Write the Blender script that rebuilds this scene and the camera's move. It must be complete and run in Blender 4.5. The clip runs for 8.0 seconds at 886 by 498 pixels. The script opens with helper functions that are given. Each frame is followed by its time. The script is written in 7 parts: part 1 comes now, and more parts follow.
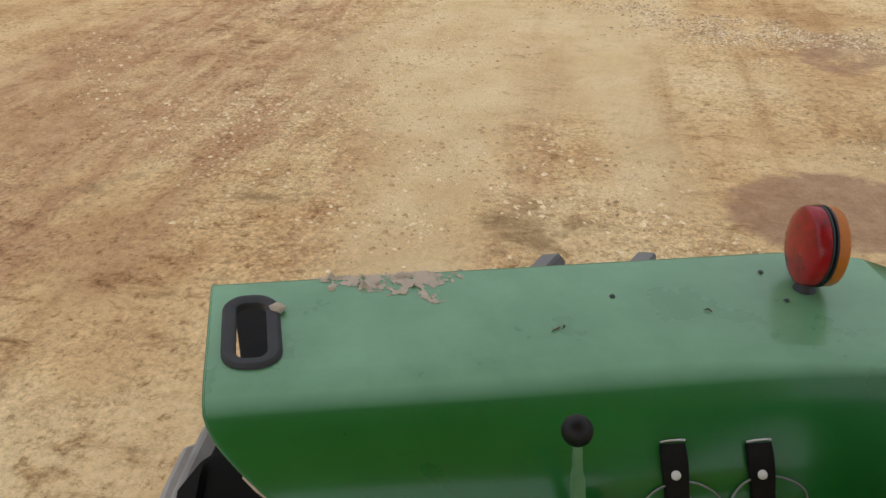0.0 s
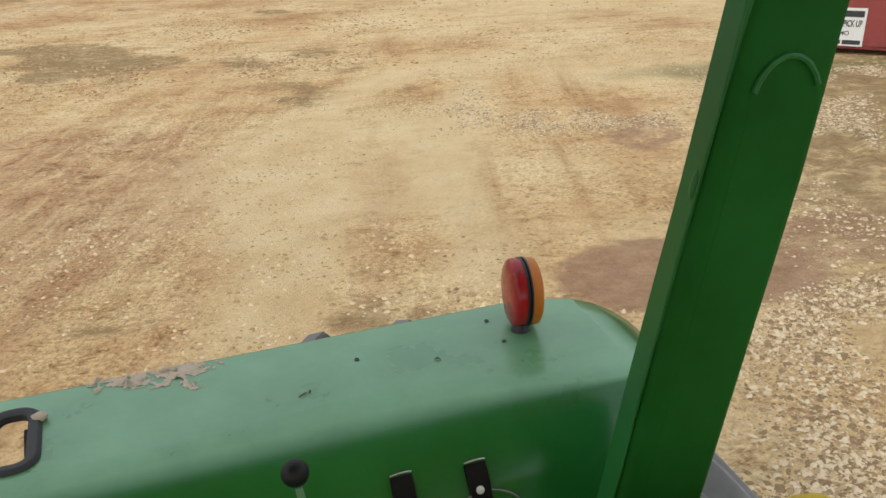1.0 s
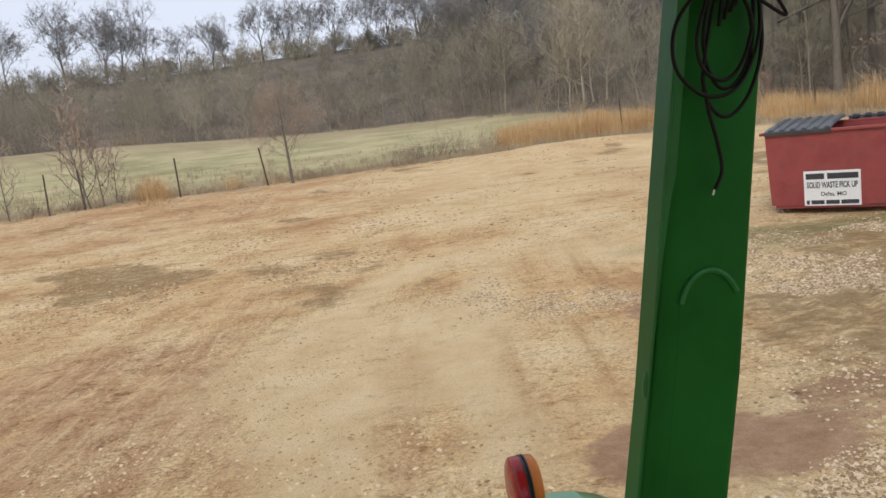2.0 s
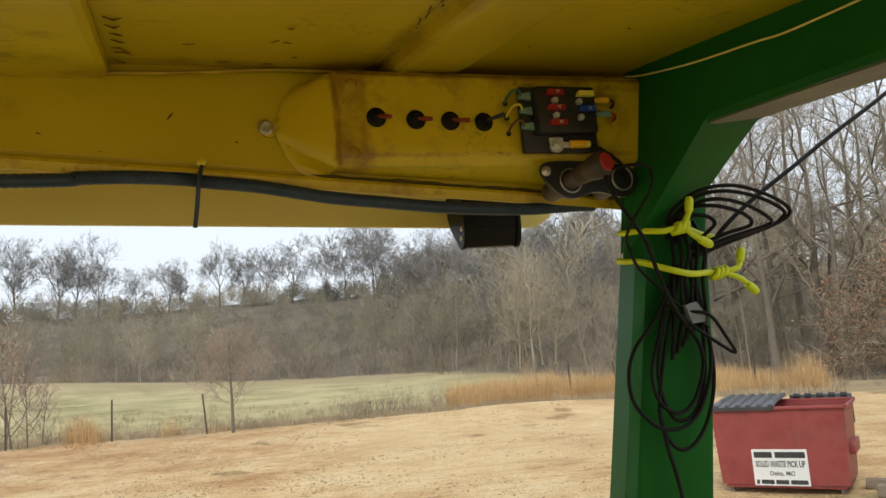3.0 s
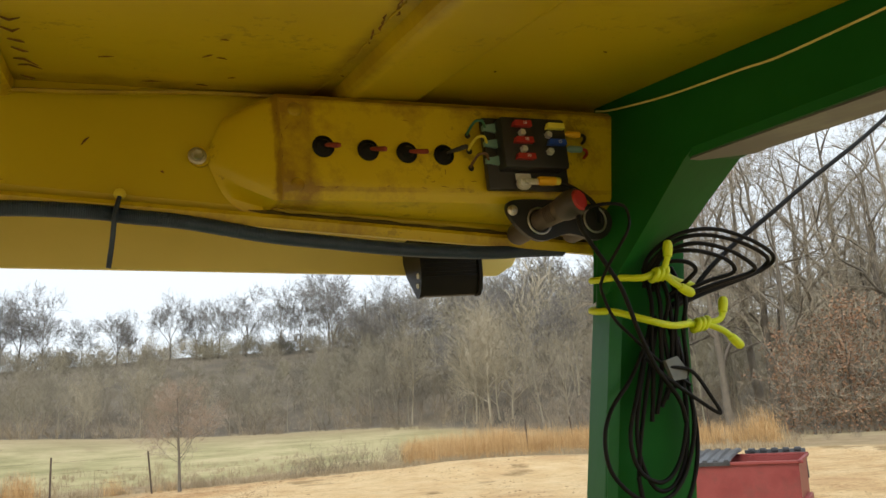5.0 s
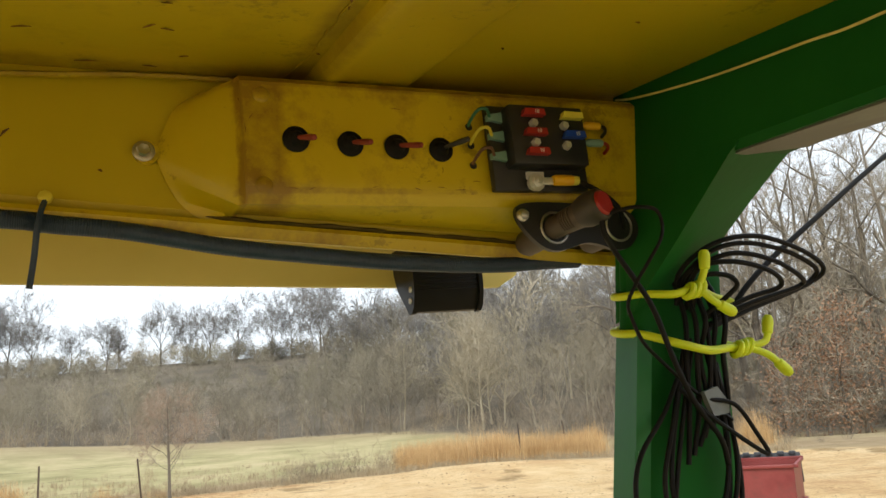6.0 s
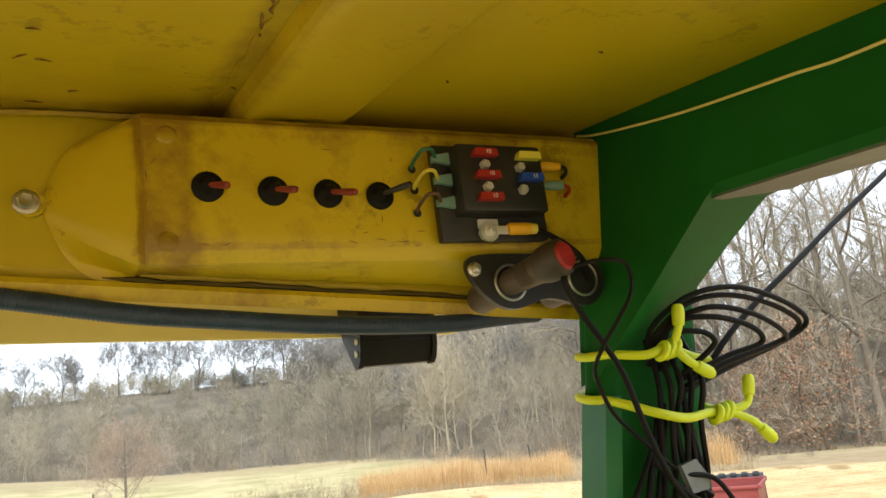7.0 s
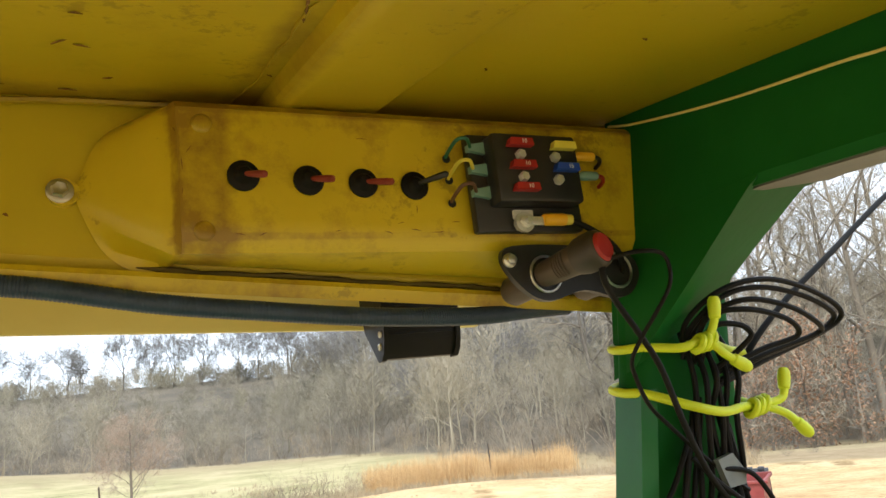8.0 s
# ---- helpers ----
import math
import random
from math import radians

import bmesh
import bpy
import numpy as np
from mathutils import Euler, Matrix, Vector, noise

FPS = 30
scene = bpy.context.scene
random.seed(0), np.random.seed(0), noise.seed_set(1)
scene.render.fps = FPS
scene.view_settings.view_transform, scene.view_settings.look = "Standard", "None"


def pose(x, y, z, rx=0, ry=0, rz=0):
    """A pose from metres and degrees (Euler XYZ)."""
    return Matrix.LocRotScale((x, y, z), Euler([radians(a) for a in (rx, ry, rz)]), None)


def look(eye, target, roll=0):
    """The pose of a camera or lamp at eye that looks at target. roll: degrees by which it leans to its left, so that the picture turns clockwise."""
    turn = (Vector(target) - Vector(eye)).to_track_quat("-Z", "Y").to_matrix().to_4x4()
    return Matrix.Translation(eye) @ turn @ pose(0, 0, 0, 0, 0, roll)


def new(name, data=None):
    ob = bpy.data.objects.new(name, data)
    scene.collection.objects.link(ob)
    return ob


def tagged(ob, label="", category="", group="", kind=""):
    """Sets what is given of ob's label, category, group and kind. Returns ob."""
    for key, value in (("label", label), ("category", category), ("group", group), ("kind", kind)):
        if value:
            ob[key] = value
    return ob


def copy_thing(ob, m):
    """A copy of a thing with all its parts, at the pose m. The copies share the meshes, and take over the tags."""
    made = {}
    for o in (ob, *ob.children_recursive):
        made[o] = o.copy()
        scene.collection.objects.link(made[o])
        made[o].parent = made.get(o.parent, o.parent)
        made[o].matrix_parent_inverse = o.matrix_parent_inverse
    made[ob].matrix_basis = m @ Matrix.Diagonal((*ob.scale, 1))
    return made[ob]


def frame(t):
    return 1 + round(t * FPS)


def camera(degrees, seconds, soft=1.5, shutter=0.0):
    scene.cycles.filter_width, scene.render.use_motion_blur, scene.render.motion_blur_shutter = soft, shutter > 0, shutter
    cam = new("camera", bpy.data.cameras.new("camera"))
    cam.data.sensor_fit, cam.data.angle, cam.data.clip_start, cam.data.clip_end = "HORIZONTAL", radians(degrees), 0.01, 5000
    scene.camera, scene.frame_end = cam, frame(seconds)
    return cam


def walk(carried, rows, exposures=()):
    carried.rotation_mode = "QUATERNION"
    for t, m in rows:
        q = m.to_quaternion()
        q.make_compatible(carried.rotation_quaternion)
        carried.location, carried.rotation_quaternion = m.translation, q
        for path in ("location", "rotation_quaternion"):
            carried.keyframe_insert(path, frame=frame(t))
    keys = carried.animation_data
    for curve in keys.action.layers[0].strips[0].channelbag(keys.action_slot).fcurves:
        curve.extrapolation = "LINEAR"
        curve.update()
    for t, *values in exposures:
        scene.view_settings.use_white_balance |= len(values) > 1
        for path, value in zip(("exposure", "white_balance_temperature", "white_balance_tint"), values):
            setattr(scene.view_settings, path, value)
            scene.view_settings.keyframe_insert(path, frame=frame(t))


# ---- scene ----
cam = camera(59.9, 8.0)
PATH = [
    (0, (-0.082, 0.202, 2.221), (-0.433, 1.868, 1.171), 0.4),
    (0.2, (0.001, 0.195, 2.21), (-0.204, 1.904, 1.192), 0.7),
    (0.5, (0.049, 0.184, 2.203), (0.039, 1.908, 1.189), 3.5),
    (1, (0.119, 0.087, 2.247), (0.078, 1.914, 1.433), -2.3),
    (1.2, (0.139, 0.041, 2.254), (0.09, 1.904, 1.526), -4.0),
    (1.5, (0.161, -0.011, 2.266), (0.097, 1.881, 1.621), -6.2),
    (2, (0.175, -0.013, 2.313), (0.102, 1.954, 1.962), -7.3),
    (2.2, (0.175, -0.002, 2.34), (0.118, 1.995, 2.233), -5.8),
    (3.3, (0.174, 0.004, 2.376), (0.317, 1.977, 2.672), -4.2),
    (3.5, (0.174, 0.02, 2.374), (0.315, 1.993, 2.667), -4.5),
    (4, (0.18, 0.046, 2.383), (0.347, 2.015, 2.696), -5.4),
    (4.5, (0.181, 0.062, 2.38), (0.397, 2.012, 2.771), -4.3),
    (6, (0.19, 0.19, 2.411), (0.446, 2.127, 2.835), -4.6),
    (6.5, (0.208, 0.253, 2.44), (0.483, 2.187, 2.871), -5.2),
    (7, (0.216, 0.253, 2.448), (0.568, 2.163, 2.924), -5.9),
    (7.5, (0.211, 0.256, 2.445), (0.561, 2.168, 2.916), -5.8),
    (8, (0.197, 0.263, 2.449), (0.538, 2.178, 2.913), -5.7),
]
walk(cam, [(t, look(eye, target, roll)) for t, eye, target, roll in PATH], exposures=[(0.0, 0.2, 6500, 10), (0.5, 0.22, 6500, 8), (1.0, 0.34, 6450, 6), (1.5, 0.24, 6350, 9), (2.0, 0.18, 6200, 11), (2.2, 0.07, 6200, 11), (3.3, 0.50, 6500, 4), (4.5, 0.50, 6500, 4), (6.0, 0.74, 6480, 4), (6.5, 0.86, 6450, 4), (7.0, 1.30, 6300, 4), (7.5, 1.40, 6200, 4), (8.0, 1.27, 6050, 4)])

# ---- world and sun: a bright overcast late-winter day ----
world = bpy.data.worlds.new("world")
scene.world = world
world.use_nodes = True
wn, wl = world.node_tree.nodes, world.node_tree.links
sky = wn.new("ShaderNodeTexSky")
sky.sky_type, sky.sun_disc = "NISHITA", False
sky.sun_elevation, sky.sun_rotation = radians(48), radians(200)
sky.air_density, sky.dust_density = 1.0, 4.0
scale = wn.new("ShaderNodeMixRGB")
scale.blend_type = "MULTIPLY"
scale.inputs[0].default_value = 1.0
scale.inputs[2].default_value = (0.10, 0.10, 0.10, 1)
cloud = wn.new("ShaderNodeMixRGB")
cloud.inputs[0].default_value = 0.82
cloud.inputs[2].default_value = (0.79, 0.82, 0.90, 1)
wl.new(sky.outputs[0], scale.inputs[1])
wl.new(scale.outputs[0], cloud.inputs[1])
wl.new(cloud.outputs[0], wn["Background"].inputs[0])
wn["Background"].inputs[1].default_value = 1.0
sun = new("sun", bpy.data.lights.new("sun", "SUN"))
sun.data.energy, sun.data.angle, sun.data.color = 1.2, radians(25), (1.0, 0.95, 0.87)
sun.matrix_world = look((0, 0, 30), (0.342 * 27, 0.94 * 27, 0))


# ---- materials ----
def material(name, stops, scale=8.0, detail=6.0, rough=0.6, rough_var=0.15, metal=0.0, bump=0.0, bump_scale=60.0,
             coat=0.0, dust=0.0, dust_or_sheen_color=(0.42, 0.36, 0.26), island=0.0, grime=None, grime_scale=5.0, grime_cut=(0.55, 0.7), stretch=(1, 1, 1), stain_shade_bands=(), spec=0.5, dust_or_sheen_from=0.55, dust_or_sheen_to=1.0, specks=0.0):
    """A paint-like or natural surface: colour ramp over noise, gloss variation, fine relief, optional dusting or
    painted sky sheen on upward faces, stains and painted crease shade.
    """
    m = bpy.data.materials.new(name)
    m.use_nodes = True
    n, l = m.node_tree.nodes, m.node_tree.links
    p = n["Principled BSDF"]
    tc = n.new("ShaderNodeTexCoord")
    mp = n.new("ShaderNodeMapping")
    mp.inputs["Scale"].default_value = stretch
    l.new(tc.outputs["Object"], mp.inputs[0])
    tx = n.new("ShaderNodeTexNoise")
    tx.inputs["Scale"].default_value, tx.inputs["Detail"].default_value, tx.inputs["Roughness"].default_value = scale, detail, 0.6
    l.new(mp.outputs[0], tx.inputs["Vector"])
    ramp = n.new("ShaderNodeValToRGB")
    for k, c in enumerate(stops):
        at = 0.3 + 0.4 * k / max(1, len(stops) - 1)
        e = ramp.color_ramp.elements[k] if k < 2 else ramp.color_ramp.elements.new(at)
        e.position, e.color = at, (*c, 1)
    fac = tx.outputs["Fac"]
    if island:
        gi = n.new("ShaderNodeNewGeometry")
        ob = n.new("ShaderNodeObjectInfo")
        sm = n.new("ShaderNodeMath")
        sm.operation = "ADD"
        l.new(gi.outputs["Random Per Island"], sm.inputs[0])
        l.new(ob.outputs["Random"], sm.inputs[1])
        fr = n.new("ShaderNodeMath")
        fr.operation = "FRACT"
        l.new(sm.outputs[0], fr.inputs[0])
        mx = n.new("ShaderNodeMix")
        mx.inputs[0].default_value = island
        l.new(fac, mx.inputs[2])
        l.new(fr.outputs[0], mx.inputs[3])
        fac = mx.outputs[0]
    l.new(fac, ramp.inputs[0])
    color = ramp.outputs[0]

    def blend(color, mask, other):
        b = n.new("ShaderNodeMix")
        b.data_type = "RGBA"
        l.new(mask, b.inputs[0])
        l.new(color, b.inputs[6])
        b.inputs[7].default_value = (*other, 1)
        return b.outputs[2]

    if grime:
        g = n.new("ShaderNodeTexNoise")
        g.inputs["Scale"].default_value, g.inputs["Detail"].default_value, g.inputs["Roughness"].default_value = grime_scale, 8, 0.7
        l.new(mp.outputs[0], g.inputs["Vector"])
        r = n.new("ShaderNodeMapRange")
        r.inputs[1].default_value, r.inputs[2].default_value = grime_cut
        r.inputs[4].default_value = 0.8
        level = g.outputs["Fac"]
        for axis, centre, half, more in stain_shade_bands:
            # an old stain or painted crease shade with its own place: centre and half width along one axis of the thing
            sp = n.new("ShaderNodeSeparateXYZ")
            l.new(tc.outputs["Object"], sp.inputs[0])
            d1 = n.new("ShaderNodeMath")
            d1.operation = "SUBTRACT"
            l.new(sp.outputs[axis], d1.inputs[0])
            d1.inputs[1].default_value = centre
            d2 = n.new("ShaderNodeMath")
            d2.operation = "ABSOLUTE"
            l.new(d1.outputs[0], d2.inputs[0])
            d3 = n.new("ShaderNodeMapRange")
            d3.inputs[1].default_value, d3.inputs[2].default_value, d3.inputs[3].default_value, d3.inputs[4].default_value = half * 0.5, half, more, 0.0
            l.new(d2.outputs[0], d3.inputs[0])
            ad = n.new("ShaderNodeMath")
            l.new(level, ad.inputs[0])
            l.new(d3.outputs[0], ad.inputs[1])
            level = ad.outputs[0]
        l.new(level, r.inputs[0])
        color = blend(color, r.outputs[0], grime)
    if specks:
        # fine worn spots, in drifts
        sp1 = n.new("ShaderNodeTexNoise")
        sp1.inputs["Scale"].default_value, sp1.inputs["Detail"].default_value, sp1.inputs["Roughness"].default_value = 90, 5, 0.7
        l.new(mp.outputs[0], sp1.inputs["Vector"])
        sp2 = n.new("ShaderNodeTexNoise")
        sp2.inputs["Scale"].default_value, sp2.inputs["Detail"].default_value = 11, 4
        l.new(mp.outputs[0], sp2.inputs["Vector"])
        both = n.new("ShaderNodeMath")
        both.operation = "MULTIPLY"
        l.new(sp1.outputs["Fac"], both.inputs[0])
        l.new(sp2.outputs["Fac"], both.inputs[1])
        r = n.new("ShaderNodeMapRange")
        r.inputs[1].default_value, r.inputs[2].default_value, r.inputs[4].default_value = 0.335, 0.39, specks
        l.new(both.outputs[0], r.inputs[0])
        color = blend(color, r.outputs[0], (0.10, 0.055, 0.012))
    # Upward faces take a dusting, or a sheen painted as colour.
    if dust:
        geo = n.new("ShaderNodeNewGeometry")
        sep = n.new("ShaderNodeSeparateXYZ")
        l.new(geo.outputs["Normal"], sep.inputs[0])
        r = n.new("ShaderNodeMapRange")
        r.inputs[1].default_value, r.inputs[2].default_value, r.inputs[4].default_value = dust_or_sheen_from, dust_or_sheen_to, dust
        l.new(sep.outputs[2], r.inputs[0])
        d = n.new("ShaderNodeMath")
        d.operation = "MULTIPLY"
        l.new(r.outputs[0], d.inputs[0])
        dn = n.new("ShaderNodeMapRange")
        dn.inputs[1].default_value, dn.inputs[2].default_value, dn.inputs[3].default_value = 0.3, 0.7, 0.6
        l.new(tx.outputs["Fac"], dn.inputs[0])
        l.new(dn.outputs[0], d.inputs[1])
        color = blend(color, d.outputs[0], dust_or_sheen_color)
    l.new(color, p.inputs["Base Color"])
    rr = n.new("ShaderNodeMapRange")
    rr.inputs[3].default_value, rr.inputs[4].default_value = max(0.02, rough - rough_var), min(1, rough + rough_var)
    l.new(tx.outputs["Fac"], rr.inputs[0])
    l.new(rr.outputs[0], p.inputs["Roughness"])
    p.inputs["Metallic"].default_value = metal
    p.inputs["Coat Weight"].default_value = coat
    p.inputs["Specular IOR Level"].default_value = spec
    p.inputs["Coat Roughness"].default_value = 0.15
    if bump:
        bt = n.new("ShaderNodeTexNoise")
        bt.inputs["Scale"].default_value, bt.inputs["Detail"].default_value = bump_scale, 4
        l.new(mp.outputs[0], bt.inputs["Vector"])
        bn = n.new("ShaderNodeBump")
        bn.inputs["Strength"].default_value, bn.inputs["Distance"].default_value = bump, 0.004
        l.new(bt.outputs["Fac"], bn.inputs["Height"])
        l.new(bn.outputs[0], p.inputs["Normal"])
    return m


# Pale top tint: thin dusting plus the sky's sheen painted into the colour.
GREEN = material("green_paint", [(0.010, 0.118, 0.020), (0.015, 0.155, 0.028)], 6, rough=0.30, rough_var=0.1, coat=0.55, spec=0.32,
                 dust=0.80, dust_or_sheen_from=0.938, dust_or_sheen_to=0.982, dust_or_sheen_color=(0.25, 0.50, 0.285), bump=0.03, bump_scale=90)
GREEN_POST = material("green_post_paint", [(0.009, 0.083, 0.011), (0.015, 0.120, 0.019)], 7, rough=0.52, rough_var=0.12, bump=0.06, bump_scale=70, spec=0.07)
GREY_BEAM = material("bare_primer_grey", [(0.105, 0.105, 0.085), (0.15, 0.148, 0.122)], 14, rough=0.5, grime=(0.20, 0.22, 0.15), grime_scale=8)
# Post paint lightened to paint in skylight on its edge; also pale welds.
GREEN_LIT_PALE = material("green_edge_paint", [(0.012, 0.115, 0.022), (0.022, 0.165, 0.036)], 9, rough=0.42, spec=0.30, bump=0.05, bump_scale=80)
# Browner along the side joint and rib: stains with corner shade painted in.
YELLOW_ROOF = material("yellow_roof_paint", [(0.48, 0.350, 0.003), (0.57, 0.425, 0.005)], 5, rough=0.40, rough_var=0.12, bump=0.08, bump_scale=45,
                  specks=0.35, grime=(0.16, 0.085, 0.006), grime_scale=5.0, grime_cut=(0.55, 0.80), stain_shade_bands=((1, 0.655, 0.032, 0.14), (0, 0.443, 0.020, 0.17)))
YELLOW = material("yellow_paint", [(0.43, 0.33, 0.003), (0.52, 0.405, 0.006)], 5, rough=0.42, rough_var=0.12, bump=0.06, bump_scale=45,
                  grime=(0.24, 0.15, 0.008), grime_scale=6.0, grime_cut=(0.56, 0.80))
# Thin dirt lines along creases also paint their shade; the wide one stains.
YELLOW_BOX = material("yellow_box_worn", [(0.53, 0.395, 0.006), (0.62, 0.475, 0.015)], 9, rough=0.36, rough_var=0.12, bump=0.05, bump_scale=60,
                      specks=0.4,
                      grime=(0.21, 0.105, 0.012), grime_scale=19, grime_cut=(0.50, 0.72), stain_shade_bands=((0, -0.186, 0.030, -0.14), (0, -0.146, 0.022, 0.18), (2, 0.040, 0.010, 0.05), (0, -0.1600, 0.0030, 0.12), (2, -0.0365, 0.0030, 0.09), (2, 0.0435, 0.004, 0.10)))
YELLOW_SKIRT = material("yellow_skirt_faded", [(0.64, 0.545, 0.15), (0.72, 0.62, 0.20)], 4, rough=0.5, bump=0.04)
YELLOW_SEAT = material("yellow_vinyl", [(0.66, 0.45, 0.01), (0.74, 0.54, 0.03)], 14, rough=0.38, bump=0.1, bump_scale=120)
RUST = material("grime_brown", [(0.10, 0.05, 0.012), (0.22, 0.11, 0.02)], 30, rough=0.8)
NICKEL = material("bright_nickel", [(0.56, 0.56, 0.54), (0.70, 0.70, 0.68)], 120, rough=0.34, metal=0.5)
BOLT = material("dull_zinc_bolt", [(0.36, 0.34, 0.28), (0.54, 0.52, 0.44)], 120, rough=0.36, metal=0.9)
BLACK = material("black_plastic", [(0.012, 0.012, 0.013), (0.022, 0.022, 0.024)], 30, rough=0.42, bump=0.05, bump_scale=200)
CABLE = material("black_cable_jacket", [(0.007, 0.007, 0.007), (0.014, 0.0135, 0.013)], 40, rough=0.5, spec=0.12)
CONDUIT = material("split_loom_black", [(0.016, 0.032, 0.064), (0.034, 0.060, 0.108)], 50, rough=0.42, spec=0.42)
RUBBER = material("dusty_rubber", [(0.16, 0.16, 0.16), (0.28, 0.275, 0.27)], 12, rough=0.85, bump=0.3, bump_scale=40, dust=0.7, dust_or_sheen_color=(0.30, 0.28, 0.26))
KNOB = material("black_glossy_knob", [(0.006, 0.006, 0.007), (0.011, 0.011, 0.012)], 30, rough=0.5, spec=0.3)
FLAP = material("black_rubber_sheet", [(0.004, 0.004, 0.004), (0.012, 0.0115, 0.011)], 14, spec=0.10, rough=0.7, bump=0.3, bump_scale=50)
GROMMET = material("grey_grommet_rubber", [(0.03, 0.03, 0.032), (0.05, 0.05, 0.052)], 30, rough=0.7)
STEEL = material("zinc_steel", [(0.52, 0.51, 0.47), (0.68, 0.67, 0.62)], 60, rough=0.38, metal=1.0, bump=0.1, bump_scale=300)
ALUM = material("black_anodised", [(0.010, 0.010, 0.010), (0.016, 0.016, 0.015)], 20, rough=0.40, spec=0.14)
RED_LENS = material("red_lens", [(0.34, 0.006, 0.012), (0.52, 0.016, 0.020)], 20, rough=0.25, spec=0.4, grime=(0.10, 0.010, 0.012), grime_scale=22, grime_cut=(0.43, 0.62))
AMBER_LENS = material("amber_lens", [(0.46, 0.125, 0.010), (0.58, 0.19, 0.022)], 20, rough=0.32, spec=0.3)
RED_PLASTIC = material("red_plastic", [(0.30, 0.014, 0.014), (0.38, 0.026, 0.022)], 40, rough=0.4)
DULL_RED = material("worn_red_tip", [(0.17, 0.022, 0.014), (0.25, 0.035, 0.022)], 60, rough=0.6)
BLUE_PLASTIC = material("blue_plastic", [(0.01, 0.05, 0.35), (0.02, 0.07, 0.42)], 40, rough=0.35)
FUSE_YELLOW = material("pale_yellow_plastic", [(0.70, 0.62, 0.05), (0.78, 0.70, 0.10)], 40, rough=0.35)
ORANGE = material("yellow_orange_sleeve", [(0.78, 0.42, 0.01), (0.85, 0.50, 0.02)], 40, rough=0.4)
TEAL = material("teal_sleeve", [(0.16, 0.30, 0.26), (0.22, 0.36, 0.31)], 40, rough=0.45)
WIRE_GREEN = material("green_wire", [(0.02, 0.12, 0.07), (0.03, 0.16, 0.09)], 40, rough=0.4)
WIRE_YELLOW = material("yellow_wire", [(0.62, 0.52, 0.04), (0.70, 0.60, 0.06)], 40, rough=0.45)
WIRE_CREAM = material("cream_wire", [(0.62, 0.56, 0.14), (0.74, 0.68, 0.24)], 40, rough=0.5)
WIRE_BROWN = material("brown_wire", [(0.09, 0.04, 0.02), (0.13, 0.06, 0.03)], 40, rough=0.45)
LIME = material("lime_bungee_rubber", [(0.60, 0.72, 0.01), (0.70, 0.80, 0.02)], 30, rough=0.5, bump=0.05, bump_scale=200)
PLUG = material("grey_brown_plug", [(0.060, 0.043, 0.031), (0.095, 0.071, 0.053)], 40, rough=0.5)
PLUG_HEAD = material("dark_plug_head", [(0.032, 0.026, 0.021), (0.055, 0.044, 0.036)], 40, rough=0.5)
PAPER = material("white_label", [(0.66, 0.66, 0.63), (0.78, 0.78, 0.76)], 30, rough=0.55)
GREY_TAG = material("grey_plastic_tag", [(0.14, 0.16, 0.155), (0.20, 0.22, 0.215)], 60, rough=0.5)
LEVER = material("pale_green_lever", [(0.09, 0.22, 0.10), (0.14, 0.29, 0.15)], 30, rough=0.45)
CLEAR = material("clear_loop_plastic", [(0.14, 0.16, 0.15), (0.24, 0.26, 0.25)], 30, rough=0.2)
# Dark brown that paints shade and dirt into the lip joint.
GAP_SHADE_DIRT = material("greasy_dirt", [(0.085, 0.066, 0.020), (0.16, 0.125, 0.032)], 40, rough=0.9, spec=0.1, bump=0.4, bump_scale=120)
DIRT = material("dry_mud", [(0.40, 0.34, 0.25), (0.58, 0.49, 0.375), (0.64, 0.50, 0.40)], 38, rough=0.95, spec=0.1, bump=0.6, bump_scale=90)
BIN_RED = material("faded_red_steel", [(0.19, 0.026, 0.025), (0.27, 0.052, 0.046), (0.22, 0.034, 0.032)], 1.6, rough=0.5, bump=0.1, bump_scale=12,
                   grime=(0.16, 0.05, 0.04), grime_scale=3, grime_cut=(0.52, 0.72))
LID = material("weathered_black_lid", [(0.03, 0.032, 0.036), (0.07, 0.073, 0.08)], 6, rough=0.32, bump=0.1, bump_scale=20)
INK = material("black_sign_ink", [(0.02, 0.02, 0.022), (0.05, 0.05, 0.052)], 20, rough=0.6)
STONE = material("limestone_gravel", [(0.35, 0.235, 0.12), (0.48, 0.355, 0.195), (0.61, 0.48, 0.305)], 3, rough=0.9, spec=0.1, island=0.75, bump=0.3, bump_scale=60)
COARSE = material("crushed_grey_gravel", [(0.24, 0.165, 0.092), (0.41, 0.305, 0.18), (0.60, 0.485, 0.33)], 3, rough=0.9, island=0.8, spec=0.1)
SOIL = material("dry_soil", [(0.25, 0.16, 0.082), (0.38, 0.255, 0.135), (0.50, 0.36, 0.205)], 2, rough=0.95, island=0.6, spec=0.1)
BARK = material("grey_brown_bark", [(0.125, 0.107, 0.086), (0.24, 0.203, 0.158)], 3, rough=0.95, island=0.5)
TWIG = material("bare_twigs", [(0.18, 0.160, 0.127), (0.31, 0.265, 0.196), (0.43, 0.358, 0.256)], 0.045, rough=0.95, island=0.30)
RIDGE_TWIG = material("grey_ridge_twigs", [(0.17, 0.160, 0.152), (0.27, 0.250, 0.230)], 0.1, rough=0.95, island=0.4)
TWIG_RED = material("reddish_twigs", [(0.30, 0.230, 0.175), (0.42, 0.335, 0.262)], 0.5, rough=0.95, island=0.6)
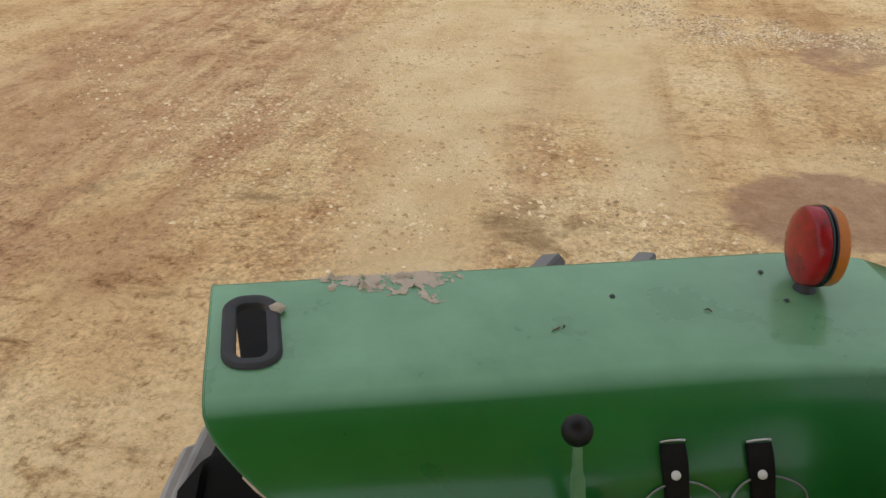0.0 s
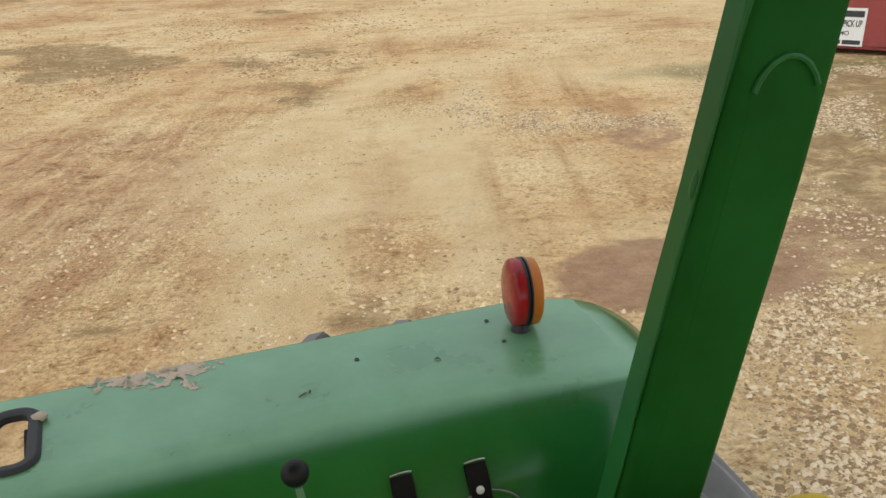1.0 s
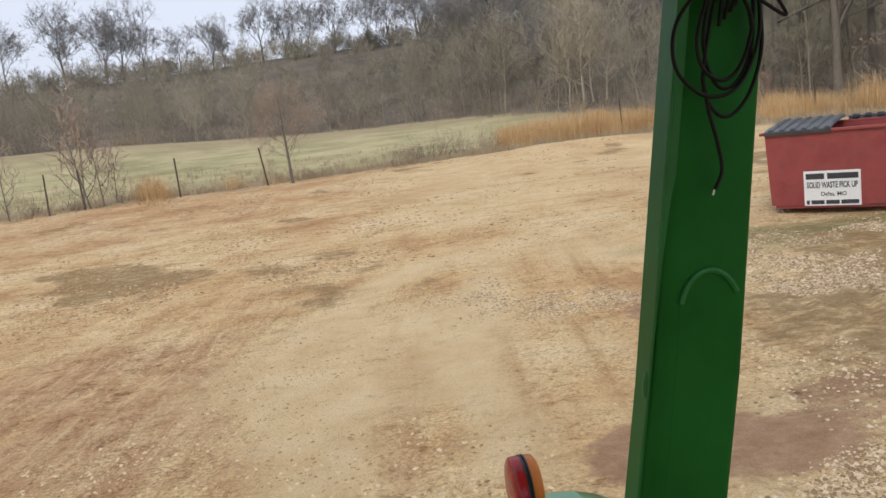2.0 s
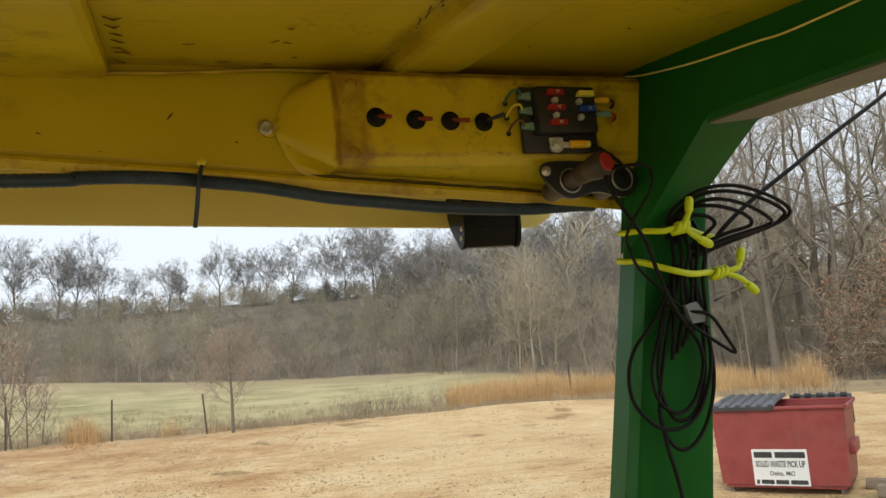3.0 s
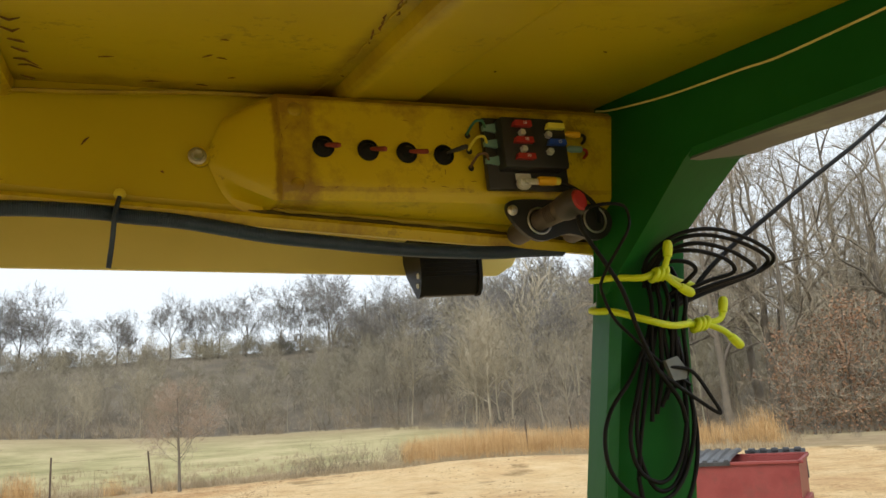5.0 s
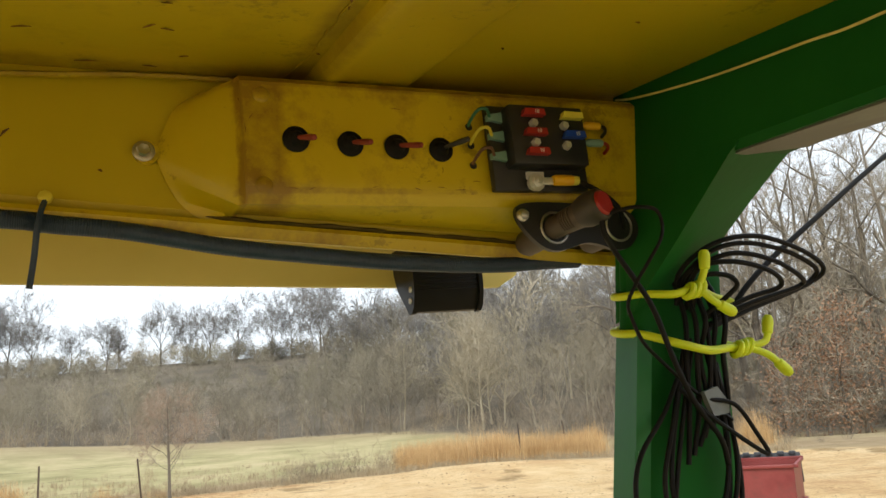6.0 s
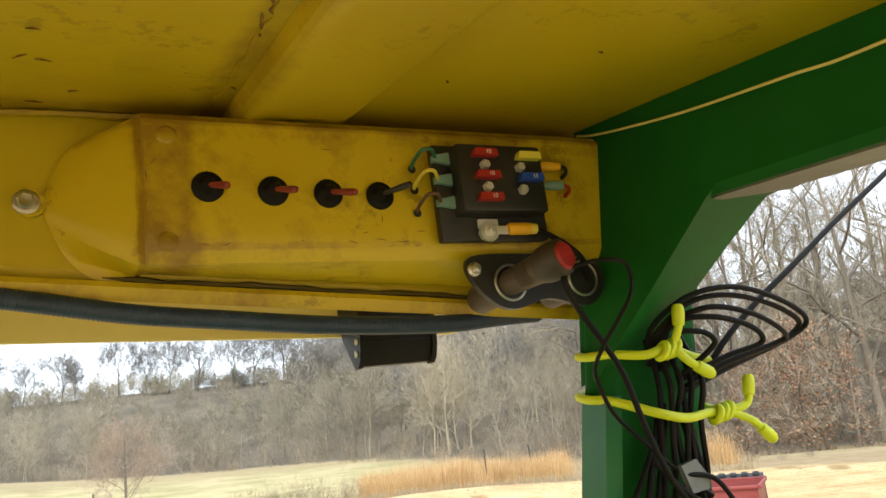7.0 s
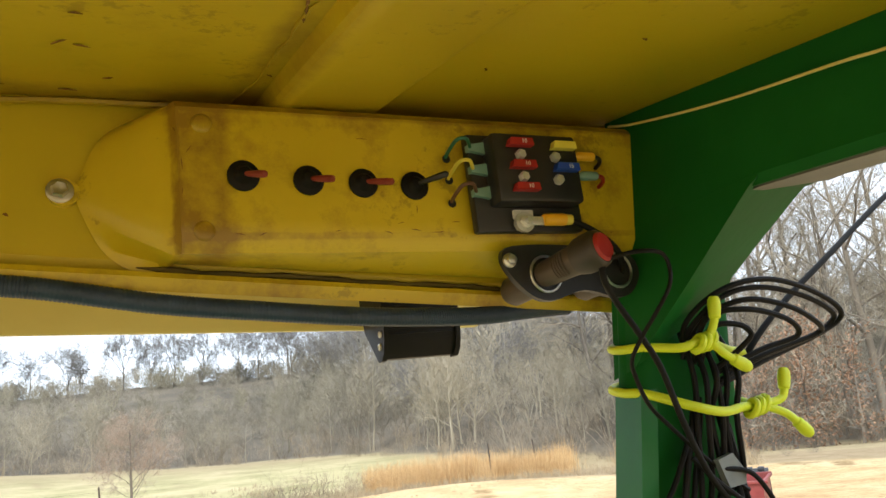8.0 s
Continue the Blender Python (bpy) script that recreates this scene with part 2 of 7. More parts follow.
LEAVES = material("dead_brown_leaves", [(0.23, 0.128, 0.076), (0.40, 0.245, 0.150)], 1, rough=0.9, island=0.7)
STRAW = material("golden_sedge_grass", [(0.40, 0.238, 0.098), (0.58, 0.378, 0.170), (0.70, 0.500, 0.265)], 0.35, rough=0.9, island=0.45)
STRAW_PALE = material("pale_dead_grass", [(0.30, 0.23, 0.14), (0.46, 0.37, 0.24)], 0.5, rough=0.9, island=0.6)
WOOD_OLD = material("weathered_wood", [(0.16, 0.12, 0.09), (0.28, 0.22, 0.16)], 6, rough=0.9, bump=0.5, bump_scale=30, stretch=(1, 1, 6))
FENCE = material("rusty_fence_steel", [(0.06, 0.045, 0.035), (0.12, 0.085, 0.06)], 10, rough=0.8)


def woods_material(name, stops, olive):
    """Bare crowns whose tone goes from tree to tree, with warmer and olive stretches."""
    m = bpy.data.materials.new(name)
    m.use_nodes = True
    n, l = m.node_tree.nodes, m.node_tree.links
    p = n["Principled BSDF"]
    p.inputs["Roughness"].default_value, p.inputs["Specular IOR Level"].default_value = 0.95, 0.1
    at = n.new("ShaderNodeAttribute")
    at.attribute_name = "tone"
    ramp = n.new("ShaderNodeValToRGB")
    for k, (pos, c) in enumerate(stops):
        e = ramp.color_ramp.elements[k] if k < 2 else ramp.color_ramp.elements.new(pos)
        e.position, e.color = pos, (*c, 1)
    l.new(at.outputs["Fac"], ramp.inputs[0])
    tc = n.new("ShaderNodeTexCoord")
    tx = n.new("ShaderNodeTexNoise")
    tx.inputs["Scale"].default_value, tx.inputs["Detail"].default_value = 0.05, 4
    l.new(tc.outputs["Object"], tx.inputs["Vector"])
    r = n.new("ShaderNodeMapRange")
    r.inputs[1].default_value, r.inputs[2].default_value, r.inputs[4].default_value = 0.48, 0.68, 0.6
    l.new(tx.outputs["Fac"], r.inputs[0])
    mx = n.new("ShaderNodeMix")
    mx.data_type = "RGBA"
    l.new(r.outputs[0], mx.inputs[0])
    l.new(ramp.outputs[0], mx.inputs[6])
    mx.inputs[7].default_value = (*olive, 1)
    l.new(mx.outputs[2], p.inputs["Base Color"])
    return m


WOODS = woods_material("hillside_twigs", [(0.0, (0.155, 0.140, 0.114)), (0.4, (0.260, 0.231, 0.179)), (0.75, (0.358, 0.314, 0.236)), (1.0, (0.440, 0.383, 0.285))], (0.322, 0.293, 0.192))
SCRUB = woods_material("undergrowth_canes", [(0.0, (0.15, 0.130, 0.104)), (0.5, (0.265, 0.222, 0.168)), (1.0, (0.43, 0.355, 0.258))], (0.36, 0.275, 0.165))


def ground_material():
    m = bpy.data.materials.new("gravel_lot_and_field")
    m.use_nodes = True
    n, l = m.node_tree.nodes, m.node_tree.links
    p = n["Principled BSDF"]
    p.inputs["Roughness"].default_value = 0.95
    p.inputs["Specular IOR Level"].default_value = 0.15
    tc = n.new("ShaderNodeTexCoord")

    def noise_tex(scale, detail=6, rough=0.6):
        t = n.new("ShaderNodeTexNoise")
        t.inputs["Scale"].default_value, t.inputs["Detail"].default_value, t.inputs["Roughness"].default_value = scale, detail, rough
        l.new(tc.outputs["Object"], t.inputs["Vector"])
        return t.outputs["Fac"]

    def ramp(fac, stops):
        r = n.new("ShaderNodeValToRGB")
        for k, (at, c) in enumerate(stops):
            e = r.color_ramp.elements[k] if k < 2 else r.color_ramp.elements.new(at)
            e.position, e.color = at, (*c, 1)
        l.new(fac, r.inputs[0])
        return r.outputs[0]

    def mix(fac, a, b, kind="MIX"):
        x = n.new("ShaderNodeMix")
        x.data_type, x.blend_type = "RGBA", kind
        if isinstance(fac, float):
            x.inputs[0].default_value = fac
        else:
            l.new(fac, x.inputs[0])
        l.new(a, x.inputs[6])
        l.new(b, x.inputs[7])
        return x.outputs[2]

    def zone(name):
        a = n.new("ShaderNodeAttribute")
        a.attribute_name = name
        return a.outputs["Fac"]

    def cut(fac, lo, hi, top=1.0):
        r = n.new("ShaderNodeMapRange")
        r.inputs[1].default_value, r.inputs[2].default_value, r.inputs[4].default_value = lo, hi, top
        l.new(fac, r.inputs[0])
        return r.outputs[0]

    def stretched(sx, sy, scale, rough=0.68):
        mp = n.new("ShaderNodeMapping")
        mp.inputs["Scale"].default_value = (sx, sy, 1)
        l.new(tc.outputs["Object"], mp.inputs[0])
        t = n.new("ShaderNodeTexNoise")
        t.inputs["Scale"].default_value, t.inputs["Detail"].default_value, t.inputs["Roughness"].default_value = scale, 8, rough
        t.inputs["Distortion"].default_value = 0.4
        l.new(mp.outputs[0], t.inputs["Vector"])
        return t.outputs["Fac"]

    soil = ramp(noise_tex(0.42, 9, 0.62), [(0.34, (0.46, 0.275, 0.130)), (0.45, (0.61, 0.42, 0.213)), (0.56, (0.69, 0.52, 0.29)), (0.68, (0.71, 0.565, 0.34))])
    along = ramp(stretched(3.2, 0.30, 0.8, 0.66), [(0.32, (0.72, 0.62, 0.53)), (0.45, (1, 0.99, 0.98)), (0.64, (1.12, 1.13, 1.13))])
    across = ramp(stretched(0.22, 2.6, 1.0, 0.7), [(0.36, (0.72, 0.63, 0.55)), (0.46, (1, 1, 1)), (0.66, (1.10, 1.13, 1.19))])
    lot = mix(0.8, soil, mix(zone("tracks"), along, across), "MULTIPLY")
    worn = cut(stretched(4.0, 0.70, 1.0, 0.74), 0.32, 0.56, 0.95)
    reddish = n.new("ShaderNodeMath")
    reddish.operation = "MULTIPLY"
    l.new(zone("red"), reddish.inputs[0])
    l.new(worn, reddish.inputs[1])
    lot = mix(reddish.outputs[0], lot, ramp(noise_tex(3.0, 8, 0.75), [(0.30, (0.33, 0.172, 0.086)), (0.50, (0.47, 0.280, 0.145)), (0.70, (0.61, 0.415, 0.24))]))
    rough = cut(noise_tex(0.45, 5), 0.42, 0.60, 0.95)
    clods = noise_tex(4.6, 9, 0.8)
    # Dark hollows between clods: their shade is painted into the soil colour.
    lot = mix(rough, lot, mix(1.0, lot, ramp(clods, [(0.37, (0.52, 0.41, 0.32)), (0.45, (0.97, 0.96, 0.95)), (0.60, (1.02, 1.02, 1.02)), (0.74, (1.14, 1.14, 1.12))]), "MULTIPLY"))
    flecks = ramp(stretched(1.0, 2.2, 2.4, 0.76), [(0.33, (0.40, 0.31, 0.23)), (0.40, (0.78, 0.72, 0.66)), (0.46, (1, 1, 1)), (0.70, (1.06, 1.06, 1.05))])
    lot = mix(cut(noise_tex(0.30, 4), 0.38, 0.54, 0.95), lot, mix(1.0, lot, flecks, "MULTIPLY"))
    # Dark specks paint shade into the small hollows of the finer relief.
    specks = ramp(noise_tex(13, 7, 0.8), [(0.36, (0.50, 0.41, 0.33)), (0.45, (1, 1, 1)), (0.60, (1, 1, 1)), (0.74, (1.16, 1.15, 1.13))])
    lot = mix(0.95, lot, specks, "MULTIPLY")
    gritty = cut(noise_tex(0.7, 5), 0.40, 0.62, 0.9)
    fine = ramp(noise_tex(30, 6, 0.75), [(0.3, (0.52, 0.46, 0.42)), (0.52, (1, 1, 1)), (0.75, (1.25, 1.23, 1.2))])
    lot = mix(0.55, lot, fine, "MULTIPLY")
    lot = mix(gritty, lot, mix(1.0, lot, fine, "MULTIPLY"))
    vor = n.new("ShaderNodeTexVoronoi")
    vor.inputs["Scale"].default_value = 42
    l.new(tc.outputs["Object"], vor.inputs["Vector"])
    grit = ramp(vor.outputs["Color"], [(0.30, (0.76, 0.71, 0.66)), (0.60, (1, 1, 1)), (0.92, (1.32, 1.31, 1.28))])
    lot = mix(gritty, lot, mix(0.55, lot, grit, "MULTIPLY"))
    dust = ramp(noise_tex(1.6, 7, 0.6), [(0.34, (0.58, 0.41, 0.215)), (0.50, (0.66, 0.495, 0.275)), (0.68, (0.71, 0.56, 0.335))])
    lot = mix(zone("pale"), lot, dust)
    damp = ramp(noise_tex(9, 5), [(0.3, (0.190, 0.120, 0.053)), (0.7, (0.34, 0.235, 0.115))])
    wet = n.new("ShaderNodeMath")
    l.new(zone("damp"), wet.inputs[0])
    broken = n.new("ShaderNodeMath")
    broken.operation = "MULTIPLY_ADD"
    l.new(stretched(1.0, 1.6, 2.6, 0.78), broken.inputs[0])
    broken.inputs[1].default_value, broken.inputs[2].default_value = 3.4, -1.7
    l.new(broken.outputs[0], wet.inputs[1])
    lot = mix(cut(wet.outputs[0], 0.25, 0.85, 0.85), lot, damp)
    moss = ramp(noise_tex(5, 7, 0.75), [(0.34, (0.10, 0.10, 0.035)), (0.52, (0.20, 0.18, 0.075)), (0.70, (0.36, 0.29, 0.16))])
    lot = mix(zone("moss"), lot, moss)
    pool = ramp(noise_tex(6, 8, 0.8), [(0.30, (0.23, 0.125, 0.070)), (0.50, (0.34, 0.203, 0.122)), (0.70, (0.46, 0.300, 0.190))])
    soaked = n.new("ShaderNodeMath")
    ragged = n.new("ShaderNodeMath")
    ragged.operation = "MULTIPLY_ADD"
    l.new(stretched(1.0, 1.5, 2.4, 0.75), ragged.inputs[0])
    ragged.inputs[1].default_value, ragged.inputs[2].default_value = 1.8, -0.9
    l.new(ragged.outputs[0], soaked.inputs[0])
    l.new(zone("wet"), soaked.inputs[1])
    lot = mix(cut(soaked.outputs[0], 0.36, 0.70, 0.85), lot, pool)
    grass = ramp(noise_tex(0.22, 9, 0.72), [(0.32, (0.27, 0.245, 0.120)), (0.44, (0.37, 0.335, 0.170)), (0.55, (0.47, 0.405, 0.225)), (0.68, (0.57, 0.47, 0.29))])
    grass = mix(0.6, grass, ramp(noise_tex(3, 8, 0.85), [(0.3, (0.72, 0.72, 0.70)), (0.7, (1.2, 1.2, 1.2))]), "MULTIPLY")
    litter = ramp(noise_tex(0.16, 9, 0.7), [(0.3, (0.10, 0.089, 0.072)), (0.5, (0.155, 0.132, 0.102)), (0.7, (0.21, 0.175, 0.128))])
    dry = ramp(noise_tex(1.2, 8, 0.7), [(0.3, (0.26, 0.19, 0.11)), (0.7, (0.40, 0.31, 0.19))])
    c = mix(zone("grass"), lot, grass)
    c = mix(zone("dry"), c, dry)
    c = mix(zone("litter"), c, litter)
    l.new(c, p.inputs["Base Color"])
    b1 = n.new("ShaderNodeBump")
    b1.inputs["Strength"].default_value, b1.inputs["Distance"].default_value = 0.4, 0.008
    l.new(vor.outputs["Distance"], b1.inputs["Height"])
    b2 = n.new("ShaderNodeBump")
    b2.inputs["Strength"].default_value, b2.inputs["Distance"].default_value = 0.8, 0.025
    l.new(noise_tex(13, 7, 0.8), b2.inputs["Height"])
    l.new(b1.outputs[0], b2.inputs["Normal"])
    b3 = n.new("ShaderNodeBump")
    b3.inputs["Strength"].default_value, b3.inputs["Distance"].default_value = 0.6, 0.07
    l.new(clods, b3.inputs["Height"])
    l.new(b2.outputs[0], b3.inputs["Normal"])
    l.new(b3.outputs[0], p.inputs["Normal"])
    return m


GROUND = ground_material()


# ---- mesh helpers ----
class Shape:
    """Vertices and faces that are gathered for one mesh."""

    def __init__(self):
        self.v, self.f = [], []

    def add(self, verts, faces):
        k = len(self.v)
        self.v += [tuple(p) for p in verts]
        self.f += [tuple(k + i for i in f) for f in faces]
        return self

    def box(self, lo, hi, bevel=0.0, segments=2, turn=None):
        bm = bmesh.new()
        bmesh.ops.create_cube(bm, size=1)
        size = Vector(hi) - Vector(lo)
        mid = (Vector(hi) + Vector(lo)) / 2
        bmesh.ops.scale(bm, vec=size, verts=bm.verts)
        if bevel:
            bmesh.ops.bevel(bm, geom=bm.edges[:], offset=bevel, segments=segments, affect="EDGES", profile=0.5)
        m = Matrix.Translation(mid) @ (turn.to_4x4() if turn else Matrix())
        bm.verts.index_update()
        self.add([m @ v.co for v in bm.verts], [[v.index for v in f.verts] for f in bm.faces])
        bm.free()
        return self

    def ring_loft(self, rings, close=True, caps=True):
        """Joins closed rings of the same number of points."""
        k = len(rings[0])
        faces = []
        for i in range(len(rings) - 1):
            for j in range(k if close else k - 1):
                a, b = i * k + j, i * k + (j + 1) % k
                faces.append((a, b, b + k, a + k))
        if caps:
            faces.append(tuple(reversed(range(k))))
            faces.append(tuple((len(rings) - 1) * k + j for j in range(k)))
        return self.add([p for r in rings for p in r], faces)

    def tube(self, points, radius, sides=8, caps=True, taper=None):
        """A round bar along a polyline; radius may be a list."""
        pts = [Vector(p) for p in points]
        rad = radius if isinstance(radius, (list, tuple)) else [radius] * len(pts)
        d = (pts[1] - pts[0]).normalized()
        side = d.orthogonal().normalized()
        rings = []
        for i, p in enumerate(pts):
            a = pts[min(i + 1, len(pts) - 1)] - pts[max(i - 1, 0)]
            if a.length > 1e-9:
                d = a.normalized()
            side = (side - d * side.dot(d)).normalized()
            other = d.cross(side)
            rings.append([p + rad[i] * (math.cos(2 * math.pi * j / sides) * side + math.sin(2 * math.pi * j / sides) * other) for j in range(sides)])
        return self.ring_loft(rings, caps=caps)

    def lathe(self, origin, axis, profile, sides=24):
        """profile: pairs of distance along the axis and radius."""
        o, d = Vector(origin), Vector(axis).normalized()
        s = d.orthogonal().normalized()
        t = d.cross(s)
        rings = [[o + d * h + max(r, 1e-4) * (math.cos(2 * math.pi * j / sides) * s + math.sin(2 * math.pi * j / sides) * t) for j in range(sides)] for h, r in profile]
        return self.ring_loft(rings)

    def prism(self, outline, lo, hi):
        """A plate: outline is a list of 3D points, pushed by the vectors lo and hi."""
        lo, hi = Vector(lo), Vector(hi)
        return self.ring_loft([[Vector(p) + lo for p in outline], [Vector(p) + hi for p in outline]])


def smooth_path(points, steps=8, closed=False):
    """A Catmull-Rom curve through the points."""
    p = [Vector(q) for q in points]
    out = []
    k = len(p)
    for i in range(k if closed else k - 1):
        a, b, c, d = (p[(i + j) % k] if closed else p[min(max(i + j, 0), k - 1)] for j in (-1, 0, 1, 2))
        for s in range(steps):
            t = s / steps
            out.append(0.5 * (2 * b + (c - a) * t + (2 * a - 5 * b + 4 * c - d) * t * t + (3 * b - a - 3 * c + d) * t ** 3))
    out.append(p[0] if closed else p[-1])
    return out


def mesh_of(name, shape, mat, sharp=40, offset=(0, 0, 0), solid=0.0, level=False, inside=None):
    me = bpy.data.meshes.new(name)
    off = Vector(offset)
    me.from_pydata([Vector(v) - off for v in shape.v] if off.length else shape.v, [], shape.f)
    bm = bmesh.new()
    bm.from_mesh(me)
    if solid:
        bmesh.ops.remove_doubles(bm, verts=bm.verts[:], dist=1e-5)
        if inside is None:
            bmesh.ops.recalc_face_normals(bm, faces=bm.faces[:])
        else:
            ref = Vector(inside) - off
            for f in bm.faces:
                f.normal_update()
                if f.normal.dot(f.calc_center_median() - ref) < 0:
                    f.normal_flip()
        bmesh.ops.solidify(bm, geom=bm.faces[:], thickness=solid)
    elif inside is not None:
        ref = Vector(inside) - off
        for f in bm.faces:
            f.normal_update()
            if f.normal.dot(f.calc_center_median() - ref) < 0:
                f.normal_flip()
    else:
        bmesh.ops.recalc_face_normals(bm, faces=bm.faces[:])
    bm.to_mesh(me)
    bm.free()
    me.materials.append(mat)
    me.shade_smooth()
    me.set_sharp_from_angle(angle=radians(sharp))
    if level:
        for f in me.polygons:
            f.use_smooth = abs(f.normal.z) < 0.9998
    return me


ORIGIN = {}
# The tractor stands along the lot's slight cross slope: x ahead on its left side, y outwards to its left, z up.
TRACTOR = pose(0, 0, 0, 0, -1.8, 0) @ pose(0, 0, 0, 0, 0, 16)


def thing(name, label, category, base, frame_matrix=None, group=""):
    """An empty at the base of a thing; its parts are built in the frame's own coordinates."""
    ob = new(name)
    ob.empty_display_size = 0.05
    m = TRACTOR if frame_matrix is None else frame_matrix
    ob.matrix_world = m @ Matrix.Translation(base)
    ORIGIN[ob] = Vector(base)
    return tagged(ob, label, category, group)


def part(name, shape, mat, parent, label="", sharp=40, solid=0.0, level=False, inside=None):
    ob = new(name, mesh_of(name, shape, mat, sharp, ORIGIN[parent], solid, level, inside))
    ob.parent = parent
    ORIGIN[ob] = ORIGIN[parent]
    if label:
        tagged(ob, label)
    return ob


def writing(name, text, size, mat, parent, m, label="", depth=0.0004, squeeze=1.0, bold=0.0):
    """Text in the built-in font, as a mesh part."""
    cu = bpy.data.curves.new(name, "FONT")
    cu.body, cu.size, cu.extrude, cu.align_x, cu.align_y, cu.offset = text, size, depth, "CENTER", "CENTER", bold
    tmp = bpy.data.objects.new(name, cu)
    scene.collection.objects.link(tmp)
    me = bpy.data.meshes.new_from_object(tmp.evaluated_get(bpy.context.evaluated_depsgraph_get()))
    bpy.data.objects.remove(tmp)
    me.transform(Matrix.Translation(-ORIGIN[parent]) @ m @ Matrix.Diagonal((squeeze, 1, 1, 1)))
    me.materials.clear()
    me.materials.append(mat)
    ob = new(name, me)
    ob.parent = parent
    ORIGIN[ob] = ORIGIN[parent]
    if label:
        tagged(ob, label)
    return ob


# ---- ground ----
def ease(a, b, x):
    t = np.clip((x - a) / (b - a), 0, 1)
    return t * t * (3 - 2 * t)


def woods_start(az):
    """How far away the wooded slope begins, by compass angle in degrees to the right of ahead."""
    return 84 - 36 * ease(-6, 16, az)


def height(x, y):
    x, y = np.asarray(x, float), np.asarray(y, float)
    r = np.hypot(x, y)
    az = np.degrees(np.arctan2(x, y))
    front = np.where(np.abs(az) < 100, 1.0, 0.0)
    z = 0.0314 * np.clip(x, -9, 9) * (1 - ease(9, 26, r))
    z = z + 0.50 * ease(7, 29, y) + 0.10 * ease(-14, -26, az) * ease(20, 29, r)
    z = z - 0.11 * np.exp(-((x - 5.7) / 1.9) ** 2 - ((y - 11.0) / 1.9) ** 2)
    z = z + 0.28 * np.exp(-((x - 4.5) / 4.0) ** 2 - ((y - 26.5) / 2.2) ** 2)
    z = z + 0.95 * ease(30, 80, r) * front - 0.9 * ease(31, 50, r) * ease(14, 26, az)
    r0 = woods_start(az)
    z = z + 1.7 * ease(-4, -32, az) * ease(34, 82, r) * front
    z = z + front * (ease(r0, r0 + 125, r) * (19.2 + 3.8 * ease(0, 16, az) - 9 * ease(18, 34, az) - 4.4 * ease(-6, -30, az)) + 8 * ease(200, 600, r))
    return z


def ripple(x, y):
    """Ruts and unevenness of the lot."""
    out = np.zeros(len(x))
    for k, (a, b) in enumerate(zip(x, y)):
        r = math.hypot(a, b)
        if r > 40:
            continue
        q = Vector((a, b, 0))
        w = 0.014 * noise.noise(q * 0.7) + 0.008 * noise.noise(q * 2.3) + 0.006 * noise.noise(q * 6.5)
        rut = math.sin((a * 0.93 + b * 0.36) * 5.2 + 1.5 * noise.noise(q * 0.25)) * max(0.0, noise.noise(q * 0.22 + Vector((7, 3, 0))))
        edge = 0.07 * max(0, noise.noise(Vector((a * 0.5, b * 1.9, 4))) - 0.1) * float(ease(16, 25, r))
        w += 0.030 * math.sin((a - 0.42 * b) * 21) * math.exp(-((a - 3.9) / 0.7) ** 2 - ((b - 7.0) / 0.8) ** 2)
        w -= 0.018 * math.exp(-((a + 3.55 + 0.25 * noise.noise(Vector((b * 0.6, 1, 1)))) / 0.16) ** 2) + 0.015 * math.exp(-((a + 4.95) / 0.2) ** 2)
        out[k] = w * (1 - 0.6 * float(ease(8, 16, r))) + 0.020 * rut * (1 - float(ease(9, 14, r))) + edge
    return out


def ground_height(x, y):
    return float(height(x, y)) + float(ripple([x], [y])[0])


